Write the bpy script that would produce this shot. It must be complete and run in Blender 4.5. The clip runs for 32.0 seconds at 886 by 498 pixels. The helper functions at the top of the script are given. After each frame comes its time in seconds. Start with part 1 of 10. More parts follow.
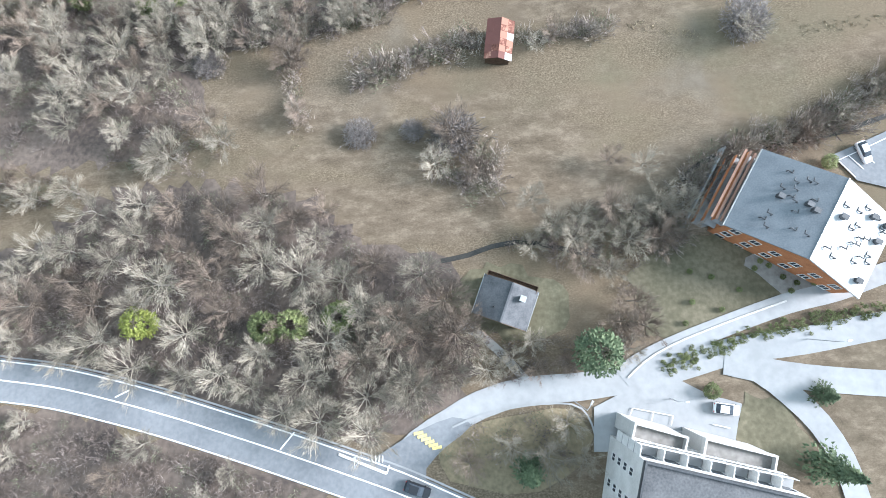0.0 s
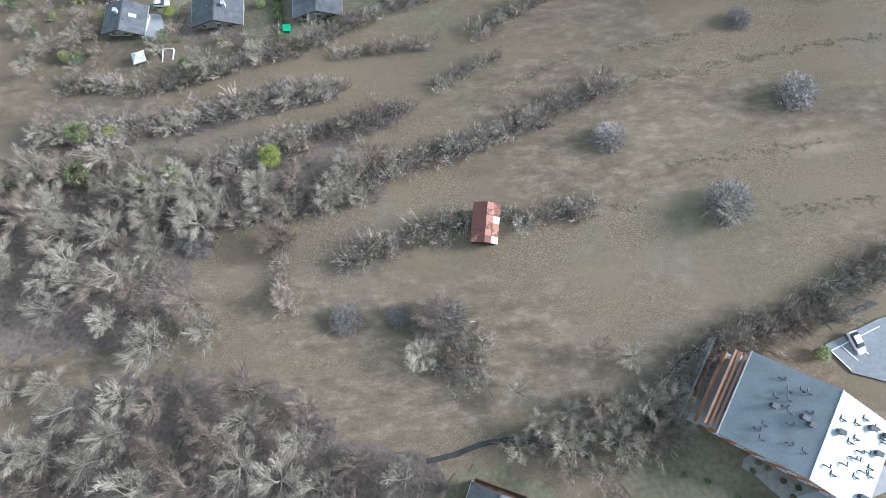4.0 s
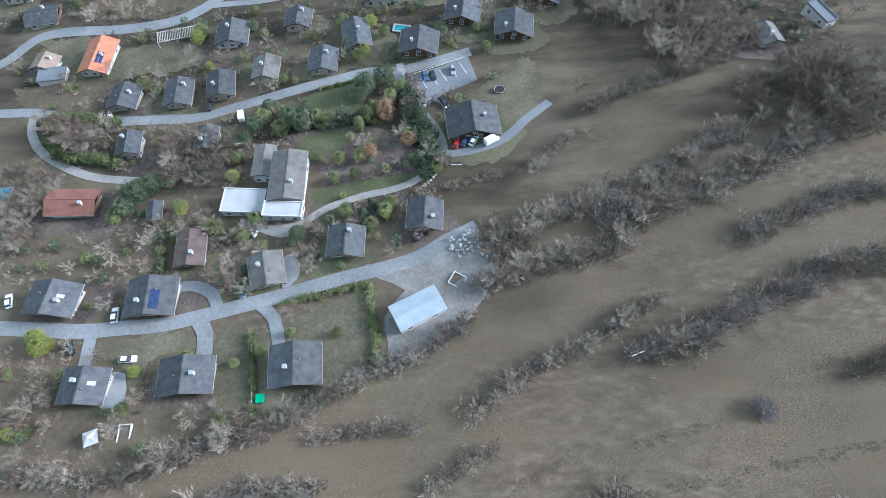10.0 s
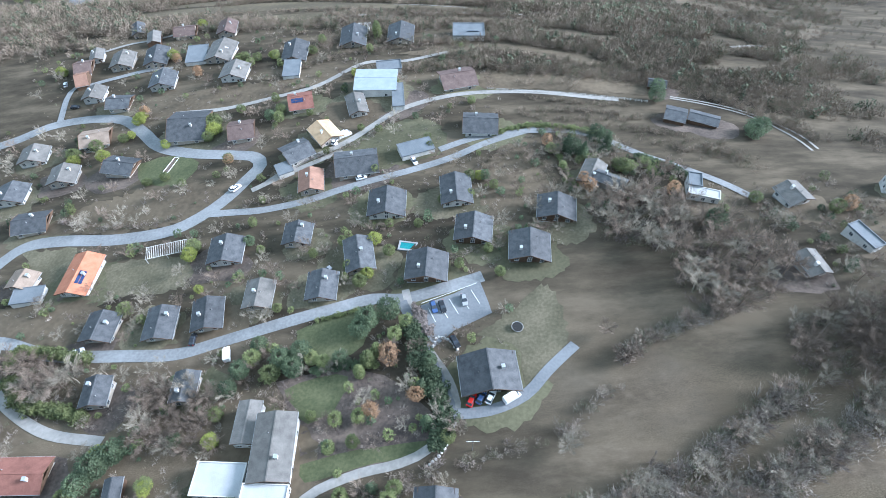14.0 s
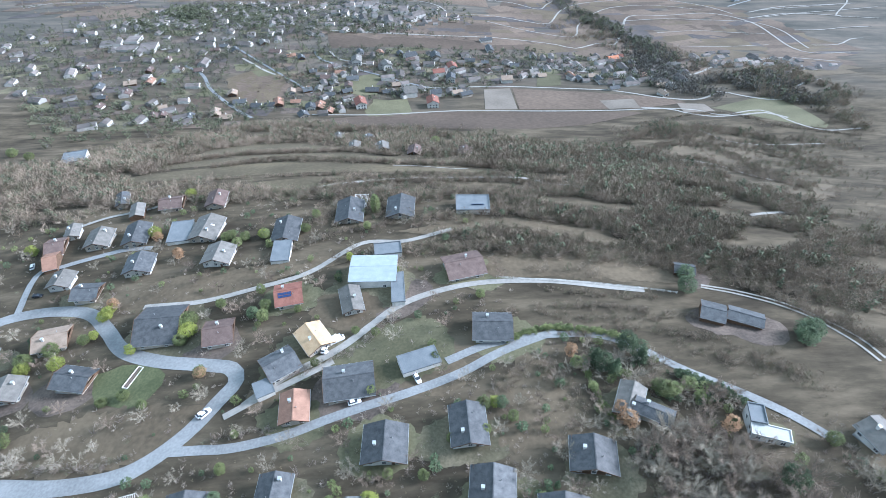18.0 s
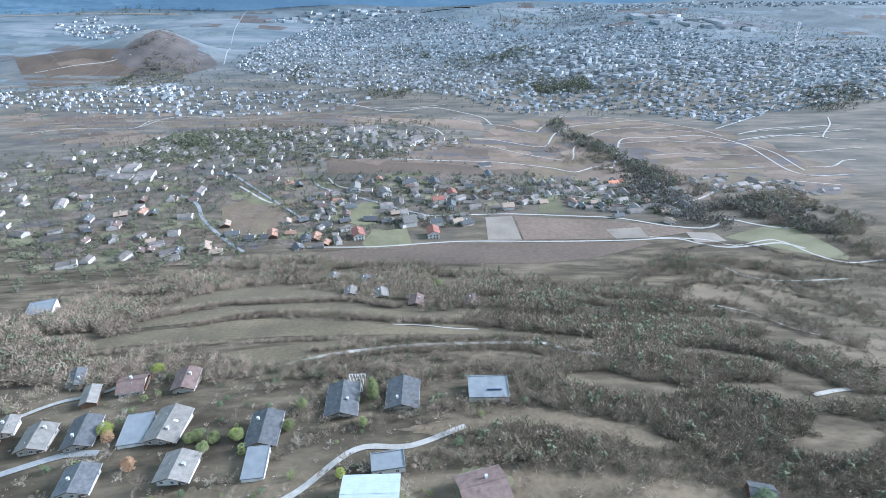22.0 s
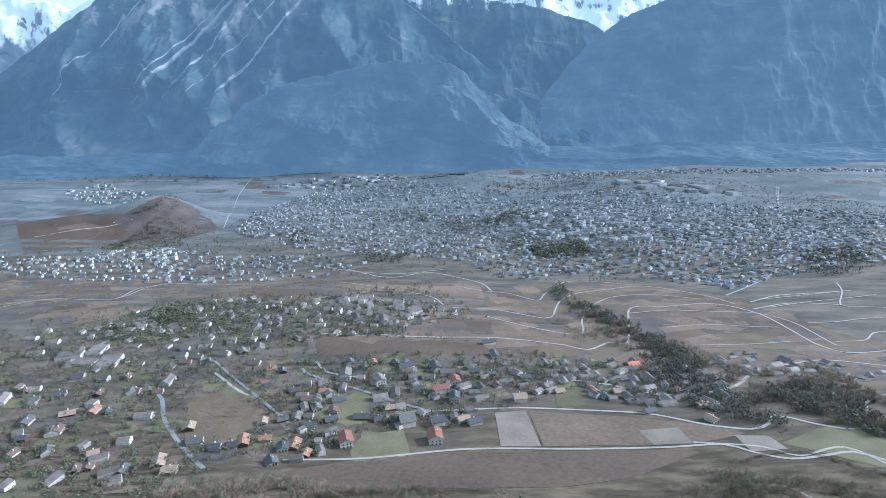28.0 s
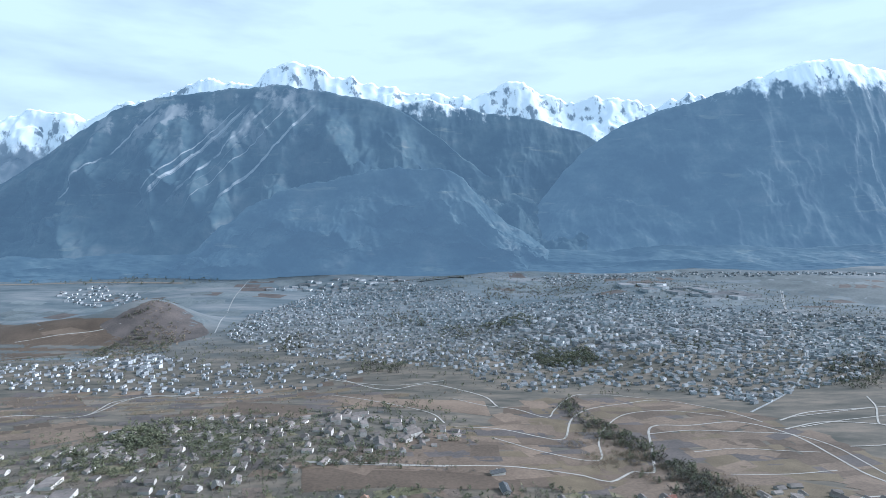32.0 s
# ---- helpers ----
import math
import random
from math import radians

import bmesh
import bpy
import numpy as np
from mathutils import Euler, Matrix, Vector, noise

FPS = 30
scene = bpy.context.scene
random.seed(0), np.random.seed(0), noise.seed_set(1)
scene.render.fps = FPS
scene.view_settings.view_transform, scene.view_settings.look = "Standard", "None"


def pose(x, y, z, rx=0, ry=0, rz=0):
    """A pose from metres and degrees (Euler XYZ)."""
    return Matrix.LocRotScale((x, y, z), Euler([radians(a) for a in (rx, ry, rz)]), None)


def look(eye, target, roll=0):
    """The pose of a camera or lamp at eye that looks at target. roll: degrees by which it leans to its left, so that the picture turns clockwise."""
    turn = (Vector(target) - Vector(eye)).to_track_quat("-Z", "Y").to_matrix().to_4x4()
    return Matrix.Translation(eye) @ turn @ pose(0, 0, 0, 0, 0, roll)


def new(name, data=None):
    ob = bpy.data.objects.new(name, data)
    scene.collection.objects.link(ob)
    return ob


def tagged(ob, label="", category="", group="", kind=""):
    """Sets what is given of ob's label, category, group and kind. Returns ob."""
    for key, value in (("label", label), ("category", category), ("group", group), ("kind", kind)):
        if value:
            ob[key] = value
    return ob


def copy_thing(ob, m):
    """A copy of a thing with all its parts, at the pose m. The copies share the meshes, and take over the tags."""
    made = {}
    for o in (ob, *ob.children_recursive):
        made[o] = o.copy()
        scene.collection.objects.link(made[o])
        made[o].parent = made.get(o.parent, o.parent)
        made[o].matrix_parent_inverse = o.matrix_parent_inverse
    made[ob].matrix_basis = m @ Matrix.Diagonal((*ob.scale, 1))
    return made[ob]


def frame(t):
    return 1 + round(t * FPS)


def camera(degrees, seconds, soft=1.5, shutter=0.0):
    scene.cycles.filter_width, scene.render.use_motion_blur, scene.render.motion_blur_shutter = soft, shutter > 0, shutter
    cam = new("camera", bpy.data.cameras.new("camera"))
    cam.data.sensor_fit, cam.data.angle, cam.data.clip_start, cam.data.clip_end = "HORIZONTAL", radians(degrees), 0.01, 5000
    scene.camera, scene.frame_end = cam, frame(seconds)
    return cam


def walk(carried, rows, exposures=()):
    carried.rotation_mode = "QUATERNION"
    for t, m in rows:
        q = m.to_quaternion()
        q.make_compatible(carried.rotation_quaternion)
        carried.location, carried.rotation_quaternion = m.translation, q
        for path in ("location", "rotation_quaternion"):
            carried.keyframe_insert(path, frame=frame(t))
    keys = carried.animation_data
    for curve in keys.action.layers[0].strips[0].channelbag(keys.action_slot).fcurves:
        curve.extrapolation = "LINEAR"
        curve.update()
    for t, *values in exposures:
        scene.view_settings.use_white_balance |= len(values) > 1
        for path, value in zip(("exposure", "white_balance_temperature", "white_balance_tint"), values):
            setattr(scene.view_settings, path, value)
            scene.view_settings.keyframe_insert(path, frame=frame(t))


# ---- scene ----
cam = camera(78.5, 32.0, 0.6)
METRES, EYE, TILT, LEAN, TURN = 360.0, 108.0, -84.0, -0.7, 0.0
ROWS = [
    (0.0, 0.0, 0.0, 0.0, 0.0, 0.0, -0.0),
    (0.5, 0.001, 0.0001, 0.0053, 0.08, 0.62, 0.17),
    (1.0, 0.0022, -0.0001, 0.0115, 0.16, 1.47, 0.39),
    (1.5, 0.0035, -0.0, 0.0183, 0.23, 2.36, 0.53),
    (2.0, 0.0046, -0.0001, 0.0261, 0.21, 3.21, 0.63),
    (2.5, 0.0057, 0.0, 0.0346, 0.2, 4.1, 0.49),
    (3.0, 0.0067, 0.0002, 0.0439, 0.21, 4.96, 0.32),
    (3.5, 0.0073, 0.0001, 0.0539, 0.2, 5.77, 0.2),
    (5.5, 0.0115, 0.0012, 0.1002, 0.35, 9.32, 0.43),
    (6.0, 0.0128, 0.0018, 0.1131, 0.41, 10.42, 0.51),
    (6.5, 0.0139, 0.0024, 0.1258, 0.43, 11.53, 0.54),
    (7.0, 0.015, 0.0029, 0.1396, 0.44, 12.65, 0.6),
    (7.5, 0.016, 0.0035, 0.1536, 0.46, 13.83, 0.65),
    (8.0, 0.0163, 0.0041, 0.1679, 0.44, 15.03, 0.68),
    (8.5, 0.017, 0.0049, 0.1825, 0.47, 16.29, 0.73),
    (9.0, 0.0171, 0.0056, 0.1972, 0.48, 17.68, 0.8),
    (9.5, 0.0169, 0.006, 0.2124, 0.52, 19.02, 0.87),
    (10.0, 0.0161, 0.0064, 0.228, 0.5, 20.37, 0.95),
    (10.5, 0.0157, 0.0071, 0.2435, 0.6, 21.8, 0.98),
    (11.0, 0.0148, 0.0078, 0.2594, 0.63, 23.2, 1.02),
    (11.5, 0.0144, 0.0085, 0.2749, 0.74, 24.62, 1.02),
    (12.0, 0.014, 0.0091, 0.291, 0.85, 25.99, 1.02),
    (12.5, 0.0135, 0.0094, 0.3072, 0.92, 27.37, 1.04),
    (13.0, 0.0127, 0.0099, 0.3232, 0.97, 28.77, 1.08),
    (13.5, 0.0127, 0.0103, 0.3394, 1.03, 30.16, 1.11),
    (14.0, 0.0127, 0.0106, 0.3559, 1.05, 31.55, 1.15),
    (14.5, 0.0122, 0.0109, 0.3717, 1.02, 32.98, 1.2),
    (16.5, 0.0093, 0.0115, 0.4391, 1.08, 38.45, 1.71),
    (17.0, 0.0078, 0.0118, 0.4564, 1.07, 39.82, 1.73),
    (17.5, 0.0068, 0.0122, 0.4736, 1.08, 41.19, 1.76),
    (18.0, 0.0053, 0.0122, 0.4908, 1.09, 42.55, 1.9),
    (18.5, 0.0038, 0.0121, 0.5081, 1.12, 43.9, 2.08),
    (19.0, 0.0025, 0.0122, 0.5256, 1.12, 45.23, 2.24),
    (19.5, 0.0012, 0.0124, 0.5428, 1.15, 46.6, 2.37),
    (20.0, -0.0003, 0.013, 0.5603, 1.13, 47.97, 2.4),
    (20.5, -0.0017, 0.0132, 0.5778, 1.13, 49.31, 2.42),
    (21.0, -0.0029, 0.0131, 0.5955, 1.13, 50.63, 2.45),
    (21.5, -0.0041, 0.0136, 0.6133, 1.15, 51.97, 2.48),
    (22.0, -0.0055, 0.0138, 0.6313, 1.13, 53.3, 2.49),
    (22.5, -0.0062, 0.0135, 0.6491, 1.17, 54.62, 2.5),
    (23.0, -0.0074, 0.0142, 0.6674, 1.19, 55.95, 2.54),
    (23.5, -0.0082, 0.0139, 0.6849, 1.19, 57.22, 2.6),
    (24.0, -0.0091, 0.0142, 0.7034, 1.2, 58.54, 2.63),
    (24.5, -0.01, 0.0146, 0.7216, 1.19, 59.86, 2.67),
    (25.0, -0.0109, 0.0153, 0.7399, 1.2, 61.2, 2.69),
    (25.5, -0.0121, 0.016, 0.7581, 1.19, 62.54, 2.77),
    (27.5, -0.0145, 0.0167, 0.8328, 1.15, 67.84, 2.99),
    (28.0, -0.0163, 0.017, 0.8505, 1.12, 69.17, 3.06),
    (28.5, -0.0179, 0.0172, 0.8688, 1.08, 70.49, 3.14),
    (29.0, -0.0185, 0.018, 0.8864, 1.06, 71.83, 3.16),
    (29.5, -0.0198, 0.0189, 0.9048, 1.04, 73.16, 3.2),
    (30.0, -0.0206, 0.0184, 0.9235, 1.04, 74.45, 3.19),
    (30.5, -0.0218, 0.0194, 0.9412, 1.03, 75.8, 3.19),
    (31.0, -0.023, 0.0203, 0.9596, 0.99, 77.14, 3.22),
    (31.5, -0.025, 0.0215, 0.9784, 0.96, 78.47, 3.23),
    (32.0, -0.0258, 0.0224, 0.9972, 0.94, 79.78, 3.22),
]
walk(cam, [(t, pose(0, 0, EYE, TILT, LEAN, TURN) @ pose(METRES * x, METRES * y, METRES * z, 90 + pitch, roll, yaw)) for t, x, y, z, yaw, pitch, roll in ROWS], [(0.0, 1.51, 5500, 10), (1.0, 1.39, 5500, 10), (2.0, 1.23, 5350, 10), (3.0, 1.05, 5300, 10), (6.0, 1.35, 5200, 10), (7.0, 1.37, 5150, 10), (9.0, 1.03, 5050, 10), (11.0, 0.81, 5150, 10), (13.0, 1.25, 5100, 10), (16.0, 1.21, 5050, 10), (18.0, 1.23, 5050, 10), (21.0, 1.33, 5050, 10), (25.0, 1.15, 5050, 10), (28.0, 0.91, 5100, 10), (32.0, 0.79, 5300, 10)])

# ---- sky and sun ----
SUN_AZ, SUN_EL = radians(82), radians(26)
world = bpy.data.worlds.new("sky")
scene.world = world
world.use_nodes = True
wt = world.node_tree
wt.nodes.clear()
sky = wt.nodes.new("ShaderNodeTexSky")
sky.sky_type, sky.sun_disc = "NISHITA", False
sky.sun_elevation, sky.sun_rotation = SUN_EL, SUN_AZ
sky.altitude, sky.dust_density, sky.ozone_density = 900, 2.0, 1.5
coord = wt.nodes.new("ShaderNodeTexCoord")
stretch = wt.nodes.new("ShaderNodeMapping")
stretch.inputs["Scale"].default_value = (1.6, 1.6, 7.0)
cloud = wt.nodes.new("ShaderNodeTexNoise")
cloud.inputs["Scale"].default_value, cloud.inputs["Detail"].default_value = 2.6, 6
fluff = wt.nodes.new("ShaderNodeValToRGB")
fluff.color_ramp.elements[0].position, fluff.color_ramp.elements[1].position = 0.30, 0.55
fluff.color_ramp.elements[0].color = (0.74, 0.74, 0.74, 1)
mixed = wt.nodes.new("ShaderNodeMix")
mixed.data_type = "RGBA"
mixed.inputs["B"].default_value = (17.2, 20.2, 20.6, 1)
ground_glow = wt.nodes.new("ShaderNodeBackground")
ground_glow.inputs["Strength"].default_value = 0.027
out = wt.nodes.new("ShaderNodeOutputWorld")
wt.links.new(coord.outputs["Generated"], stretch.inputs["Vector"])
wt.links.new(stretch.outputs["Vector"], cloud.inputs["Vector"])
wt.links.new(cloud.outputs["Fac"], fluff.inputs["Fac"])
wt.links.new(fluff.outputs["Color"], mixed.inputs["Factor"])
wt.links.new(sky.outputs["Color"], mixed.inputs["A"])
wt.links.new(mixed.outputs["Result"], ground_glow.inputs["Color"])
wt.links.new(ground_glow.outputs["Background"], out.inputs["Surface"])
sun = new("sun", bpy.data.lights.new("sun", "SUN"))
sun.data.energy, sun.data.angle, sun.data.color = 5.0, radians(20), (1.0, 0.92, 0.84)
sun.matrix_world = look((math.sin(SUN_AZ) * math.cos(SUN_EL) * 900, math.cos(SUN_AZ) * math.cos(SUN_EL) * 900, math.sin(SUN_EL) * 900), (0, 0, 0))

# ---- the lie of the land ----
LINE_Y = np.arange(-700.0, 6001.0, 10.0)


def profile(ys, values, smooth=30.0):
    """A smooth line through heights given along the slope."""
    line = np.interp(LINE_Y, ys, values)
    k = np.exp(-0.5 * (np.arange(-12, 13) * 10.0 / smooth) ** 2)
    return np.convolve(np.pad(line, 12, mode="edge"), k / k.sum(), "valid")


FALL_Y = (-700, -300, -100, -30, 20, 60, 100, 150, 200, 250, 300, 350, 400, 450, 500, 600, 700, 800, 1000, 1250, 1500, 2000, 2600, 3200, 3700, 6000)
FALL = profile(FALL_Y, (140, 73.7, 33.6, 19.6, 9.6, 3.0, -6.8, -14.8, -20.5, -23.4, -27.6, -32.2, -40.8, -56.5, -76.9, -121.8, -152, -163, -176, -216, -256, -292, -300, -262, -200, -150), 16)
LEANS = profile(FALL_Y, (-11, -10.9, -2.6, 1.0, 4.3, 7.7, 10.9, 11.7, 11.0, 8.8, 4.9, 1.4, -1.4, -3.2, -3.8, -2.8, -1.3, -3.0, -8.0, -6.0, -3.0, 0, 0, 0, 0, 0))
BOWS = profile(FALL_Y, (-0.4, -0.4, -0.3, 0, 0.6, 1.4, 2.0, 1.9, 0.1, -2.6, -4.5, -4.4, -3.8, -3.3, -2.8, -1.1, 1.5, 1.2, -1.0, 0, 0, 0, 0, 0, 0, 0))


def ground_z(x, y):
    """Height of the ground at x, y."""
    x, y = np.asarray(x, float), np.asarray(y, float)
    s = 3.2 * np.tanh(x / 320.0)
    z = np.interp(y, LINE_Y, FALL) + np.interp(y, LINE_Y, LEANS) * s + np.interp(y, LINE_Y, BOWS) * s * s
    far = np.clip((y - 900) / 900, 0, 1)
    z = z + far * 14 * np.sin(x / 170 + 1.1) * np.sin(y / 210)
    z = z + 112 * np.exp(-((x + 985) / 175) ** 2 - ((y - 2420) / 150) ** 2) + 55 * np.exp(-((x + 1200) / 260) ** 2 - ((y - 2300) / 120) ** 2)
    z = z + 45 * np.exp(-((x - 620) / 190) ** 2 - ((y - 1750) / 150) ** 2) + 40 * np.exp(-((x - 250) / 260) ** 2 - ((y - 3150) / 130) ** 2)
    z = z + 0.25 * np.clip((470 - y) / 60, 0, 1) * np.sin(x / 9.0 + y / 17.0) * np.sin(y / 7.0 - x / 23.0)
    return z

# ---- materials ----
def paint(name, dark, light, scale=0.3, fine=6.0, rough=0.9, bump=0.2, metal=0.0, vary=0.0, island=False, third=None, rows=0.0, seat=0.1):
    """A procedural surface: two scales of noise between two or three colours, fine relief, and a change from piece to piece."""
    m = bpy.data.materials.new(name)
    m.use_nodes = True
    nt = m.node_tree
    bsdf = nt.nodes["Principled BSDF"]
    geo = nt.nodes.new("ShaderNodeNewGeometry")
    big, small = nt.nodes.new("ShaderNodeTexNoise"), nt.nodes.new("ShaderNodeTexNoise")
    big.inputs["Scale"].default_value, big.inputs["Detail"].default_value = scale, 5
    small.inputs["Scale"].default_value, small.inputs["Detail"].default_value = fine, 4
    nt.links.new(geo.outputs["Position"], big.inputs["Vector"])
    nt.links.new(geo.outputs["Position"], small.inputs["Vector"])
    blend = nt.nodes.new("ShaderNodeMath")
    blend.operation = "MULTIPLY_ADD"
    blend.inputs[1].default_value = 0.45
    nt.links.new(small.outputs["Fac"], blend.inputs[0])
    weigh = nt.nodes.new("ShaderNodeMath")
    weigh.operation, weigh.inputs[1].default_value = "MULTIPLY", 0.55
    nt.links.new(big.outputs["Fac"], weigh.inputs[0])
    nt.links.new(weigh.outputs[0], blend.inputs[2])
    ramp = nt.nodes.new("ShaderNodeValToRGB")
    ramp.color_ramp.elements[0].position, ramp.color_ramp.elements[1].position = 0.36, 0.64
    ramp.color_ramp.elements[0].color, ramp.color_ramp.elements[1].color = (*dark, 1), (*light, 1)
    if third:
        e = ramp.color_ramp.elements.new(0.5)
        e.color = (*third, 1)
    nt.links.new(blend.outputs[0], ramp.inputs["Fac"])
    colour = ramp.outputs["Color"]
    if vary:
        hsv = nt.nodes.new("ShaderNodeHueSaturation")
        spread = nt.nodes.new("ShaderNodeMapRange")
        spread.inputs["To Min"].default_value, spread.inputs["To Max"].default_value = 1 - vary, 1 + vary
        if island:
            nt.links.new(geo.outputs["Random Per Island"], spread.inputs["Value"])
        else:
            info = nt.nodes.new("ShaderNodeObjectInfo")
            nt.links.new(info.outputs["Random"], spread.inputs["Value"])
        nt.links.new(spread.outputs["Result"], hsv.inputs["Value"])
        nt.links.new(colour, hsv.inputs["Color"])
        colour = hsv.outputs["Color"]
    nt.links.new(colour, bsdf.inputs["Base Color"])
    bsdf.inputs["Roughness"].default_value, bsdf.inputs["Metallic"].default_value = rough, metal
    bsdf.inputs["Specular IOR Level"].default_value = 0.15 if rows else 0.25
    if bump:
        b = nt.nodes.new("ShaderNodeBump")
        b.inputs["Strength"].default_value, b.inputs["Distance"].default_value = bump, seat
        height = small.outputs["Fac"]
        if rows:
            obj = nt.nodes.new("ShaderNodeTexCoord")
            wave = nt.nodes.new("ShaderNodeTexWave")
            wave.wave_type, wave.wave_profile, wave.bands_direction = "BANDS", "SIN", "X"
            wave.inputs["Scale"].default_value = rows
            wave.inputs["Distortion"].default_value = 0.4
            nt.links.new(obj.outputs["Object"], wave.inputs["Vector"])
            height = wave.outputs["Fac"]
        nt.links.new(height, b.inputs["Height"])
        nt.links.new(b.outputs["Normal"], bsdf.inputs["Normal"])
    return m


MEADOW = paint("dry_meadow", (0.115, 0.092, 0.060), (0.225, 0.180, 0.115), 0.035, 1.6, bump=0.5, third=(0.165, 0.138, 0.086), seat=0.25)
LITTER = paint("leaf_litter", (0.060, 0.048, 0.042), (0.150, 0.118, 0.096), 0.10, 1.1, bump=0.4, seat=0.2)
FALLOW = paint("bare_field", (0.074, 0.058, 0.039), (0.132, 0.104, 0.070), 0.03, 0.6, bump=0.3)
LAWN = paint("winter_lawn", (0.084, 0.075, 0.047), (0.172, 0.147, 0.100), 0.10, 1.2, bump=0.3, vary=0.12, third=(0.118, 0.106, 0.068))
GREEN_LAWN = paint("mown_green_lawn", (0.060, 0.068, 0.032), (0.122, 0.122, 0.064), 0.10, 1.2, bump=0.3, third=(0.086, 0.094, 0.046))
PASTURE = paint("green_pasture", (0.072, 0.070, 0.040), (0.132, 0.122, 0.074), 0.03, 1.0, vary=0.2)
TERRACE_GRASS = paint("terrace_grass", (0.066, 0.054, 0.035), (0.128, 0.103, 0.066), 0.03, 0.5, bump=0.3, third=(0.090, 0.074, 0.047))
VINEYARD = paint("vineyard_earth", (0.074, 0.056, 0.043), (0.136, 0.102, 0.078), 0.012, 0.25, bump=0.3, vary=0.3)
VINE_DARK = paint("dark_vineyard_earth", (0.05, 0.045, 0.045), (0.10, 0.085, 0.08), 0.02, 0.3, bump=0.2)
# plain fields: blue-grey in the colour stands in for distance haze
VALE_PLOT = paint("haze_blue_field", (0.066, 0.084, 0.094), (0.125, 0.142, 0.152), 0.01, 0.1, bump=0.0, vary=0.2)
WET = paint("wet_ditch", (0.02, 0.02, 0.018), (0.05, 0.046, 0.04), 0.5, 3, 0.35, 0.2)
VINE_PALE = paint("ploughed_pale_earth", (0.125, 0.108, 0.090), (0.185, 0.160, 0.135), 0.04, 0.5, vary=0.15)


def land_paint():
    """The ground: dry meadow in bands along the slope, greener and paler in patches, passing into the grey-brown valley
    floor, whose far part is blued for haze.
    """
    m = bpy.data.materials.new("winter_land")
    m.use_nodes = True
    nt = m.node_tree
    bsdf = nt.nodes["Principled BSDF"]
    geo = nt.nodes.new("ShaderNodeNewGeometry")

    def grain(scale, detail, stretch=(1, 1, 1), turn=0.0, rough=0.55):
        mapping, tex = nt.nodes.new("ShaderNodeMapping"), nt.nodes.new("ShaderNodeTexNoise")
        mapping.inputs["Scale"].default_value, mapping.inputs["Rotation"].default_value = stretch, (0, 0, radians(turn))
        tex.inputs["Scale"].default_value, tex.inputs["Detail"].default_value, tex.inputs["Roughness"].default_value = scale, detail, rough
        nt.links.new(geo.outputs["Position"], mapping.inputs["Vector"])
        nt.links.new(mapping.outputs["Vector"], tex.inputs["Vector"])
        return tex.outputs["Fac"]

    def ramp(fac, *stops):
        r = nt.nodes.new("ShaderNodeValToRGB")
        while len(r.color_ramp.elements) < len(stops):
            r.color_ramp.elements.new(0.5)
        for e, (p, c) in zip(r.color_ramp.elements, stops):
            e.position, e.color = p, (*c, 1)
        nt.links.new(fac, r.inputs["Fac"])
        return r.outputs["Color"]

    def mix(a, b, fac):
        n = nt.nodes.new("ShaderNodeMix")
        n.data_type = "RGBA"
        nt.links.new(a, n.inputs["A"])
        nt.links.new(b, n.inputs["B"])
        if isinstance(fac, float):
            n.inputs["Factor"].default_value = fac
        else:
            nt.links.new(fac, n.inputs["Factor"])
        return n.outputs["Result"]

    def reach(fac, lo, hi, top=1.0):
        r = nt.nodes.new("ShaderNodeMapRange")
        r.interpolation_type = "SMOOTHSTEP"
        r.inputs["From Min"].default_value, r.inputs["From Max"].default_value, r.inputs["To Max"].default_value = lo, hi, top
        nt.links.new(fac, r.inputs["Value"])
        return r.outputs["Result"]

    bands = grain(0.03, 9, (0.35, 1.6, 1), -14, 0.65)
    meadow = ramp(bands, (0.34, (0.088, 0.067, 0.045)), (0.47, (0.150, 0.115, 0.078)), (0.56, (0.132, 0.108, 0.071)), (0.68, (0.225, 0.177, 0.124)))
    moss = ramp(grain(0.9, 6), (0.35, (0.088, 0.082, 0.053)), (0.65, (0.142, 0.128, 0.087)))
    meadow = mix(meadow, moss, reach(grain(0.016, 4), 0.50, 0.62, 0.7))
    grey = ramp(grain(0.5, 6), (0.35, (0.112, 0.099, 0.081)), (0.65, (0.165, 0.146, 0.120)))
    meadow = mix(meadow, grey, reach(grain(0.021, 5, turn=40), 0.53, 0.63, 0.6))
    tuft = grain(3.4, 8, (0.8, 1.2, 1), -14, 0.72)
    straw = ramp(tuft, (0.36, (0.052, 0.039, 0.026)), (0.5, (0.132, 0.102, 0.070)), (0.66, (0.245, 0.196, 0.138)))
    meadow = mix(meadow, straw, reach(grain(0.05, 6), 0.30, 0.62, 0.8))
    worn = ramp(grain(0.35, 8, (0.7, 1.4, 1), -14, 0.7), (0.36, (0.075, 0.057, 0.041)), (0.5, (0.128, 0.100, 0.073)), (0.64, (0.215, 0.172, 0.128)))
    meadow = mix(meadow, worn, reach(grain(0.028, 5, (0.5, 1.5, 1), -16), 0.46, 0.58, 0.65))
    plain = ramp(grain(0.012, 10, (0.6, 1.6, 1), 0, 0.7), (0.36, (0.058, 0.058, 0.052)), (0.5, (0.098, 0.090, 0.078)), (0.64, (0.155, 0.130, 0.108)))
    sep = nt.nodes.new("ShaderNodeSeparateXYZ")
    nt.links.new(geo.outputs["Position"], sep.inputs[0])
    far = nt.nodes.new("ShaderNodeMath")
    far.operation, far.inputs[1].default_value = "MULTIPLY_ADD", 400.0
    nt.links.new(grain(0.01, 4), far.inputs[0])
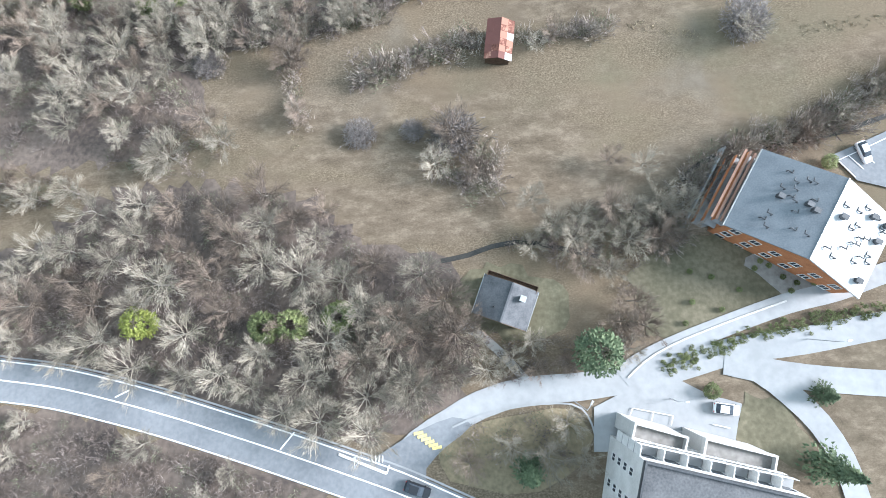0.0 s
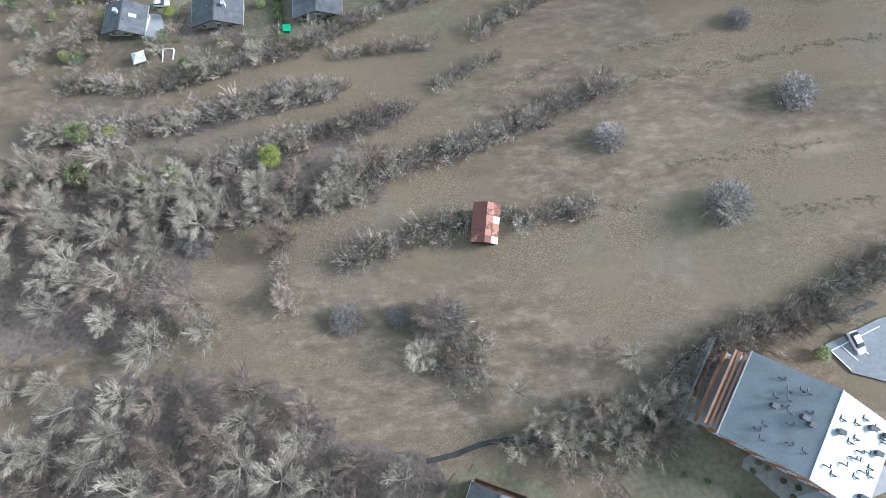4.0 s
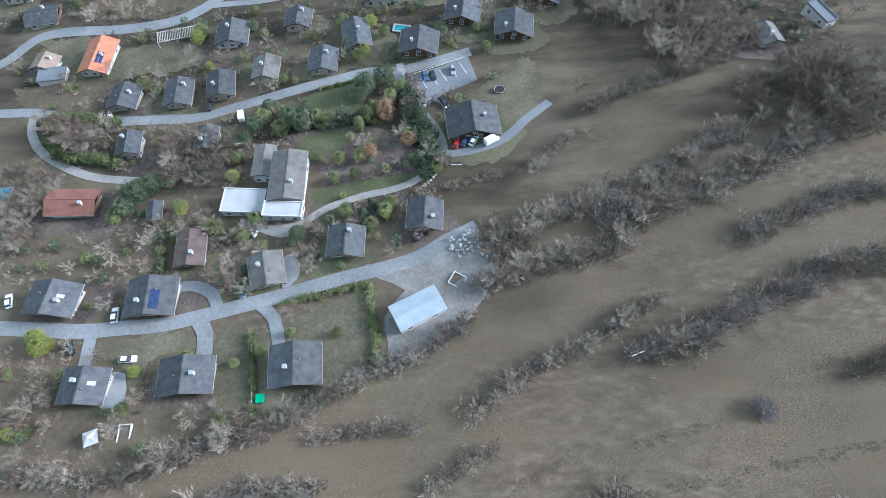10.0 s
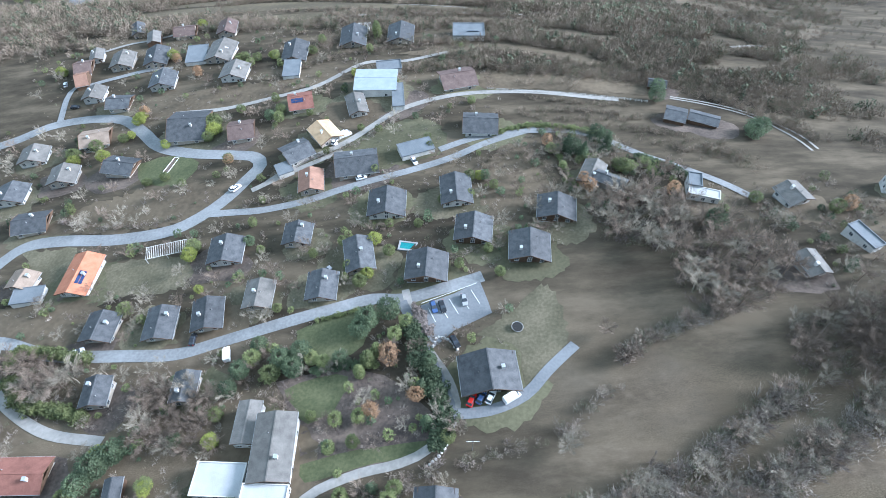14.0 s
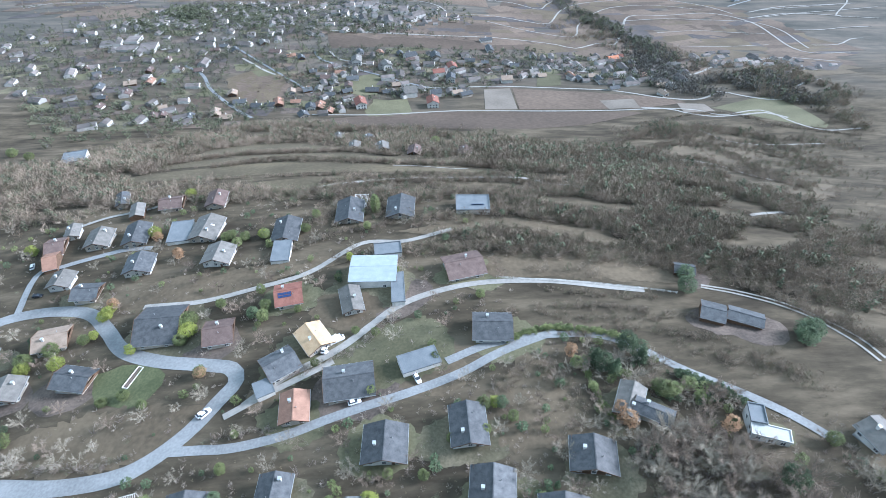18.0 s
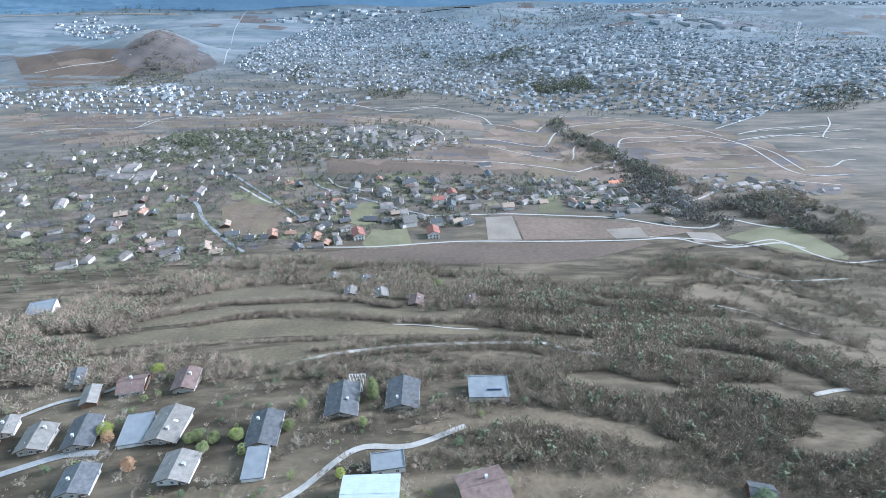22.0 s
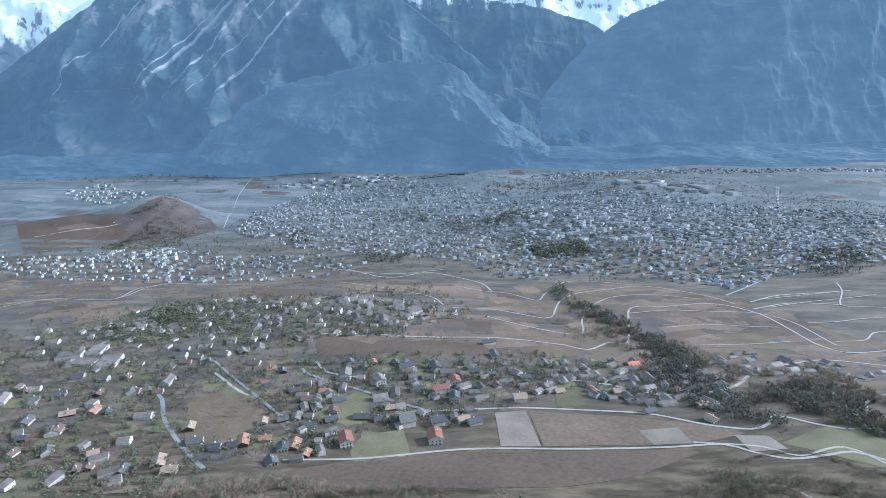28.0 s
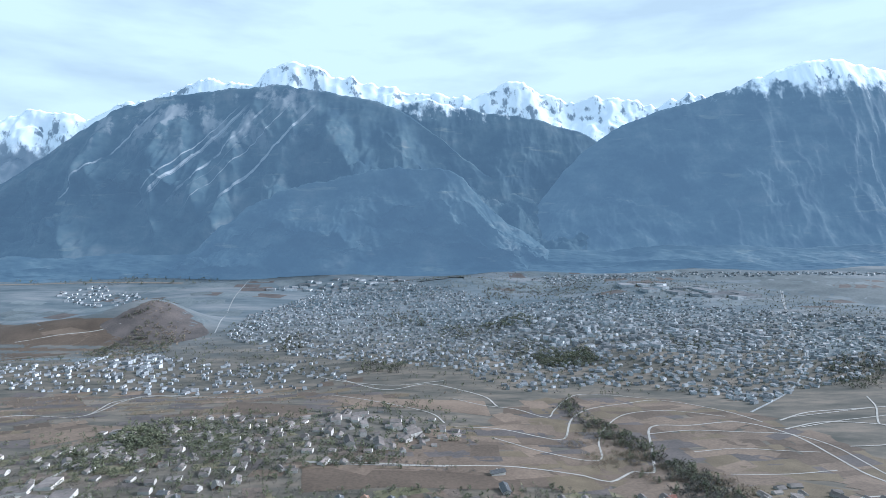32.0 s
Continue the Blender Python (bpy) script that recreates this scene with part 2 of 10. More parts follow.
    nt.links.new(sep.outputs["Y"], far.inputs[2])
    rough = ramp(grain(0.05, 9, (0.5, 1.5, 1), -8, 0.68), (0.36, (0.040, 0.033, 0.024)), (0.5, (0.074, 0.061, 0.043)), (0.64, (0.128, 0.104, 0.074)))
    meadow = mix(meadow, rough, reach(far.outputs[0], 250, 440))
    # far floor: distance haze mixed into the base colour as blue-grey
    hazy_vale = ramp(grain(0.005, 10, (0.5, 1.8, 1), 0, 0.7), (0.36, (0.066, 0.088, 0.104)), (0.5, (0.106, 0.126, 0.142)), (0.64, (0.165, 0.176, 0.188)))
    land = mix(mix(meadow, plain, reach(far.outputs[0], 800, 1250)), hazy_vale, reach(far.outputs[0], 1900, 2900))
    nt.links.new(land, bsdf.inputs["Base Color"])
    bsdf.inputs["Roughness"].default_value, bsdf.inputs["Specular IOR Level"].default_value = 0.95, 0.1
    b = nt.nodes.new("ShaderNodeBump")
    b.inputs["Strength"].default_value, b.inputs["Distance"].default_value = 0.22, 0.12
    nt.links.new(tuft, b.inputs["Height"])
    nt.links.new(b.outputs["Normal"], bsdf.inputs["Normal"])
    return m


LAND = land_paint()
ASPHALT = paint("grey_asphalt", (0.140, 0.147, 0.157), (0.205, 0.213, 0.224), 0.10, 1.5, 0.8, 0.1)
STREET = paint("worn_pale_asphalt", (0.160, 0.164, 0.168), (0.262, 0.266, 0.270), 0.08, 1.2, 0.8, 0.1)
CONCRETE = paint("pale_concrete", (0.235, 0.238, 0.24), (0.305, 0.308, 0.31), 0.07, 0.8, 0.85, 0.1)
GRAVEL = paint("pale_gravel", (0.145, 0.135, 0.122), (0.262, 0.248, 0.230), 0.12, 1.2, 0.95, 0.3)
TRACK = paint("pale_track", (0.21, 0.20, 0.185), (0.32, 0.305, 0.285), 0.06, 0.8, 0.95, 0.1)
MARKING = paint("white_marking", (0.68, 0.68, 0.68), (0.80, 0.80, 0.79), 1, 8, 0.7, 0)
YELLOW = paint("yellow_marking", (0.62, 0.50, 0.16), (0.74, 0.62, 0.25), 1, 8, 0.7, 0)
SLATE = paint("dark_fibre_slate", (0.050, 0.053, 0.058), (0.106, 0.109, 0.114), 0.6, 5, 0.55, 0.04, vary=0.22, rows=1.1)
WEATHERED = paint("weathered_grey_slate", (0.108, 0.102, 0.095), (0.188, 0.177, 0.163), 0.5, 5, 0.6, 0.04, vary=0.15, rows=1.1)
BROWN_ROOF = paint("brown_tile", (0.088, 0.062, 0.056), (0.155, 0.115, 0.102), 0.5, 5, 0.7, 0.06, vary=0.15, rows=1.2)
RED_ROOF = paint("old_red_tile", (0.145, 0.068, 0.054), (0.245, 0.116, 0.090), 0.5, 5, 0.75, 0.06, rows=1.2)
ORANGE_ROOF = paint("orange_clay_tile", (0.34, 0.135, 0.075), (0.46, 0.205, 0.125), 0.5, 5, 0.7, 0.06, rows=1.2)
TAN_ROOF = paint("tan_tile", (0.42, 0.285, 0.165), (0.56, 0.40, 0.25), 0.5, 5, 0.7, 0.06, rows=1.2)
DULL_TAN = paint("dull_tan_tile", (0.20, 0.155, 0.12), (0.30, 0.235, 0.185), 0.5, 5, 0.7, 0.06, rows=1.2)
COPPER_ROOF = paint("copper_brown_tile", (0.19, 0.11, 0.08), (0.30, 0.18, 0.13), 0.5, 5, 0.65, 0.06, rows=1.2)
BLUE_METAL = paint("pale_blue_sheet_metal", (0.25, 0.29, 0.325), (0.32, 0.36, 0.39), 0.4, 3, 0.4, 0.15, rows=0.5)
FELT = paint("dark_roof_felt", (0.060, 0.062, 0.066), (0.125, 0.125, 0.128), 0.3, 3, 0.8, 0.1)
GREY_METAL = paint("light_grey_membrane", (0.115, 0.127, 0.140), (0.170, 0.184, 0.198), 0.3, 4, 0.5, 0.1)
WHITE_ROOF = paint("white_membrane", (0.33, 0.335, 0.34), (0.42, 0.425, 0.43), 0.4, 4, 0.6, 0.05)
RUST = paint("rusty_sheet_metal", (0.085, 0.038, 0.028), (0.34, 0.20, 0.145), 0.7, 3, 0.75, 0.3, third=(0.16, 0.070, 0.052), rows=2.2)
PLASTER = paint("off_white_plaster", (0.44, 0.43, 0.41), (0.60, 0.585, 0.56), 0.4, 5, 0.9, 0.1, vary=0.08)
BEIGE = paint("beige_plaster", (0.30, 0.265, 0.225), (0.42, 0.375, 0.32), 0.4, 5, 0.9, 0.1, vary=0.1)
DARK_WOOD = paint("dark_stained_boards", (0.060, 0.038, 0.026), (0.125, 0.080, 0.052), 0.8, 9, 0.8, 0.3, vary=0.2)
WARM_WOOD = paint("warm_orange_boards", (0.30, 0.115, 0.045), (0.44, 0.19, 0.085), 0.8, 9, 0.7, 0.3)
GLASS = paint("dark_window_glass", (0.03, 0.036, 0.045), (0.06, 0.07, 0.085), 0.5, 2, 0.08, 0)
FRAME = paint("painted_frame", (0.55, 0.54, 0.52), (0.7, 0.69, 0.67), 1, 6, 0.6, 0)
SOLAR = paint("blue_solar_cell", (0.018, 0.032, 0.085), (0.035, 0.055, 0.13), 1, 6, 0.15, 0)
STEEL = paint("galvanised_steel", (0.42, 0.43, 0.44), (0.55, 0.56, 0.57), 1, 6, 0.4, 0, metal=0.6)
STONE = paint("pale_rubble", (0.34, 0.33, 0.32), (0.55, 0.54, 0.52), 1.5, 7, 0.9, 0.3, vary=0.2)
TYRE = paint("black_rubber", (0.015, 0.015, 0.016), (0.03, 0.03, 0.03), 3, 9, 0.8, 0)
POOL = paint("pool_water", (0.05, 0.36, 0.55), (0.09, 0.47, 0.66), 0.5, 2, 0.08, 0.05)
TEAL = paint("teal_pool_water", (0.02, 0.15, 0.16), (0.035, 0.21, 0.22), 0.5, 2, 0.08, 0.05)
BARK = paint("grey_bark", (0.13, 0.115, 0.098), (0.235, 0.215, 0.185), 0.5, 8, 0.95, 0.2, vary=0.2)
TWIGS_BROWN = paint("brown_twigs", (0.120, 0.092, 0.072), (0.235, 0.186, 0.146), 0.12, 1.5, 0.95, 0, vary=0.35)
BRUSH_GREY = paint("grey_purple_brush", (0.115, 0.102, 0.096), (0.25, 0.222, 0.208), 0.08, 1.2, 0.95, 0, vary=0.25)
TWIGS = paint("pale_twigs", (0.165, 0.144, 0.112), (0.33, 0.292, 0.232), 0.12, 1.5, 0.95, 0, vary=0.25)
THICKET = paint("dark_thicket_brush", (0.090, 0.072, 0.062), (0.190, 0.155, 0.135), 0.08, 1.2, 0.95, 0, vary=0.3, island=True)
BRUSH = paint("brown_brush", (0.118, 0.096, 0.086), (0.268, 0.224, 0.202), 0.08, 1.2, 0.95, 0, vary=0.35, island=True)
BRUSH_PALE = paint("grey_brush", (0.22, 0.185, 0.155), (0.42, 0.365, 0.31), 0.08, 1.2, 0.95, 0, vary=0.3, island=True)
NEEDLES = paint("conifer_needles", (0.038, 0.056, 0.032), (0.112, 0.140, 0.074), 0.3, 3, 0.8, 0, vary=0.3)
LEAVES = paint("evergreen_leaves", (0.060, 0.076, 0.030), (0.175, 0.190, 0.075), 0.3, 3, 0.7, 0, vary=0.3)
BRIGHT = paint("yellow_green_leaves", (0.125, 0.150, 0.030), (0.27, 0.285, 0.070), 0.4, 3, 0.7, 0, vary=0.2)
RUSSET = paint("dry_russet_leaves", (0.20, 0.115, 0.060), (0.33, 0.215, 0.13), 0.4, 3, 0.8, 0, vary=0.2)
BRUSH_GREEN = paint("olive_brush", (0.085, 0.092, 0.058), (0.19, 0.19, 0.125), 0.08, 1.2, 0.95, 0, vary=0.3, island=True)
FARTAN = paint("far_pale_wood", (0.165, 0.132, 0.100), (0.285, 0.232, 0.178), 0.02, 0.25, 0.95, 0, vary=0.1, island=True)
FAROLIVE = paint("far_olive_wood", (0.090, 0.088, 0.055), (0.175, 0.165, 0.108), 0.02, 0.25, 0.95, 0, vary=0.1, island=True)
FARWOOD = paint("far_bare_wood", (0.140, 0.112, 0.086), (0.262, 0.212, 0.164), 0.02, 0.25, 0.95, 0, vary=0.12, island=True)
FARGREEN = paint("far_evergreen", (0.056, 0.064, 0.042), (0.128, 0.134, 0.084), 0.02, 0.25, 0.95, 0, vary=0.12, island=True)
TOWN_WOOD = paint("valley_bare_wood", (0.070, 0.066, 0.060), (0.140, 0.130, 0.115), 0.02, 0.25, 0.95, 0, vary=0.2, island=True)
VILLAGE_WALL = paint("village_plaster", (0.24, 0.235, 0.225), (0.48, 0.465, 0.44), 0.04, 0.3, 0.9, 0, vary=0.4, island=True)
VILLAGE_ROOF = paint("village_roof", (0.070, 0.062, 0.058), (0.175, 0.150, 0.140), 0.03, 0.2, 0.6, 0, vary=0.4, island=True)
# town walls and roofs are shifted to blue to imitate haze
TOWN_WALL = paint("hazy_town_plaster", (0.17, 0.19, 0.21), (0.42, 0.44, 0.46), 0.05, 0.3, 0.9, 0, vary=0.45, island=True)
TOWN_ROOF = paint("hazy_town_roof", (0.060, 0.066, 0.075), (0.20, 0.195, 0.20), 0.03, 0.2, 0.6, 0, vary=0.5, island=True)


def solid(name, colour, rough=0.35):
    return paint(name, tuple(c * 0.9 for c in colour), colour, 1, 4, rough, 0)

# ---- tools for meshes ----
def mesh_of(name, verts, faces, *mats):
    """A mesh from arrays of corners and triangles or quads, all of one kind."""
    v, f = np.asarray(verts, np.float32), np.asarray(faces, np.int32)
    me = bpy.data.meshes.new(name)
    n = f.shape[1]
    me.vertices.add(len(v))
    me.vertices.foreach_set("co", v.ravel())
    me.loops.add(f.size)
    me.loops.foreach_set("vertex_index", f.ravel())
    me.polygons.add(len(f))
    me.polygons.foreach_set("loop_start", np.arange(0, f.size, n, dtype=np.int32))
    me.update(calc_edges=True)
    me.shade_flat()
    for m in mats:
        me.materials.append(m)
    return me


def thing(name, x, y, z, yaw=0, label="", category="", group="", kind=""):
    ob = new(name)
    ob.matrix_world = pose(x, y, z, 0, 0, yaw)
    ob.empty_display_size = 0.2
    return tagged(ob, label, category, group, kind)


def part(name, shape, material, parent, label="", at=None):
    """Links one mesh under a thing or a part. shape: (corners, faces) or a ready mesh."""
    me = shape if isinstance(shape, bpy.types.Mesh) else mesh_of(name, shape[0], shape[1], material)
    ob = new(name, me)
    ob.parent = parent
    if at is not None:
        ob.matrix_basis = at
    return tagged(ob, label)


BOX_F = np.array([(0, 3, 2, 1), (4, 5, 6, 7), (0, 1, 5, 4), (1, 2, 6, 5), (2, 3, 7, 6), (3, 0, 4, 7)])


def box(x0, x1, y0, y1, z0, z1):
    return np.array([(x0, y0, z0), (x1, y0, z0), (x1, y1, z0), (x0, y1, z0), (x0, y0, z1), (x1, y0, z1), (x1, y1, z1), (x0, y1, z1)], float), BOX_F


def join(*shapes):
    vs, fs, k = [], [], 0
    for v, f in shapes:
        vs.append(v)
        fs.append(np.asarray(f) + k)
        k += len(v)
    return np.concatenate(vs), np.concatenate(fs)


def slab(quad, thick):
    """A plate of some thickness under four corners."""
    q = np.asarray(quad, float)
    n = np.cross(q[1] - q[0], q[3] - q[0])
    n = n / np.linalg.norm(n) * thick
    return np.concatenate([q - n, q]), BOX_F


def tube(points, radii, sides=3):
    """A tapered tube along points, in triangles."""
    p = np.asarray(points, float)
    vs, fs = [], []
    for i, q in enumerate(p):
        d = p[min(i + 1, len(p) - 1)] - p[max(i - 1, 0)]
        d = d / (np.linalg.norm(d) + 1e-9)
        a = np.cross(d, (0.3, 0.9, 0.31))
        a = a / (np.linalg.norm(a) + 1e-9)
        b = np.cross(d, a)
        for k in range(sides):
            t = 2 * math.pi * k / sides
            vs.append(q + radii[i] * (a * math.cos(t) + b * math.sin(t)))
    for i in range(len(p) - 1):
        for k in range(sides):
            a0, a1 = i * sides + k, i * sides + (k + 1) % sides
            fs += [(a0, a1, a1 + sides), (a0, a1 + sides, a0 + sides)]
    return np.array(vs), np.array(fs)


def curve_through(points, step):
    """Points at even steps along a smooth line through the given ones."""
    p = np.asarray(points, float)
    q = np.vstack([2 * p[0] - p[1], p, 2 * p[-1] - p[-2]])
    line = []
    for i in range(1, len(q) - 2):
        n = max(2, int(np.linalg.norm(q[i + 1] - q[i]) / step))
        for k in range(n):
            t = k / n
            line.append(0.5 * (2 * q[i] + (q[i + 1] - q[i - 1]) * t + (2 * q[i - 1] - 5 * q[i] + 4 * q[i + 1] - q[i + 2]) * t * t + (3 * q[i] - q[i - 1] - 3 * q[i + 1] + q[i + 2]) * t ** 3))
    return np.array(line + [p[-1]])


def draped_strip(points, width, lift, step=3.0, side=0.0):
    """A band of ground along a line; side shifts it off the line."""
    c = curve_through(points, step)
    d = np.gradient(c, axis=0)
    d = d / (np.linalg.norm(d, axis=1, keepdims=True) + 1e-9)
    n = np.stack([-d[:, 1], d[:, 0]], 1)
    cols = [c + n * (side + width * k) for k in (-0.5, -0.17, 0.17, 0.5)]
    vs = np.stack(cols, 1).reshape(-1, 2)
    z = ground_z(vs[:, 0], vs[:, 1]) + lift
    m = len(c)
    fs = [(i * 4 + k + 1, i * 4 + k, i * 4 + 4 + k, i * 4 + 5 + k) for i in range(m - 1) for k in range(3)]
    return np.column_stack([vs, z.ravel()]), np.array(fs)


ROAD_LINES, OPEN_GROUND, FAR_FIELDS = [], [], []


def road(name, points, width, material, lift=0.14, label="", step=3.0):
    ROAD_LINES.append((curve_through(points, 3.0), width))
    if min(p[1] for p in points) > 450:
        lift, width = 0.14 + 0.30 * lift, width * 0.8
    v, f = draped_strip(points, width, lift, step)
    return tagged(new(name, mesh_of(name, v, f, material)), label, "road", "", "structure")


def patch(name, outline, material, lift=0.1, label="", category="ground", rings=8, step=4.0, ragged=0.5, straight=False):
    """A sheet of ground inside an outline."""
    p = np.asarray(outline + outline[:1], float)
    if material in (LAWN, PASTURE, FALLOW) and p[:, 1].mean() < 450:
        step, ragged = 1.5, max(ragged, 1.1)
    c = (np.concatenate([np.linspace(a, b, max(2, int(np.linalg.norm(b - a) / step)), endpoint=False) for a, b in zip(p[:-1], p[1:])]) if straight else curve_through(p, step)[:-1])
    rng = np.random.RandomState(int(abs(p[0, 0] * 7 + p[0, 1] * 13)) % 9999)
    mid = c.mean(0)
    c = c + (c - mid) / (np.linalg.norm(c - mid, axis=1, keepdims=True) + 1e-9) * rng.uniform(-ragged, ragged, (len(c), 1))
    if material in (LAWN, GREEN_LAWN, GRAVEL, ASPHALT, CONCRETE):
        OPEN_GROUND.append(c)
    if category in ("vineyard", "field") and (600 < mid[1] < 1050 or (category == "vineyard" and mid[1] > 1950)):
        FAR_FIELDS.append(c)
    if mid[1] > 450:
        lift = 0.06 + 0.22 * lift
    m = len(c)
    vs = np.concatenate([mid + (c - mid) * (k / rings) for k in range(1, rings + 1)] + [mid[None]])
    fs = []
    for k in range(rings - 1):
        for i in range(m):
            j = (i + 1) % m
            fs += [(k * m + i, k * m + m + i, k * m + m + j), (k * m + i, k * m + m + j, k * m + j)]
    fs += [(len(vs) - 1, i, (i + 1) % m) for i in range(m)]
    f = np.array(fs)
    a, b, d = vs[f[0, 0]], vs[f[0, 1]], vs[f[0, 2]]
    if (b[0] - a[0]) * (d[1] - a[1]) - (b[1] - a[1]) * (d[0] - a[0]) < 0:
        f = f[:, ::-1]
    v = np.column_stack([vs, ground_z(vs[:, 0], vs[:, 1]) + lift])
    return tagged(new(name, mesh_of(name, v, f, material)), label, category, "", "structure")

# ---- ground ----
def stretch_axis(near_lo, near_hi, step, far_lo, far_hi, growth):
    core = list(np.arange(near_lo, near_hi + step, step))
    s, p = step, core[-1]
    while p < far_hi:
        s *= growth
        p += s
        core.append(p)
    s, p = step, core[0]
    while p > far_lo:
        s *= growth
        p -= s
        core.insert(0, p)
    return np.array(core)


gx = stretch_axis(-190, 190, 4.0, -6500, 6500, 1.05)
gy = stretch_axis(-80, 430, 4.0, -900, 5400, 1.035)
gx = np.unique(np.concatenate([gx, np.linspace(-1350, -650, 29)]))
gy = np.unique(np.concatenate([gy, np.linspace(2150, 2650, 25)]))
GX, GY = np.meshgrid(gx, gy)
gv = np.column_stack([GX.ravel(), GY.ravel(), ground_z(GX, GY).ravel()])
ii = (np.arange(len(gy) - 1)[:, None] * len(gx) + np.arange(len(gx) - 1)[None, :]).ravel()
gf = np.column_stack([ii, ii + 1, ii + 1 + len(gx), ii + len(gx)])
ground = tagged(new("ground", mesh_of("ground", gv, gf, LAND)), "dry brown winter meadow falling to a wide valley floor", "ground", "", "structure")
ground.data.shade_smooth()


# ---- mountains across the valley ----
def mountain_paint(name, snow_at, haze_glow, rock_share=0.0, gullies=False, stone=0.0):
    """Dark forest with clearings, grey cliffs in places, pale scree gullies side by side, and snow over a height.
    Bluish tones and an even blue emission stand in for distance haze.
    """
    m = bpy.data.materials.new(name)
    m.use_nodes = True
    nt = m.node_tree
    bsdf = nt.nodes["Principled BSDF"]
    geo = nt.nodes.new("ShaderNodeNewGeometry")
    sep = nt.nodes.new("ShaderNodeSeparateXYZ")
    nt.links.new(geo.outputs["Position"], sep.inputs[0])
    east, height = sep.outputs["X"], sep.outputs["Z"]

    def calc(kind, a, b, c=None):
        n = nt.nodes.new("ShaderNodeMath")
        n.operation = kind
        for k, v in enumerate((a, b, c)):
            if isinstance(v, (int, float)):
                n.inputs[k].default_value = v
            elif v is not None:
                nt.links.new(v, n.inputs[k])
        return n.outputs[0]

    def grain(scale, detail, stretch):
        mapping, tex = nt.nodes.new("ShaderNodeMapping"), nt.nodes.new("ShaderNodeTexNoise")
        mapping.inputs["Scale"].default_value = stretch
        tex.inputs["Scale"].default_value, tex.inputs["Detail"].default_value, tex.inputs["Roughness"].default_value = scale, detail, 0.62
        nt.links.new(geo.outputs["Position"], mapping.inputs["Vector"])
        nt.links.new(mapping.outputs["Vector"], tex.inputs["Vector"])
        return tex.outputs["Fac"]

    def reach(value, lo, hi, top=1.0):
        r = nt.nodes.new("ShaderNodeMapRange")
        r.interpolation_type = "SMOOTHSTEP"
        r.inputs["From Min"].default_value, r.inputs["From Max"].default_value, r.inputs["To Max"].default_value = lo, hi, top
        nt.links.new(value, r.inputs["Value"])
        return r.outputs["Result"]

    def lay(under, colour, fac):
        n = nt.nodes.new("ShaderNodeMix")
        n.data_type = "RGBA"
        n.inputs["B"].default_value = (*colour, 1)
        nt.links.new(fac, n.inputs["Factor"])
        nt.links.new(under, n.inputs["A"])
        return n.outputs["Result"]

    tone = nt.nodes.new("ShaderNodeValToRGB")
    e = tone.color_ramp.elements
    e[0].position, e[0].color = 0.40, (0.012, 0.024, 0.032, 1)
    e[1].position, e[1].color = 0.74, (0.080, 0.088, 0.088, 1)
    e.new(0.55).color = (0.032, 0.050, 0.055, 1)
    nt.links.new(grain(0.0042, 9, (1, 1, 1.6)), tone.inputs["Fac"])
    colour = tone.outputs["Color"]
    # meadows and clearings lie level across the slope
    colour = lay(colour, (0.16, 0.165, 0.13), reach(grain(0.006, 7, (0.5, 0.5, 3.0)), 0.60, 0.70, 0.35))
    if rock_share:
        cliff = calc("MULTIPLY", reach(grain(0.0055, 8, (1, 1, 0.7)), 0.50 , 0.60), calc("MULTIPLY", reach(height, 420, 820), reach(calc("MULTIPLY", east, -1.0), 500, 1100)))
        colour = lay(colour, (0.19, 0.195, 0.20), calc("MULTIPLY", cliff, rock_share))
    if stone:
        colour = lay(colour, (0.20, 0.215, 0.235), reach(height, -1000, -900, stone))
    if gullies:
        slant = calc("MULTIPLY_ADD", height, -0.85, east)
        line = nt.nodes.new("ShaderNodeTexNoise")
        line.noise_dimensions = "1D"
        line.inputs["Scale"].default_value, line.inputs["Detail"].default_value = 1.0, 2
        nt.links.new(calc("MULTIPLY_ADD", grain(0.003, 2, (1, 1, 1)), 0.5, calc("MULTIPLY", slant, 0.02)), line.inputs["W"])
        place = calc("MULTIPLY", calc("MULTIPLY", reach(slant, -2750, -2500), reach(calc("MULTIPLY", slant, -1.0), 1250, 1400)), calc("MULTIPLY", reach(height, 130, 320), reach(calc("MULTIPLY", height, -1.0), -900, -780)))
        broken = reach(grain(0.004, 4, (1, 1, 1)), 0.36, 0.50)
        colour = lay(colour, (0.20, 0.21, 0.22), calc("MULTIPLY", calc("MULTIPLY", reach(line.outputs["Fac"], 0.61, 0.67), place), broken))
    patchy = grain(0.014, 10, (1, 1, 0.5))
    up = nt.nodes.new("ShaderNodeSeparateXYZ")
    nt.links.new(geo.outputs["Normal"], up.inputs[0])
    lies = reach(calc("MULTIPLY_ADD", patchy, 1.9, calc("MULTIPLY", up.outputs["Z"], 0.6)), 0.90, 1.10)
    high = reach(calc("MULTIPLY_ADD", patchy, 520.0, height), snow_at + 200, snow_at + 330)
    colour = lay(colour, (0.72, 0.75, 0.79), calc("MULTIPLY", high, lies))
    nt.links.new(colour, bsdf.inputs["Base Color"])
    bsdf.inputs["Roughness"].default_value = 0.95
    bsdf.inputs["Specular IOR Level"].default_value = 0.1
    # blue emission over the whole slope imitates the haze in front of it
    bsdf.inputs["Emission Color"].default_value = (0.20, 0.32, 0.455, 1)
    bsdf.inputs["Emission Strength"].default_value = haze_glow
    return m


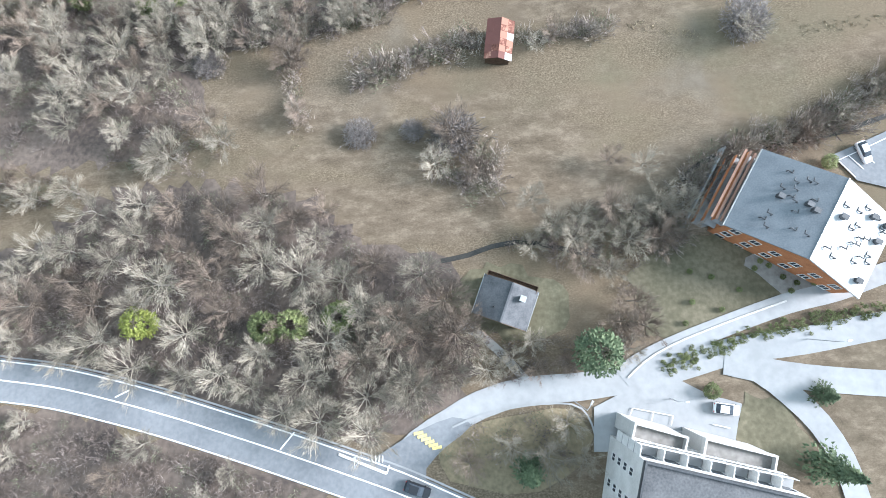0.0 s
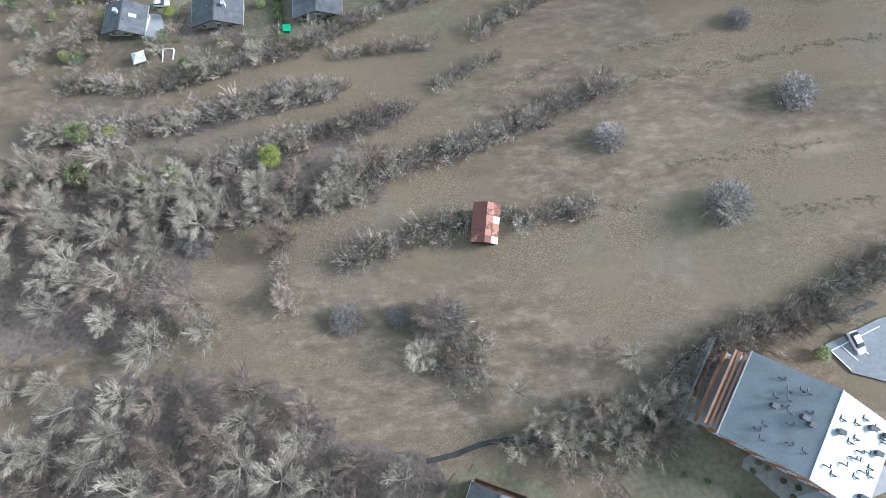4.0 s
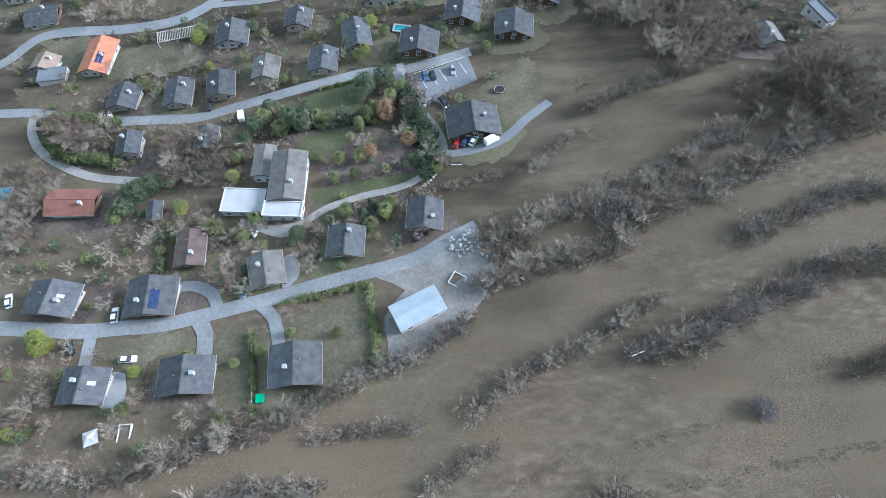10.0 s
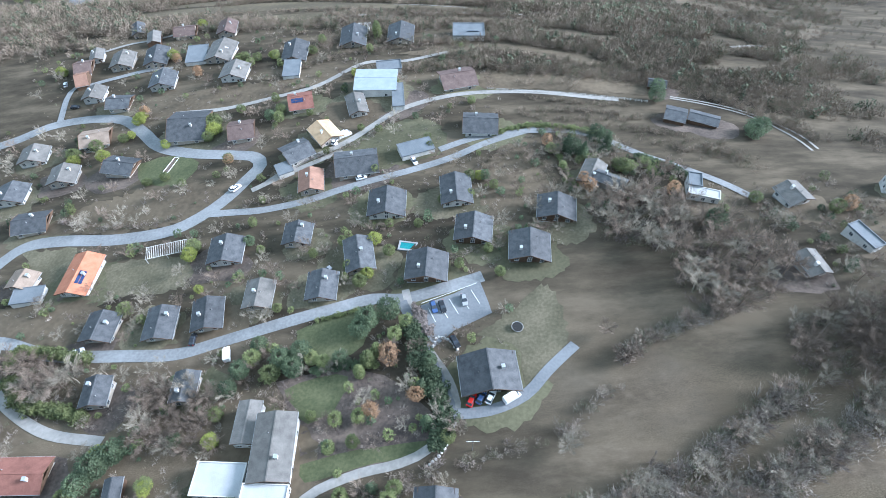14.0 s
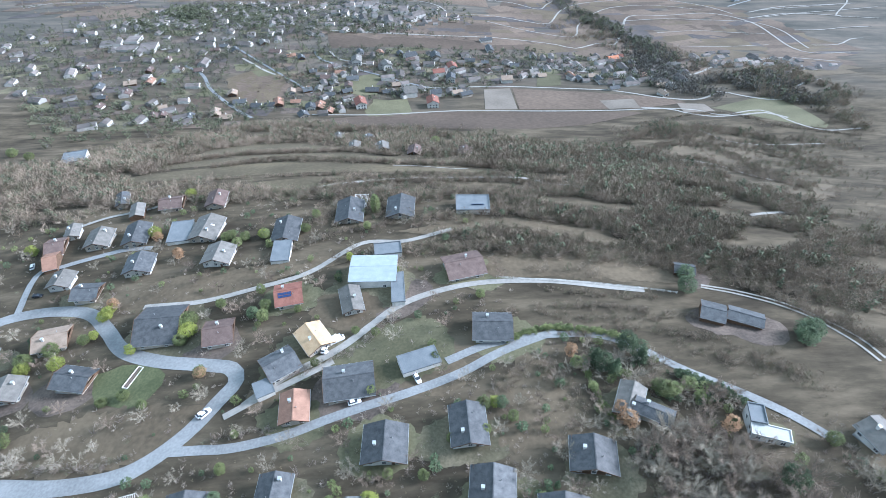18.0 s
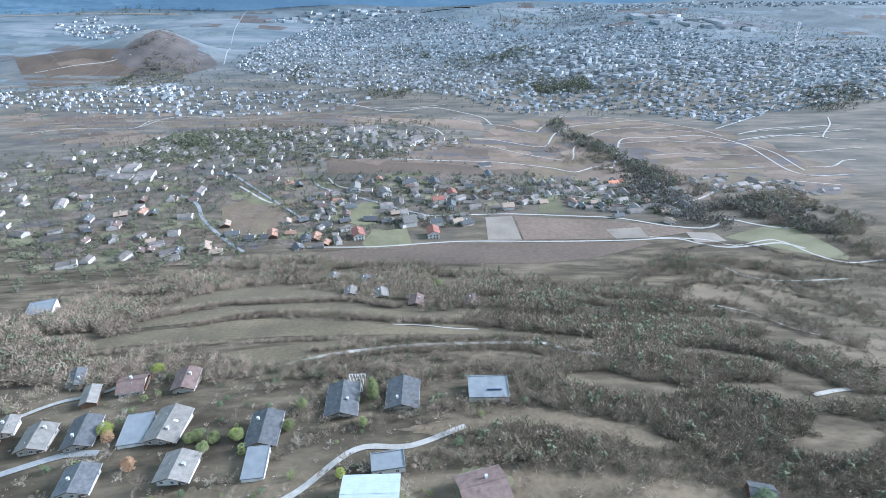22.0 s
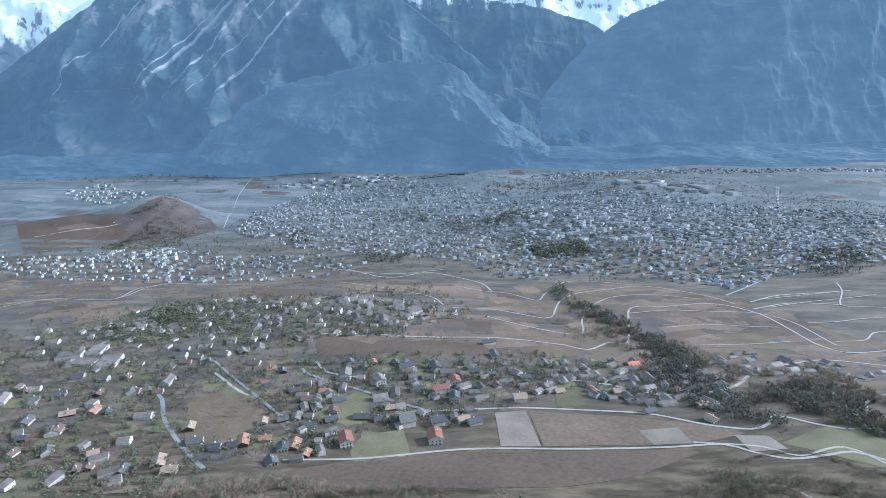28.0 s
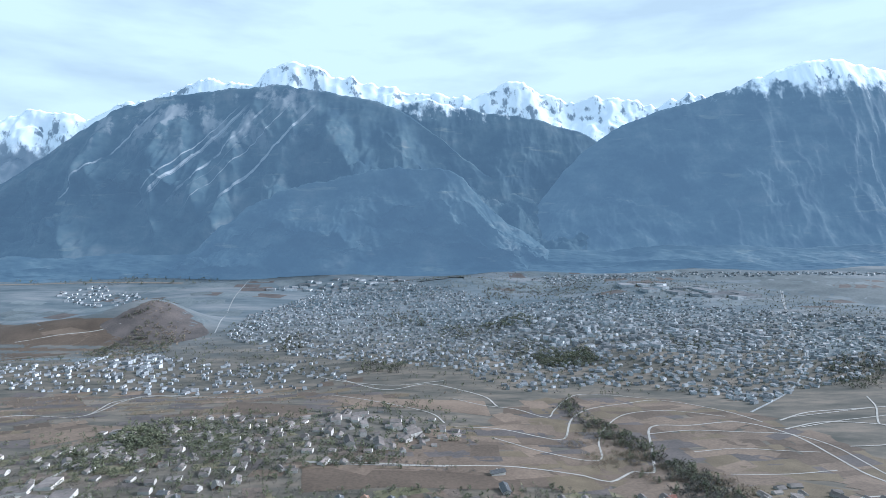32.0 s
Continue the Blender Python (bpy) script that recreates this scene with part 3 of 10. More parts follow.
def mountain(name, label, crest_x, crest_z, foot_y, crest_y, foot_z, material, rough, seed, back=300, cols=420, crag=16.0):
    """A range with its crest line over x; the side that faces the valley is gullied."""
    xs = np.linspace(crest_x[0], crest_x[-1], cols)
    vs = np.linspace(0, 1, 96)
    X, V = np.meshgrid(xs, vs)
    top = np.interp(X, crest_x, crest_z)
    Z, Y = np.zeros_like(X), np.zeros_like(X)
    for i in range(X.shape[0]):
        for j in range(X.shape[1]):
            v, x = V[i, j], X[i, j]
            n1 = noise.ridged_multi_fractal(Vector((x * 0.0011 + seed, v * 0.9, seed)), 1.0, 2.1, 6, 1.0, 2.0)
            n2 = noise.fractal(Vector((x * 0.006 + seed, v * 5.0, 1.7)), 0.8, 2.0, 7)
            bulge = math.sin(math.pi * min(1, v))
            Y[i, j] = foot_y + (crest_y - foot_y) * v - rough * bulge * (n1 - 1.0)
            Z[i, j] = foot_z + (top[i, j] - foot_z) * (0.35 * v * v + 0.65 * v) + rough * 0.25 * n2 * bulge + crag * (n2 + 0.9 * (0.35 - abs(noise.noise(Vector((x * 0.009 + seed, v * 3.0, 4.1)))))) * v
    # far side, falling away
    X, Y, Z = np.vstack([X, X[-1:]]), np.vstack([Y, Y[-1:] + back]), np.vstack([Z, np.full((1, X.shape[1]), foot_z)])
    v = np.column_stack([X.ravel(), Y.ravel(), Z.ravel()])
    n = X.shape[1]
    k = (np.arange(X.shape[0] - 1)[:, None] * n + np.arange(n - 1)[None, :]).ravel()
    ob = new(name, mesh_of(name, v, np.column_stack([k, k + 1, k + 1 + n, k + n]), material))
    ob.data.shade_smooth()
    return tagged(ob, label, "mountain", "", "structure")


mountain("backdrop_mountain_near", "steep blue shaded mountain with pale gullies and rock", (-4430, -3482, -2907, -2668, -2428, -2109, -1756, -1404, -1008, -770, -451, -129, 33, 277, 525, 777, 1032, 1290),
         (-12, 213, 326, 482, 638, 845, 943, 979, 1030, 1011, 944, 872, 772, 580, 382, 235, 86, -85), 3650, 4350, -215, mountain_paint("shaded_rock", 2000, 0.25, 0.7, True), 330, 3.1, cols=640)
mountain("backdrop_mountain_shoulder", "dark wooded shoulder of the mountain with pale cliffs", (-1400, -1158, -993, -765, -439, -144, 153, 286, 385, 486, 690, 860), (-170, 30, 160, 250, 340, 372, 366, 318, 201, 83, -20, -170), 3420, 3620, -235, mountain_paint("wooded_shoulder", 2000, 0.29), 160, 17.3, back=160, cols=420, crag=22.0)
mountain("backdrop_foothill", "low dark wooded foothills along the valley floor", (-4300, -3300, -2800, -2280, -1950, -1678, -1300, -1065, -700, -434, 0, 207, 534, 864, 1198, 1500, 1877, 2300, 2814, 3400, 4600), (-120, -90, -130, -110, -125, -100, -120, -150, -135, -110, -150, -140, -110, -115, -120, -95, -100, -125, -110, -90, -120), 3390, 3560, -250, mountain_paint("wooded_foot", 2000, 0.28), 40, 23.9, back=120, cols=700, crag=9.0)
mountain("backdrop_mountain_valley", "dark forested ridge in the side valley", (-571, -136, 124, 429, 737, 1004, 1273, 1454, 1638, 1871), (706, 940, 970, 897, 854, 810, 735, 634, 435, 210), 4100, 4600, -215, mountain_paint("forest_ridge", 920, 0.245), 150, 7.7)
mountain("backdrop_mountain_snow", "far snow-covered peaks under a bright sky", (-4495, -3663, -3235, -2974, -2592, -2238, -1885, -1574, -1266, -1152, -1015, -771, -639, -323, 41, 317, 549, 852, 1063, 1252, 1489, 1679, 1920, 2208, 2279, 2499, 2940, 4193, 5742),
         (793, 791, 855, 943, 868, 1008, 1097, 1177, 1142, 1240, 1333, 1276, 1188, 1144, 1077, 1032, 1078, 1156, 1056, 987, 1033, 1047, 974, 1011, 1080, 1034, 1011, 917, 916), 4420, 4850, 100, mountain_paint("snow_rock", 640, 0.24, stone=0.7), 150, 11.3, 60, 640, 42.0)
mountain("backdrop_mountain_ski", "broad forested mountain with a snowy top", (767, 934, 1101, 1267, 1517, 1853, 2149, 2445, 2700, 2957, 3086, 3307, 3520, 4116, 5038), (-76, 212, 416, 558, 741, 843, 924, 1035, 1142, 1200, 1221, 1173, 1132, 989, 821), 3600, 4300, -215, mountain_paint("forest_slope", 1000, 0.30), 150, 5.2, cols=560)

# ---- roads, yards, lawns and fields ----
road("road_main", [(-102.7, -9.4), (-84.8, -10.7), (-73.1, -12.3), (-63.3, -13.5), (-53.4, -15.5), (-43.6, -17.9), (-34.1, -20.6), (-24.7, -23.3), (-15.4, -26.1), (-6.4, -29.0), (0.7, -31.8), (11.1, -36.0)], 6.8, ASPHALT, 0.16, "grey asphalt main road with white lines", 3)
MAIN_LINE = [(-102.7, -9.4), (-84.8, -10.7), (-73.1, -12.3), (-63.3, -13.5), (-53.4, -15.5), (-43.6, -17.9), (-34.1, -20.6), (-24.7, -23.3), (-15.4, -26.1), (-6.4, -29.0), (0.7, -31.8), (11.1, -36.0)]
road("road_lane", [(-7.3, -26.5), (-2.9, -22.0), (2.6, -18.6), (7.2, -16.1), (14.7, -13.9), (23.2, -13.3), (32.6, -11.8), (40.3, -10.1), (50.0, -7.4), (61.5, -5.8), (75.8, -3.1), (88.6, -1.7)], 4.4, CONCRETE, 0.2, "pale sunlit concrete lane", 3)
road("road_upper_lane", [(30.7, -11.8), (33.7, -9.7), (38.7, -7.2), (48.6, -3.4), (59.7, 0.4), (68.7, 2.6), (77.6, 5.8), (90.9, 9.9)], 3.4, CONCRETE, 0.24, "pale lane along the apartment building", 3)
road("road_lower_lane", [(47.9, -9.2), (53.3, -10.6), (58.2, -14.6), (62.0, -18.9), (64.6, -24.0), (65.5, -28.1), (66.2, -32.9)], 4.0, CONCRETE, 0.26, "pale concrete lane between lawns", 3)
road("road_side_lane", [(47.9, -9.2), (54.3, -10.6), (61.4, -11.7), (73.8, -12.6), (86.0, -12.7)], 4.2, CONCRETE, 0.23, "pale side lane", 3)
patch("pavement_junction", [(-14.5, -26.7), (-8.3, -23.2), (-2.9, -20.0), (2.6, -18.0), (5.8, -19.2), (1.6, -22.4), (-1.5, -25.7), (-1.8, -29.0), (-6.4, -28.3)], ASPHALT, 0.22, "grey asphalt junction", "road", step=4, ragged=0.1)
patch("pavement_parking", [(25.7, -16.4), (31.5, -13.7), (40.0, -12.1), (45.3, -14.6), (50.0, -15.9), (48.0, -21.5), (40.8, -20.7), (31.0, -18.1), (29.1, -23.1), (25.1, -23.1)], CONCRETE, 0.17, "pale concrete parking place", "parking", step=4, ragged=0.1, straight=True)
patch("pavement_roof_parking", [(71.8, 27.3), (82.4, 31.9), (95.7, 35.1), (97.9, 21.1), (83.2, 20.2), (75.4, 22.4)], ASPHALT, 0.3, "grey parking deck with white lines", "parking", step=4, ragged=0.1, straight=True)
patch("lawn_apartment", [(34.5, -1.7), (34.3, 6.1), (42.7, 11.1), (47.9, 13.2), (55.4, 10.1), (57.8, 6.0), (63.1, 3.1), (59.8, 1.1), (48.7, -2.7), (38.8, -6.0)], LAWN, 0.08, "thin winter lawn below the apartment building", "ground", step=4, ragged=0.5)
patch("lawn_lane", [(-0.2, -22.4), (5.3, -19.4), (14.6, -17.3), (22.0, -16.8), (24.5, -18.9), (24.6, -23.1), (20.3, -27.3), (11.4, -29.0), (2.5, -27.4)], MEADOW, 0.12, "rough grass island beside the lane", "ground", step=4, ragged=0.5)
patch("lawn_cabin", [(3.7, 4.1), (7.7, 7.1), (16.6, 6.1), (22.3, 2.1), (22.0, -3.7), (16.1, -6.5), (8.5, -4.6), (4.2, -0.8)], LAWN, 0.08, "green clearing round the cabin", "ground", step=4, ragged=0.5)
patch("lawn_block", [(50.6, -13.7), (56.1, -16.4), (60.5, -22.3), (61.3, -27.3), (56.3, -25.7), (49.7, -22.4), (49.0, -18.1)], LAWN, 0.08, "lawn beside the tall block", "ground", step=4, ragged=0.5)
patch("leaf_litter", [(-73.2, 11.4), (-62.7, 20.2), (-41.6, 22.3), (-22.2, 19.9), (-12.5, 11.3), (0.8, 8.2), (2.7, -1.8), (7.4, -9.3), (4.5, -15.5), (-2.9, -19.0), (-19.3, -22.4), (-44.2, -14.7), (-64.4, -9.4), (-83.4, -9.3), (-87.8, 4.2)], LITTER, 0.09, "brown leaf litter under the wood", "ground", step=1.6, ragged=2.2)
patch("leaf_litter", [(-85.1, -18.2), (-71.8, -16.7), (-57.6, -17.8), (-38.4, -22.5), (-18.8, -28.9), (-14.8, -35.9), (-79.6, -35.9)], LITTER, 0.09, "dry brown scrub bank below the road", "ground", step=1.6, ragged=2.2)
patch("leaf_litter", [(-97.5, 53.0), (-88.8, 60.2), (-72.4, 66.3), (-49.9, 67.1), (-31.8, 69.4), (-12.1, 68.8), (-11.5, 61.2), (-27.2, 54.3), (-46.0, 50.0), (-46.4, 37.3), (-59.6, 27.8), (-86.0, 27.9)], LITTER, 0.09, "brown leaf litter under the wood", "ground", step=1.6, ragged=2.2)
patch("leaf_litter", [(-95.5, 75.2), (-84.0, 80.0), (-64.7, 82.6), (-45.1, 85.6), (-24.0, 88.6), (-19.7, 85.3), (-39.9, 79.4), (-58.3, 74.2), (-78.2, 71.8)], LITTER, 0.08, "brown leaf litter under the hedge", "ground", step=1.6, ragged=2.2)
patch("leaf_litter", [(-26.9, 69.3), (-17.6, 75.8), (-6.5, 81.7), (-3.3, 80.9), (-7.5, 76.1), (-17.1, 70.3)], LITTER, 0.085, "brown leaf litter under the hedge", "ground", step=1.6, ragged=2.2)
road("stream", [(0.8, 7.9), (5.8, 9.0), (9.8, 10.5), (15.9, 11.3), (22.8, 10.0), (28.7, 8.6)], 0.9, WET, 0.12, "dark narrow stream in a ditch", 2)
road("stream", [(44.5, 22.7), (48.4, 26.1), (53.7, 28.2), (58.8, 28.8), (65.1, 30.1), (73.5, 31.6), (82.9, 34.9)], 0.9, WET, 0.12, "dark narrow stream in a ditch", 2)
road("path_cabin", [(4.1, -3.0), (8.4, -5.6), (12.6, -9.7), (16.2, -13.8)], 1.5, TRACK, 0.14, "worn path to the cabin", 3)
road("road_street", [(-136.3, 127.2), (-111.6, 127.7), (-98.5, 126.8), (-85.6, 125.8), (-75.0, 126.3), (-64.3, 126.7), (-54.1, 128.7), (-45.4, 130.9), (-35.2, 133.5), (-26.4, 136.0), (-17.4, 138.2), (-8.3, 140.1), (0.7, 142.8), (7.5, 147.3), (16.1, 151.7)], 4.2, STREET, 0.14, "grey village street", 3)
road("road_drive", [(-82.6, 126.0), (-81.6, 120.1), (-80.6, 115.4)], 3.2, STREET, 0.18, "asphalt drive to a house", 3)
road("road_drive", [(-55.0, 127.6), (-52.2, 123.5), (-51.1, 117.3)], 4, STREET, 0.18, "asphalt drive to a house", 3)
road("road_drive", [(-40.2, 131.6), (-35.4, 126.9), (-33.0, 119.6)], 3.2, STREET, 0.18, "asphalt drive to a house", 3)
road("road_drive", [(-50.5, 129.9), (-53.2, 135.0), (-58.7, 137.8), (-63.9, 137.6)], 3.2, STREET, 0.18, "curved asphalt drive", 3)
road("road_villa", [(-50.7, 158.5), (-43.4, 155.3), (-33.5, 155.9), (-25.9, 161.3), (-16.1, 164.8), (-6.2, 166.7), (1.2, 170.2), (7.5, 178.3), (6.0, 188.2), (0.5, 198.2), (-4.5, 211.1), (-6.6, 219.8)], 2.4, TRACK, 0.14, "narrow pale drive to the villa", 3)
patch("gravel_yard", [(-13.1, 141.4), (3.7, 142.9), (16.0, 149.8), (21.7, 143.5), (19.6, 134.4), (13.5, 124.7), (6.5, 118.8), (-4.4, 113.4), (-6.7, 119.5), (-7.7, 126.1), (-3.2, 133.3), (-10.0, 137.1)], GRAVEL, 0.1, "pale gravel building yard", "yard", step=4, ragged=0.5)
patch("lawn_house", [(-41.3, 117.3), (-36.5, 122.8), (-33.8, 124.3), (-21.2, 130.4), (-11.1, 134.0), (-8.6, 121.2), (-8.2, 113.3), (-17.6, 108.5), (-33.0, 102.7), (-37.0, 105.8)], LAWN, 0.08, "fenced garden lawn", "ground", step=4, ragged=0.5)
patch("lawn_house", [(-79.9, 122.5), (-66.7, 124.3), (-57.4, 123.8), (-53.4, 119.5), (-63.2, 117.5), (-66.6, 109.8), (-71.2, 114.7)], LAWN, 0.08, "garden lawn", "ground", step=4, ragged=0.5)
patch("lawn_house", [(-49.1, 123.3), (-42.9, 125.6), (-38.3, 108.8), (-40.1, 104.5), (-46.0, 106.1)], LAWN, 0.08, "garden lawn", "ground", step=4, ragged=0.5)
patch("lawn_villa", [(-38.8, 207.5), (-28.6, 211.6), (-17.0, 211.4), (-18.3, 201.0), (-25.5, 196.9), (-36.0, 198.3)], GREEN_LAWN, 0.08, "mown lawn of the villa", "ground", step=4, ragged=0.5)
patch("lawn_villa", [(-39.4, 188.4), (-30.5, 191.2), (-21.4, 191.3), (-24.2, 181.6), (-30.9, 177.7), (-35.1, 182.9)], GREEN_LAWN, 0.08, "mown lawn of the villa", "ground", step=4, ragged=0.5)
patch("lawn_villa", [(-31.6, 167.6), (-16.5, 170.6), (2.1, 171.9), (0.4, 168.8), (-16.2, 166.3), (-29.4, 163.1)], GREEN_LAWN, 0.08, "mown strip of lawn", "ground", step=4, ragged=0.5)
patch("lawn_villa", [(-41.9, 190.8), (-32.2, 193.0), (-15.4, 192.5), (1.0, 180.1), (4.0, 172.9), (-7.8, 167.3), (-28.3, 165.4), (-32.8, 175.5)], LITTER, 0.06, "brown shrub garden of the villa", "ground", step=4, ragged=0.5)
patch("lawn_green", [(13.6, 202.1), (25.0, 209.7), (36.2, 217.5), (39.0, 201.9), (32.3, 188.4), (25.8, 185.2), (24.6, 196.8)], LAWN, 0.08, "dry green lawn with a trampoline", "ground", step=4, ragged=0.5)
patch("fallow", [(-114.5, 149.2), (-109.4, 157.5), (-89.7, 156.2), (-70.3, 154.8), (-67.2, 142.6), (-84.7, 141.5), (-107.7, 141.0)], FALLOW, 0.07, "bare brown garden plot", "ground", step=4, ragged=2.2)
patch("fallow", [(-103.2, 111.1), (-91.3, 113.8), (-74.4, 104.1), (-58.1, 105.0), (-39.8, 103.0), (-55.1, 95.2), (-82.2, 96.0), (-97.4, 99.2)], FALLOW, 0.07, "bare brown slope", "ground", step=4, ragged=2.2)
patch("patio", [(-75.1, 113.9), (-69.5, 114.0), (-67.2, 105.9), (-72.5, 105.8)], CONCRETE, 0.3, "pale paved terrace beside a house", "terrace", step=4, ragged=0.1)
patch("patio", [(-36.1, 145.2), (-33.9, 146.3), (-31.1, 142.9), (-31.3, 138.3), (-34.8, 135.8)], CONCRETE, 0.3, "pale curved terrace of a house", "terrace", step=4, ragged=0.1)
patch("patio", [(-45.0, 154.8), (-35.2, 156.0), (-32.1, 157.9), (-32.4, 153.8), (-37.9, 151.7)], TRACK, 0.2, "gravelled forecourt of the villa", "terrace", step=4, ragged=0.1)
road("road_upper_street", [(-154.1, 212.8), (-134.9, 211.0), (-120.9, 206.5), (-108.5, 204.1), (-89.2, 202.8), (-74.5, 202.4), (-62.6, 205.5), (-50.5, 208.8), (-38.3, 212.1), (-27.7, 214.8), (-17.0, 217.2), (-7.0, 216.3), (6.4, 219.7), (17.3, 222.9)], 4.2, STREET, 0.14, "upper village street", 3)
patch("pavement_car_park", [(-1.7, 213.3), (8.1, 217.0), (16.3, 220.9), (19.2, 209.0), (7.8, 203.7), (2.6, 198.9), (-2.4, 205.6)], ASPHALT, 0.22, "grey parking place of the village", "parking", step=4, ragged=0.1, straight=True)
road("road_villa_link", [(-7.6, 215.4), (-2.4, 203.4), (2.6, 191.1), (5.9, 181.5), (7.1, 178.7), (16.1, 178.8), (25.5, 182.5), (32.4, 189.3), (40.6, 196.5)], 3.0, ASPHALT, 0.2, "grey lane past a large chalet", 3)
road("road_bend", [(-134.9, 211.0), (-132.4, 201.9), (-123.4, 190.9), (-104.4, 180.0), (-86.2, 176.4)], 3, TRACK, 0.14, "narrow bending lane", 3)
road("road_winding", [(-171.9, 221.6), (-166.8, 234.2), (-158.0, 242.0), (-149.7, 252.9), (-134.5, 254.7), (-113.3, 252.7), (-96.0, 253.9), (-86.1, 258.2), (-77.2, 266.9), (-70.6, 277.8), (-66.3, 286.0), (-69.8, 291.9), (-78.7, 294.1), (-96.8, 298.0), (-113.9, 304.9), (-126.3, 317.3), (-138.7, 327.7), (-158.2, 331.5), (-174.5, 329.7), (-188.2, 322.3), (-203.3, 317.5)], 5.6, STREET, 0.14, "wide winding grey road", 3)
road("road_middle", [(-82.5, 261.3), (-71.3, 260.8), (-60.3, 260.5), (-45.7, 263.3), (-33.2, 267.6), (-22.6, 270.9), (-7.6, 275.3), (9.9, 282.3), (23.6, 290.1), (43.8, 298.7)], 3.4, STREET, 0.14, "village lane", 3)
road("road_crest", [(4.8, 287.2), (18.6, 293.3), (32.6, 296.0), (46.6, 296.9), (58.2, 295.8), (68.2, 290.2), (79.4, 279.7), (92.6, 269.4), (103.7, 258.9), (111.0, 249.8)], 3.2, STREET, 0.2, "lane curving round a garden", 3)
road("road_ridge", [(-61.2, 275.4), (-50.2, 285.2), (-39.7, 291.5), (-30.7, 297.8), (-22.3, 306.2), (-13.4, 315.4), (-0.5, 322.1), (19.6, 327.0), (42.1, 327.6), (63.6, 323.9), (82.5, 320.3)], 3.0, TRACK, 0.2, "pale lane along the ridge", 3)
road("road_link", [(-66.7, 271.9), (-57.9, 277.1), (-44.4, 284.6), (-33.8, 291.0)], 2.6, TRACK, 0.24, "pale farm lane", 3)
road("road_track", [(106.1, 323.4), (118.1, 319.9), (131.8, 312.5), (141.6, 303.7), (148.0, 292.1), (148.7, 281.0)], 1.0, TRACK, 0.2, "pale wheel track", 3)
road("road_track", [(105.5, 321.9), (117.1, 318.0), (130.6, 310.4), (139.4, 302.0), (144.7, 290.4), (145.8, 279.7)], 1.0, TRACK, 0.2, "pale wheel track", 3)
road("road_hamlet", [(-171.7, 331.4), (-176.0, 350.0), (-175.5, 358.5), (-168.4, 360.1), (-158.5, 363.9), (-141.9, 368.7), (-128.0, 367.8)], 3.0, STREET, 0.3, "hamlet lane", 3)
road("road_top", [(-115.5, 327.7), (-93.2, 327.3), (-71.5, 332.4), (-49.7, 340.1), (-30.3, 358.7), (-10.2, 358.6), (10.2, 368.1)], 2.6, TRACK, 0.3, "pale lane below the wood", 3)
road("road_far_lane", [(-178.5, 392.4), (-165.0, 401.3), (-143.5, 407.6), (-128.4, 429.6)], 2.4, TRACK, 0.4, "pale lane at the wood edge", 3)
patch("fallow", [(-130.6, 274.1), (-108.5, 279.2), (-79.9, 278.2), (-74.7, 275.8), (-84.6, 261.0), (-99.0, 256.9), (-124.4, 257.7), (-148.7, 260.3)], FALLOW, 0.09, "bare brown field inside the road bend", "ground", step=4, ragged=2.2)
patch("lawn_green", [(-121.0, 295.2), (-106.9, 298.3), (-92.8, 292.1), (-99.0, 279.3), (-114.9, 283.7)], GREEN_LAWN, 0.08, "green lawn with a court", "ground", step=4, ragged=0.5)
patch("lawn_green", [(-148.3, 250.1), (-130.6, 250.9), (-126.2, 246.0), (-128.2, 235.3), (-135.2, 236.2)], LAWN, 0.08, "green lawn beside the road", "ground", step=4, ragged=0.5)
patch("lawn_green", [(-112.8, 239.9), (-92.7, 243.3), (-80.5, 237.5), (-81.6, 227.3), (-104.1, 227.5)], LAWN, 0.08, "green lawn", "ground", step=4, ragged=0.5)
patch("fallow", [(-148.2, 224.4), (-128.3, 226.2), (-108.5, 223.0), (-110.6, 209.0), (-137.6, 212.4)], FALLOW, 0.07, "bare brown plot", "ground", step=4, ragged=2.2)
patch("fallow", [(-39.4, 289.0), (-13.1, 307.7), (3.4, 306.1), (6.7, 287.1), (-11.9, 279.2), (-30.1, 276.5)], PASTURE, 0.07, "garden meadow", "ground", step=4, ragged=0.5)
patch("fallow", [(20.6, 338.6), (33.8, 350.3), (57.8, 347.9), (102.8, 337.3), (97.7, 325.0), (53.7, 329.5), (26.7, 330.8)], FALLOW, 0.1, "dry tan field on the ridge", "ground", step=4, ragged=2.2)
patch("fallow", [(18.8, 276.6), (37.3, 289.7), (40.9, 270.5), (47.9, 257.7), (21.1, 252.2)], FALLOW, 0.09, "bare brown plot with brush", "ground", step=4, ragged=2.2)
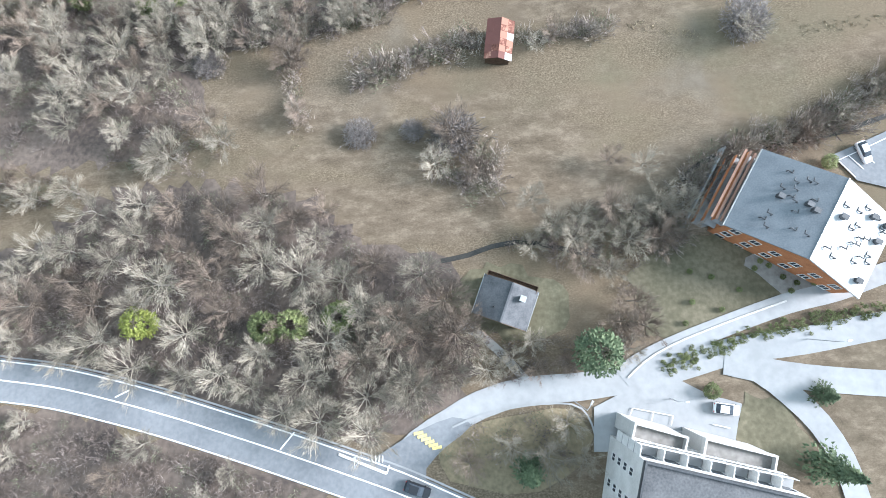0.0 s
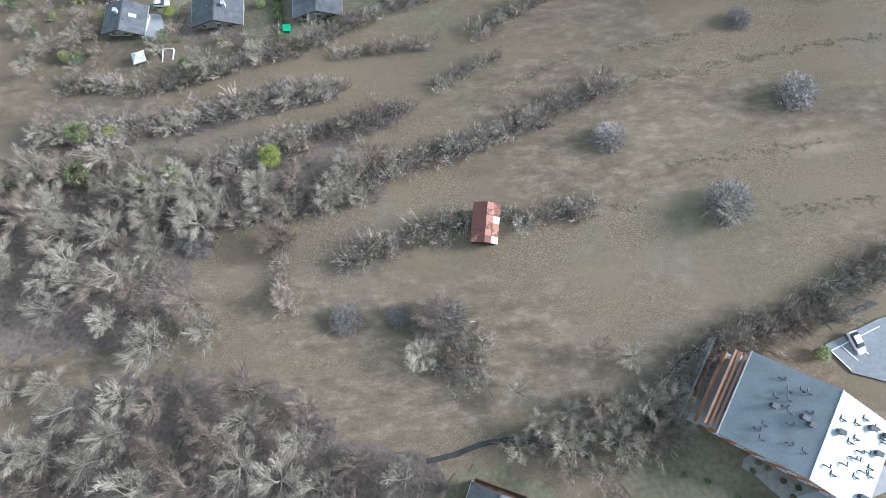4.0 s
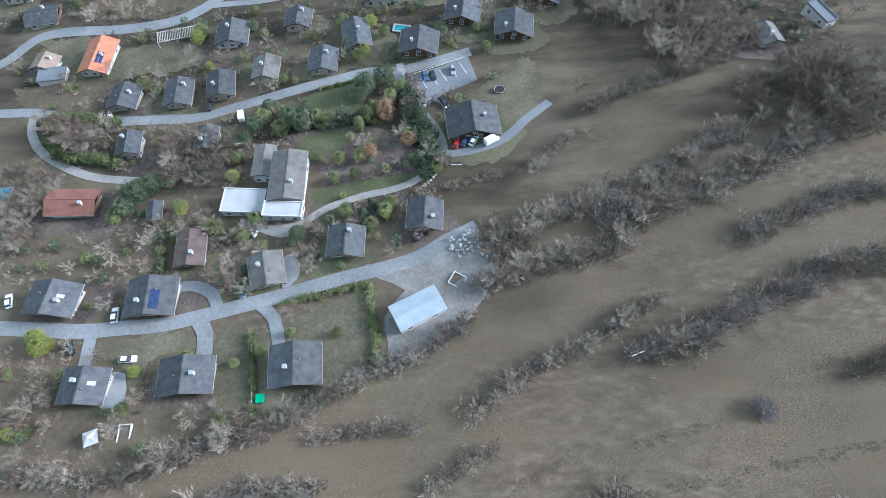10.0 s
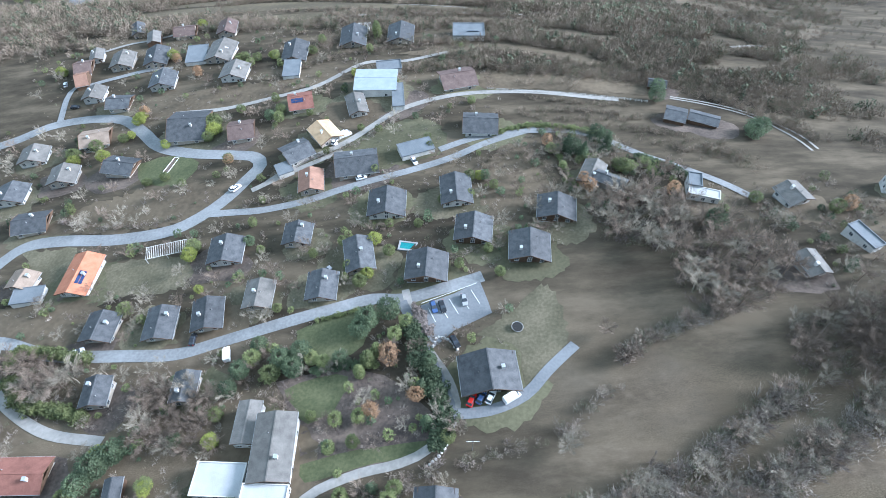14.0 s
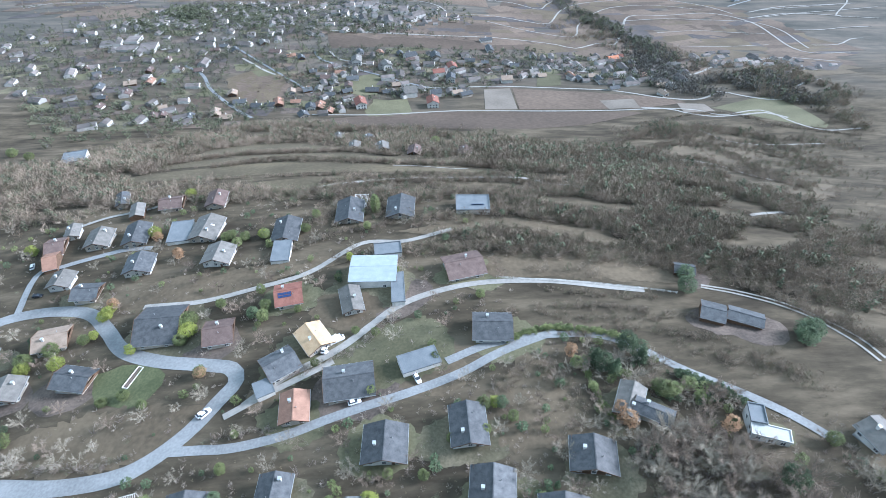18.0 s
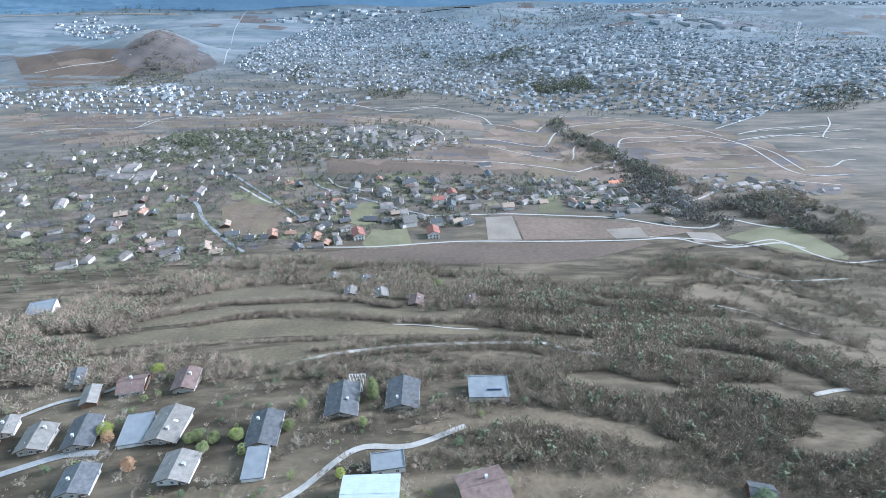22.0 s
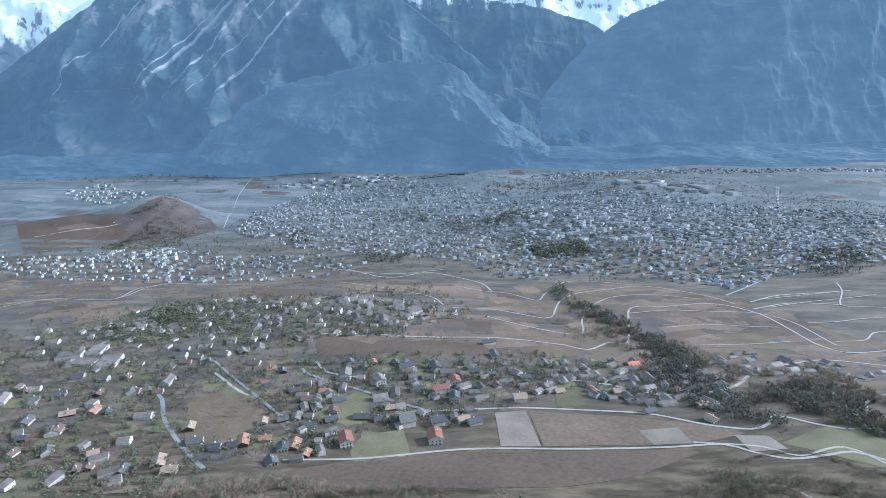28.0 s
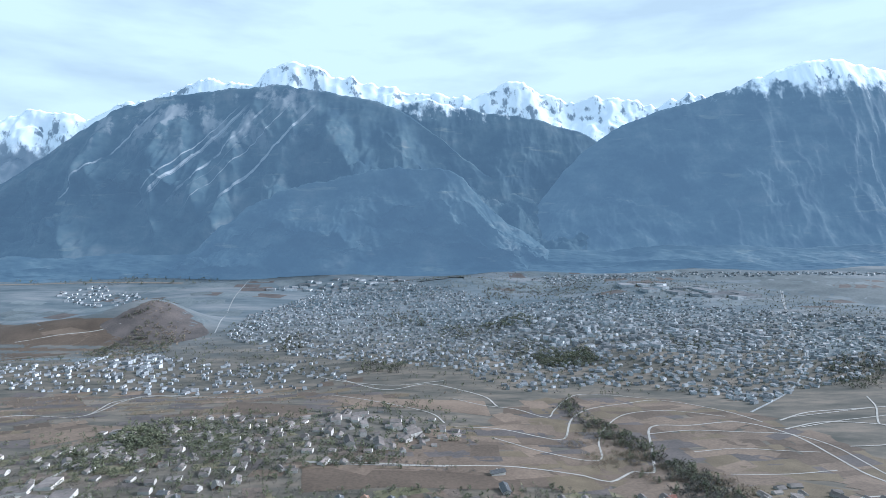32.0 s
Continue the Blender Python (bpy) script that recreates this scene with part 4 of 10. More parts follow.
TERRACES = [
    [(-166.7, 507.3), (-172.0, 549.1), (-144.5, 571.7), (-104.5, 568.5), (-68.7, 544.2), (-45.1, 529.2), (-72.3, 527.0), (-119.5, 525.6), (-148.7, 515.8)],
    [(-184.8, 477.9), (-163.0, 500.4), (-121.5, 513.4), (-69.3, 512.9), (-22.0, 489.4), (25.8, 479.9), (36.8, 474.8), (-21.3, 476.5), (-78.2, 496.6), (-115.4, 497.5), (-154.2, 484.3)],
    [(-194.5, 450.5), (-178.5, 468.5), (-135.7, 476.6), (-101.0, 483.1), (-61.1, 474.6), (-20.5, 462.6), (25.1, 453.1), (58.3, 446.4), (-19.7, 448.3), (-71.7, 451.0), (-123.5, 451.6), (-162.6, 452.6)],
    [(-107.9, 434.0), (-80.7, 439.0), (-43.9, 438.6), (-21.6, 437.3), (-42.5, 429.8), (-60.1, 424.4), (-81.9, 421.0)],
    [(-15.9, 367.4), (18.9, 375.5), (42.7, 376.7), (64.5, 369.3), (83.4, 358.0), (92.5, 353.0), (71.0, 354.7), (47.0, 364.1), (25.0, 368.7), (2.0, 363.5)],
    [(-126.1, 325.6), (-116.9, 342.4), (-91.5, 346.1), (-67.2, 348.5), (-38.3, 350.4), (-35.5, 345.3), (-58.6, 338.8), (-85.1, 329.1), (-107.9, 324.2)]]
for i, outline in enumerate(TERRACES):
    patch("terrace_meadow", outline, TERRACE_GRASS if i < 4 else FALLOW, 0.12, "dry olive-tan meadow on a terrace", "ground", step=6, ragged=1.2)
road("road_white_track", [(-70.0, 417.0), (-57.5, 423.3), (-42.2, 427.8), (-18.9, 432.3), (5.4, 434.0), (30.1, 434.7), (55.0, 434.7), (64.7, 426.1), (80.2, 422.2), (99.9, 418.2)], 3.0, TRACK, 0.4, "pale gravel track through the terraces", 3)
road("road_white_track", [(-22.0, 463.5), (-5.0, 461.0), (8.0, 456.5), (24.0, 454.2)], 1.6, TRACK, 0.4, "pale field track", 4)
patch("vineyard", [(-116.4, 676.6), (-57.4, 699.3), (13.6, 707.9), (133.1, 698.9), (207.7, 691.7), (223.9, 685.8), (151.0, 648.0), (95.9, 636.0), (-26.8, 640.0), (-84.7, 647.9)], VINEYARD, 0.6, "brown winter vineyard", "vineyard", step=12, ragged=0.1, straight=True)
patch("vineyard", [(99.9, 783.0), (186.2, 761.0), (255.0, 733.7), (279.4, 713.0), (226.9, 700.5), (98.3, 711.2)], VINEYARD, 0.6, "dark brown winter vineyard", "vineyard", step=12, ragged=0.1, straight=True)
patch("field", [(66.0, 780.5), (97.1, 783.3), (96.4, 711.4), (61.3, 714.2)], VINE_PALE, 0.9, "pale ploughed field", "field", step=12, ragged=0.1, straight=True)
patch("field", [(189.9, 730.1), (227.4, 731.5), (226.0, 702.6), (192.2, 702.4)], VINE_PALE, 0.9, "pale ploughed field", "field", step=12, ragged=0.1, straight=True)
patch("field", [(268.4, 711.7), (295.6, 706.5), (296.5, 682.6), (264.4, 681.3)], VINE_PALE, 0.9, "pale ploughed field", "field", step=12, ragged=0.1, straight=True)
patch("vineyard", [(-232.2, 799.7), (-192.1, 831.8), (-150.3, 771.9), (-170.7, 744.2), (-194.1, 726.9)], VINEYARD, 0.6, "brown winter vineyard", "vineyard", step=12, ragged=0.1, straight=True)
patch("field", [(-78.7, 825.5), (-56.4, 821.1), (-58.4, 763.2), (-80.1, 758.3)], PASTURE, 0.6, "green field between houses", "field", step=12, ragged=0.5, straight=True)
patch("field", [(-62.4, 749.9), (-32.0, 742.5), (-30.5, 706.1), (-61.4, 701.4)], PASTURE, 0.6, "green field between houses", "field", step=12, ragged=0.5, straight=True)
patch("field", [(-145.3, 985.0), (-39.9, 992.3), (115.1, 988.5), (106.9, 940.7), (-38.1, 940.9), (-134.4, 923.6)], VINEYARD, 0.9, "red-brown vineyard", "vineyard", step=12, ragged=0.1, straight=True)
patch("field", [(141.3, 844.6), (168.8, 829.9), (160.0, 790.2), (129.6, 787.3)], PASTURE, 0.9, "yellowing field", "field", step=12, ragged=0.5, straight=True)
patch("vineyard", [(-1608.4, 2511.5), (-1156.7, 2285.5), (-959.7, 2271.9), (-1000.9, 2101.1), (-1202.1, 1954.6)], VINEYARD, 1.4, "red-brown vineyard on a hill", "vineyard", step=12, ragged=0.1, straight=True)
patch("field", [(1309.8, 2113.5), (1763.6, 2284.7), (1329.1, 1807.0), (1006.1, 1685.2)], VALE_PLOT, 1.6, "fields of the plain, tinted blue-grey for haze", "field", step=12, ragged=0.1, straight=True)
patch("field", [(1207.2, 3467.7), (2119.3, 3297.4), (2542.7, 3142.9), (2047.0, 2595.6), (1732.7, 2757.2), (1151.3, 2957.6)], VALE_PLOT, 1.6, "fields of the plain, tinted blue-grey for haze", "field", step=12, ragged=0.1, straight=True)
road("road_vine", [(-122.0, 698.5), (-57.4, 699.3), (13.8, 710.1), (57.7, 710.4), (134.1, 702.1), (200.6, 697.1), (249.4, 696.5), (264.4, 681.3), (287.5, 666.8), (323.0, 670.2), (344.2, 672.9), (358.9, 658.2)], 4, TRACK, 0.6, "pale vineyard road", 8)
road("road_vine", [(-32.6, 786.2), (1.1, 787.7), (58.2, 790.2), (98.4, 789.6), (163.8, 777.0), (214.6, 762.4), (255.0, 733.7), (289.2, 720.3), (310.2, 728.4), (325.4, 744.5)], 4, TRACK, 0.6, "pale vineyard road", 8)
road("road_vine", [(158.6, 860.8), (204.2, 840.9), (241.8, 810.3), (282.6, 806.1), (335.4, 822.4), (397.5, 878.3), (454.9, 899.2), (510.2, 913.6), (559.0, 878.4)], 5, TRACK, 1.6, "pale village road", 15)
road("road_vine", [(469.4, 780.9), (434.2, 763.2), (396.8, 723.2), (375.0, 709.7), (349.4, 723.7), (337.8, 737.1), (326.4, 744.4)], 4, TRACK, 0.6, "pale road in a hollow", 8)
road("road_vine", [(-140.9, 1003.6), (-87.4, 1008.2), (6.7, 1006.3), (87.5, 1016.9), (135.6, 1012.8), (195.3, 992.5), (221.2, 973.1), (267.3, 1013.5), (290.6, 1009.2), (333.1, 1109.4), (380.2, 1214.6), (446.4, 1216.6), (537.4, 1227.4), (578.2, 1156.3), (572.5, 1062.5), (560.2, 987.0), (567.5, 946.0), (624.9, 949.8)], 4.5, TRACK, 1.6, "pale winding vineyard road", 15)
road("road_vine", [(51.7, 1209.4), (122.0, 1205.4), (183.6, 1160.8), (216.1, 1154.4), (260.3, 1265.4), (314.4, 1336.8), (400.7, 1380.3), (486.4, 1408.3), (552.6, 1317.7), (577.4, 1222.2)], 4, TRACK, 1.6, "pale winding vineyard road", 15)
road("road_vine", [(105.2, 1154.0), (168.0, 1088.0), (234.3, 1054.4), (266.5, 1144.3), (305.5, 1219.5), (370.5, 1297.4), (459.0, 1317.4), (535.9, 1264.8)], 3.5, TRACK, 1.6, "pale winding vineyard road", 15)
road("road_vine", [(-745.3, 1243.6), (-677.4, 1287.8), (-562.3, 1264.3), (-606.1, 1449.2), (-541.3, 1522.0), (-371.3, 1468.5)], 4.5, TRACK, 1.6, "pale road", 15)
road("road_vine", [(-304.6, 848.4), (-272.0, 815.4), (-250.9, 774.0), (-224.8, 737.4), (-196.9, 704.1), (-180.3, 684.9)], 5, ASPHALT, 0.6, "grey village road", 8)
road("road_vine", [(-251.5, 908.7), (-208.3, 855.3), (-164.1, 803.8), (-132.5, 763.6)], 4, ASPHALT, 1.6, "grey village road", 15)
road("road_vine", [(-151.9, 908.8), (-139.1, 877.5), (-96.8, 849.7), (-64.3, 830.3), (-33.4, 808.2), (1.1, 787.7)], 4.5, ASPHALT, 1.6, "grey village road", 15)
road("road_vine", [(1823.5, 2945.1), (1445.8, 2374.3), (1243.9, 2024.8), (1006.1, 1685.2), (808.3, 1473.5), (601.6, 1291.7)], 6, STREET, 1.6, "long straight town avenue", 15)
road("road_vine", [(612.0, 1230.4), (699.4, 1279.3), (785.9, 1293.2), (836.4, 1301.0), (871.6, 1305.5)], 5, TRACK, 1.6, "pale vineyard road", 15)
road("road_vine", [(588.1, 1182.7), (670.0, 1214.3), (726.2, 1210.0), (769.2, 1193.7)], 5, TRACK, 1.6, "pale vineyard road", 15)
road("road_vine", [(-190.4, 1620.2), (-77.8, 1502.2), (20.3, 1538.4), (122.4, 1444.2), (143.9, 1355.8)], 5, TRACK, 1.6, "pale vineyard road", 15)
road("road_vine", [(-2600, 3290), (-2250, 3350), (-1900, 3365), (-1550, 3340), (-1250, 3320)], 26, VINE_PALE, 2.0, "pale gravel bed of the river", 15)
road("road_vine", [(-711.7, 2272.9), (-868.8, 3015.3), (-894.3, 3620.5), (-548.2, 4269.2)], 5, STREET, 1.6, "pale road to the works", 15)
patch("gravel_bed", [(53.8, 7.0), (55.3, 9.3), (58.8, 9.7), (63.9, 7.8), (66.8, 5.0), (67.1, 3.3), (61.8, 1.3), (57.4, 4.1)], GRAVEL, 0.2, "planted gravel bed beside the apartment building", "garden", step=4, ragged=0.5)
road("road_vine", [(65.1, 1412.1), (120.1, 1360.3), (175.0, 1337.4), (219.9, 1279.3), (250.5, 1337.8), (323.9, 1455.4), (403.3, 1459.5), (467.9, 1424.8)], 3.5, TRACK, 1.6, "pale vineyard road", 15)
road("road_vine", [(356.8, 1176.6), (433.9, 1189.8), (507.9, 1174.5), (578.2, 1156.3), (602.3, 1104.7), (597.7, 1047.5), (583.4, 984.9)], 3.5, TRACK, 1.6, "pale vineyard road", 15)
road("road_vine", [(387.2, 1090.5), (458.0, 1101.5), (514.9, 1086.9), (564.8, 1077.9)], 2.5, TRACK, 1.6, "pale vineyard road", 15)
road("road_vine", [(387.3, 1002.9), (460.8, 1000.0), (534.9, 1009.7)], 3, TRACK, 1.6, "pale vineyard road", 15)
road("road_vine", [(651.0, 1252.0), (719.2, 1269.2), (791.3, 1288.6), (864.6, 1306.6)], 4, TRACK, 1.6, "pale vineyard road", 15)
road("road_vine", [(621.2, 1190.6), (719.2, 1223.2), (786.7, 1239.2), (890.2, 1267.6)], 3.5, TRACK, 1.6, "pale vineyard road", 15)
road("road_vine", [(625.6, 1097.2), (674.5, 1098.6), (723.4, 1111.1), (777.0, 1118.2)], 3.5, TRACK, 1.6, "pale vineyard road", 15)
road("road_vine", [(904.7, 1386.5), (854.4, 1308.7), (762.7, 1198.4), (786.1, 1185.3), (828.2, 1175.3)], 3.5, TRACK, 1.6, "pale vineyard road", 15)
road("road_vine", [(598.9, 1004.0), (643.9, 1006.5), (686.4, 1040.3), (711.5, 1045.0)], 3.5, TRACK, 1.6, "pale vineyard road", 15)
road("road_vine", [(-276.0, 1698.3), (-173.9, 1591.9), (-60.8, 1535.6), (53.1, 1562.6)], 4, TRACK, 1.6, "pale vineyard road", 15)
road("road_vine", [(-183.4, 1462.3), (-78.3, 1378.7), (13.7, 1300.6), (36.7, 1231.8)], 4, TRACK, 1.6, "pale vineyard road", 15)
road("road_vine", [(-149.5, 1008.7), (-86.7, 1000.8), (25.6, 1006.0)], 4, TRACK, 1.6, "pale vineyard road", 15)
road("road_vine", [(-724.6, 1215.9), (-689.5, 1290.7), (-562.3, 1264.3), (-593.2, 1447.3), (-578.9, 1521.0), (-479.2, 1493.0)], 4, TRACK, 1.6, "pale vineyard road", 15)
patch("vineyard", [(-1087.1, 2248.0), (-1010, 2330.0), (-958.9, 2400.1), (-834.1, 2399.8), (-732.0, 2262.6), (-816.4, 2162.3), (-1002.5, 2198.3)], VINE_DARK, 3.0, "brown vineyard on the face of a hill", "slope", step=12, ragged=4.0)
road("road_vine", [(-1302.1, 2156.0), (-1195.6, 2199.2), (-1074.9, 2225.8), (-982.8, 2286.5), (-913.0, 2364.1)], 4, TRACK, 1.6, "pale vineyard road", 15)
road("road_vine", [(-1080.7, 2239.0), (-969.2, 2249.6), (-871.1, 2356.6)], 3, TRACK, 1.6, "pale vineyard road", 15)
road("road_vine", [(-420.7, 898.3), (-418.7, 950.3), (-410.4, 1014.3)], 6, TRACK, 1.6, "pale vineyard road", 15)
road("road_vine", [(-132.0, 910.0), (-113.7, 878.8), (-73.6, 864.8)], 4, TRACK, 1.6, "pale vineyard road", 15)
road("road_vine", [(-240.2, 876.8), (-201.7, 834.2), (-186.3, 821.9)], 4, TRACK, 0.6, "pale vineyard road", 8)
road("road_vine", [(1823.9, 2960.7), (1469.9, 2416.4), (1085.1, 1802.2), (889.6, 1572.1)], 5, STREET, 1.6, "grey town road", 15)
patch("vineyard", [(-1101.9, 1726.3), (-803.1, 1706.2), (-647.8, 1678.1)], VINEYARD, 1.0, "red-brown winter vineyard", "vineyard", step=12, ragged=0.1, straight=True)
patch("vineyard", [(-236.3, 1478.2), (-56.1, 1410.0), (124.6, 1397.7), (122.2, 1285.1), (14.3, 1327.2), (-121.6, 1345.9)], VINEYARD, 1.0, "red-brown winter vineyard", "vineyard", step=12, ragged=0.1, straight=True)
patch("vineyard", [(-829.7, 1449.5), (-731.5, 1524.5), (-599.3, 1350.1), (-654.3, 1283.5)], VINEYARD, 1.0, "red-brown winter vineyard", "vineyard", step=12, ragged=0.1, straight=True)
patch("vineyard", [(-613.2, 1218.5), (-419.5, 1170.1), (-476.6, 1108.2), (-511.0, 1068.2)], VINEYARD, 1.0, "red-brown winter vineyard", "vineyard", step=12, ragged=0.1, straight=True)
patch("vineyard", [(-377.4, 1411.3), (-211.5, 1345.5), (-193.8, 1249.6), (-343.6, 1274.5)], VINEYARD, 1.0, "red-brown winter vineyard", "vineyard", step=12, ragged=0.1, straight=True)
patch("vineyard", [(-1326.1, 2196.1), (-1177.1, 2238.6), (-1068.9, 2211.9), (-1109.6, 2140.7), (-1288.4, 2133.7)], VINEYARD, 1.4, "red-brown winter vineyard on a hill", "vineyard", step=12, ragged=0.1, straight=True)
patch("vineyard", [(-240.9, 802.7), (-211.7, 838.7), (-170.2, 805.0), (-167.6, 739.9), (-207.6, 717.4)], FALLOW, 0.6, "brown ploughed field in the village", "vineyard", step=12, ragged=2.2, straight=True)
patch("field", [(-114.3, 781.7), (-74.0, 835.1), (-59.7, 827.2), (-73.6, 757.1)], PASTURE, 0.6, "green field in the village", "field", step=12, ragged=0.5, straight=True)
patch("field", [(-69.2, 711.6), (-60.1, 742.2), (-23.7, 749.9), (-16.9, 701.9), (-61.4, 690.8)], PASTURE, 0.6, "green field in the village", "field", step=12, ragged=0.5, straight=True)
patch("field", [(298.2, 693.4), (371.6, 717.6), (388.1, 656.1), (381.3, 632.0), (342.0, 652.9)], PASTURE, 0.6, "tan and green pasture", "ground", step=12, ragged=0.5)
patch("fallow", [(223.0, 599.0), (272.4, 625.4), (286.3, 570.1), (249.1, 525.1), (209.9, 522.0), (188.2, 534.1)], FALLOW, 0.4, "dry tan slope", "ground", step=12, ragged=2.2)
patch("fallow", [(199.8, 453.7), (258.5, 455.7), (224.3, 419.4), (201.8, 424.0)], FALLOW, 0.4, "dry tan slope", "ground", step=12, ragged=2.2)
road("road_track", [(155.0, 501.3), (188.0, 519.2), (209.2, 502.3), (215.3, 474.4), (230.2, 457.8), (258.5, 455.7)], 2.5, TRACK, 0.5, "pale field track", 8)
road("road_track", [(158.4, 581.2), (175.0, 602.0), (191.7, 619.2), (221.2, 631.0), (258.2, 627.5), (263.9, 606.0), (288.6, 589.0), (354.7, 593.0)], 3, TRACK, 0.5, "pale lane below the slope", 8)
road("road_track", [(227.1, 703.3), (278.6, 688.8), (297.3, 670.7), (342.8, 680.8), (358.6, 645.3), (377.5, 626.7), (416.4, 630.5)], 3, TRACK, 0.5, "pale lane below the slope", 8)
road("road_track", [(162.4, 388.7), (182.6, 394.4), (202.5, 396.0)], 2.5, TRACK, 0.4, "pale lane at the wood edge", 3)

# ---- houses ----
ROOFS = {"slate": (SLATE, "dark slate"), "weathered": (WEATHERED, "weathered grey"), "brown": (BROWN_ROOF, "brown tiled"), "red": (RED_ROOF, "old red tiled"), "orange": (ORANGE_ROOF, "bright orange tiled"),
         "tan": (TAN_ROOF, "sandy tan tiled"), "tan2": (DULL_TAN, "dull tan tiled"), "copper": (COPPER_ROOF, "copper brown"), "blue": (BLUE_METAL, "pale blue metal"), "grey": (GREY_METAL, "light grey"), "white": (WHITE_ROOF, "white")}
WALLS = {"beige": (BEIGE, "beige plaster"), "white": (PLASTER, "white plaster"), "wood": (DARK_WOOD, "dark timber")}
SHARED = {}
BUILT = []


def shared(key, make, material):
    """One mesh for all the pieces of that key."""
    if key not in SHARED:
        v, f = make()
        SHARED[key] = mesh_of(key.split("|")[0], v, f, material)
    return SHARED[key]


def window(parent, m, w=1.1, h=1.25):
    """A window with its frame and pane; m stands at its centre, y pointing into the wall."""
    k = "%.1f_%.1f" % (w, h)
    f = part("window", shared("window|" + k, lambda: join(box(-w / 2 - 0.1, w / 2 + 0.1, -0.06, 0.08, h / 2, h / 2 + 0.1), box(-w / 2 - 0.14, w / 2 + 0.14, -0.12, 0.08, -h / 2 - 0.1, -h / 2), box(-w / 2 - 0.1, -w / 2, -0.06, 0.08, -h / 2, h / 2),
                                                          box(w / 2, w / 2 + 0.1, -0.06, 0.08, -h / 2, h / 2), box(-0.04, 0.04, -0.05, 0.06, -h / 2, h / 2)), FRAME), None, parent, at=m)
    part("pane", shared("pane|" + k, lambda: box(-w / 2, w / 2, -0.02, 0.05, -h / 2, h / 2), GLASS), None, f)


def gable_house(name, x, y, yaw, w, l, eave, roof, wall, label, category, pitch=24.0, over=0.75, windows=True, chimney=True, solar=0, skylight=0, balcony=True, low=None):
    rmat, wmat = ROOFS[roof][0], WALLS[wall][0]
    z = float(ground_z(x, y))
    l = min(l, 1.35 * w + 3) if w > 6 else l
    deep = over
    if name == "chalet" and eave > 4:
        eave, y, w, pitch, deep = 2.9, y + 0.7, w * 1.04, 22.0, 1.3
        z = float(ground_z(x, y))
    BUILT.append((x, y, 0.55 * max(w, l)))
    t = thing(name, x, y, z, yaw, label, category)
    bw, bl, rise = w / 2 - over, l / 2 - deep, math.tan(radians(pitch))
    top = eave + over * rise
    ridge = eave + w / 2 * rise
    v = np.array([(-bw, -bl, -4), (bw, -bl, -4), (bw, -bl, top - 0.1), (0, -bl, ridge - 0.15), (-bw, -bl, top - 0.1)])
    v = np.concatenate([v, v * (1, -1, 1)])
    me = bpy.data.meshes.new("wall")
    me.from_pydata(v.tolist(), [], [(0, 1, 2, 3, 4), (9, 8, 7, 6, 5), (1, 6, 7, 2), (5, 0, 4, 9), (4, 3, 8, 9), (2, 7, 8, 3), (0, 5, 6, 1)])
    me.materials.append(wmat)
    part("wall", me, None, t)
    hw, hl = w / 2, l / 2
    for s in (1, -1):
        q = [(0, -hl * s, ridge), (0, hl * s, ridge), (-hw * s, hl * s, eave), (-hw * s, -hl * s, eave)]
        part("roof_slope", slab(q, 0.24), rmat, t)
        part("gutter", box(-hw * s - 0.07, -hw * s + 0.07, -hl, hl, eave - 0.22, eave - 0.06), STEEL, t)
    part("ridge_cap", box(-0.16, 0.16, -hl, hl, ridge - 0.08, ridge + 0.07), rmat, t)
    for s in (1, -1):
        v, f = slab([(0, hl * s, ridge - 0.12), (0, hl * s + 0.07 * s, ridge - 0.12), (-hw, hl * s + 0.07 * s, eave - 0.12), (-hw, hl * s, eave - 0.12)], 0.26)
        part("barge_board", join((v, f), (v * (-1, 1, 1), f)), DARK_WOOD, t)
    rng = random.Random(int(x * 31 + y * 17))
    if chimney:
        cx, cy = rng.choice((-1, 1)) * w * rng.uniform(0.1, 0.24), l * rng.uniform(-0.25, 0.25)
        cz = ridge - abs(cx) * rise
        c = part("chimney", box(cx - 0.4, cx + 0.4, cy - 0.4, cy + 0.4, cz - 0.5, cz + 1.1), PLASTER, t)
        part("cap", box(cx - 0.5, cx + 0.5, cy - 0.5, cy + 0.5, cz + 1.18, cz + 1.28), STEEL, c)
        px, py = -cx * 0.8, -cy
        pz = ridge - abs(px) * rise
        part("vent_pipe", tube([(px, py, pz - 0.2), (px, py, pz + 0.6)], (0.12, 0.12), 6), STEEL, t)
    if windows:
        n = max(2, int(w / 3.6))
        for k in range(n):
            u = (k + 0.5) / n * 2 * bw - bw
            for s in (1, -1):
                window(t, pose(u, -bl * s, min(1.6, top - 1.2), 0, 0, 0 if s > 0 else 180))
        if ridge - eave > 1.6:
            for s in (1, -1):
                window(t, pose(0.2, -bl * s, eave + 0.6, 0, 0, 0 if s > 0 else 180))
        for k in (-0.28, 0.25):
            window(t, pose(bw, k * l, min(1.6, top - 1.2), 0, 0, 90))
            window(t, pose(-bw, k * l, min(1.6, top - 1.2), 0, 0, -90))
        d = part("door", box(bw * 0.35, bw * 0.35 + 0.95, -bl - 0.05, -bl + 0.05, -0.4, 1.65), DARK_WOOD, t)
        part("handle", box(bw * 0.35 + 0.08, bw * 0.35 + 0.2, -bl - 0.11, -bl - 0.05, 0.55, 0.6), STEEL, d)
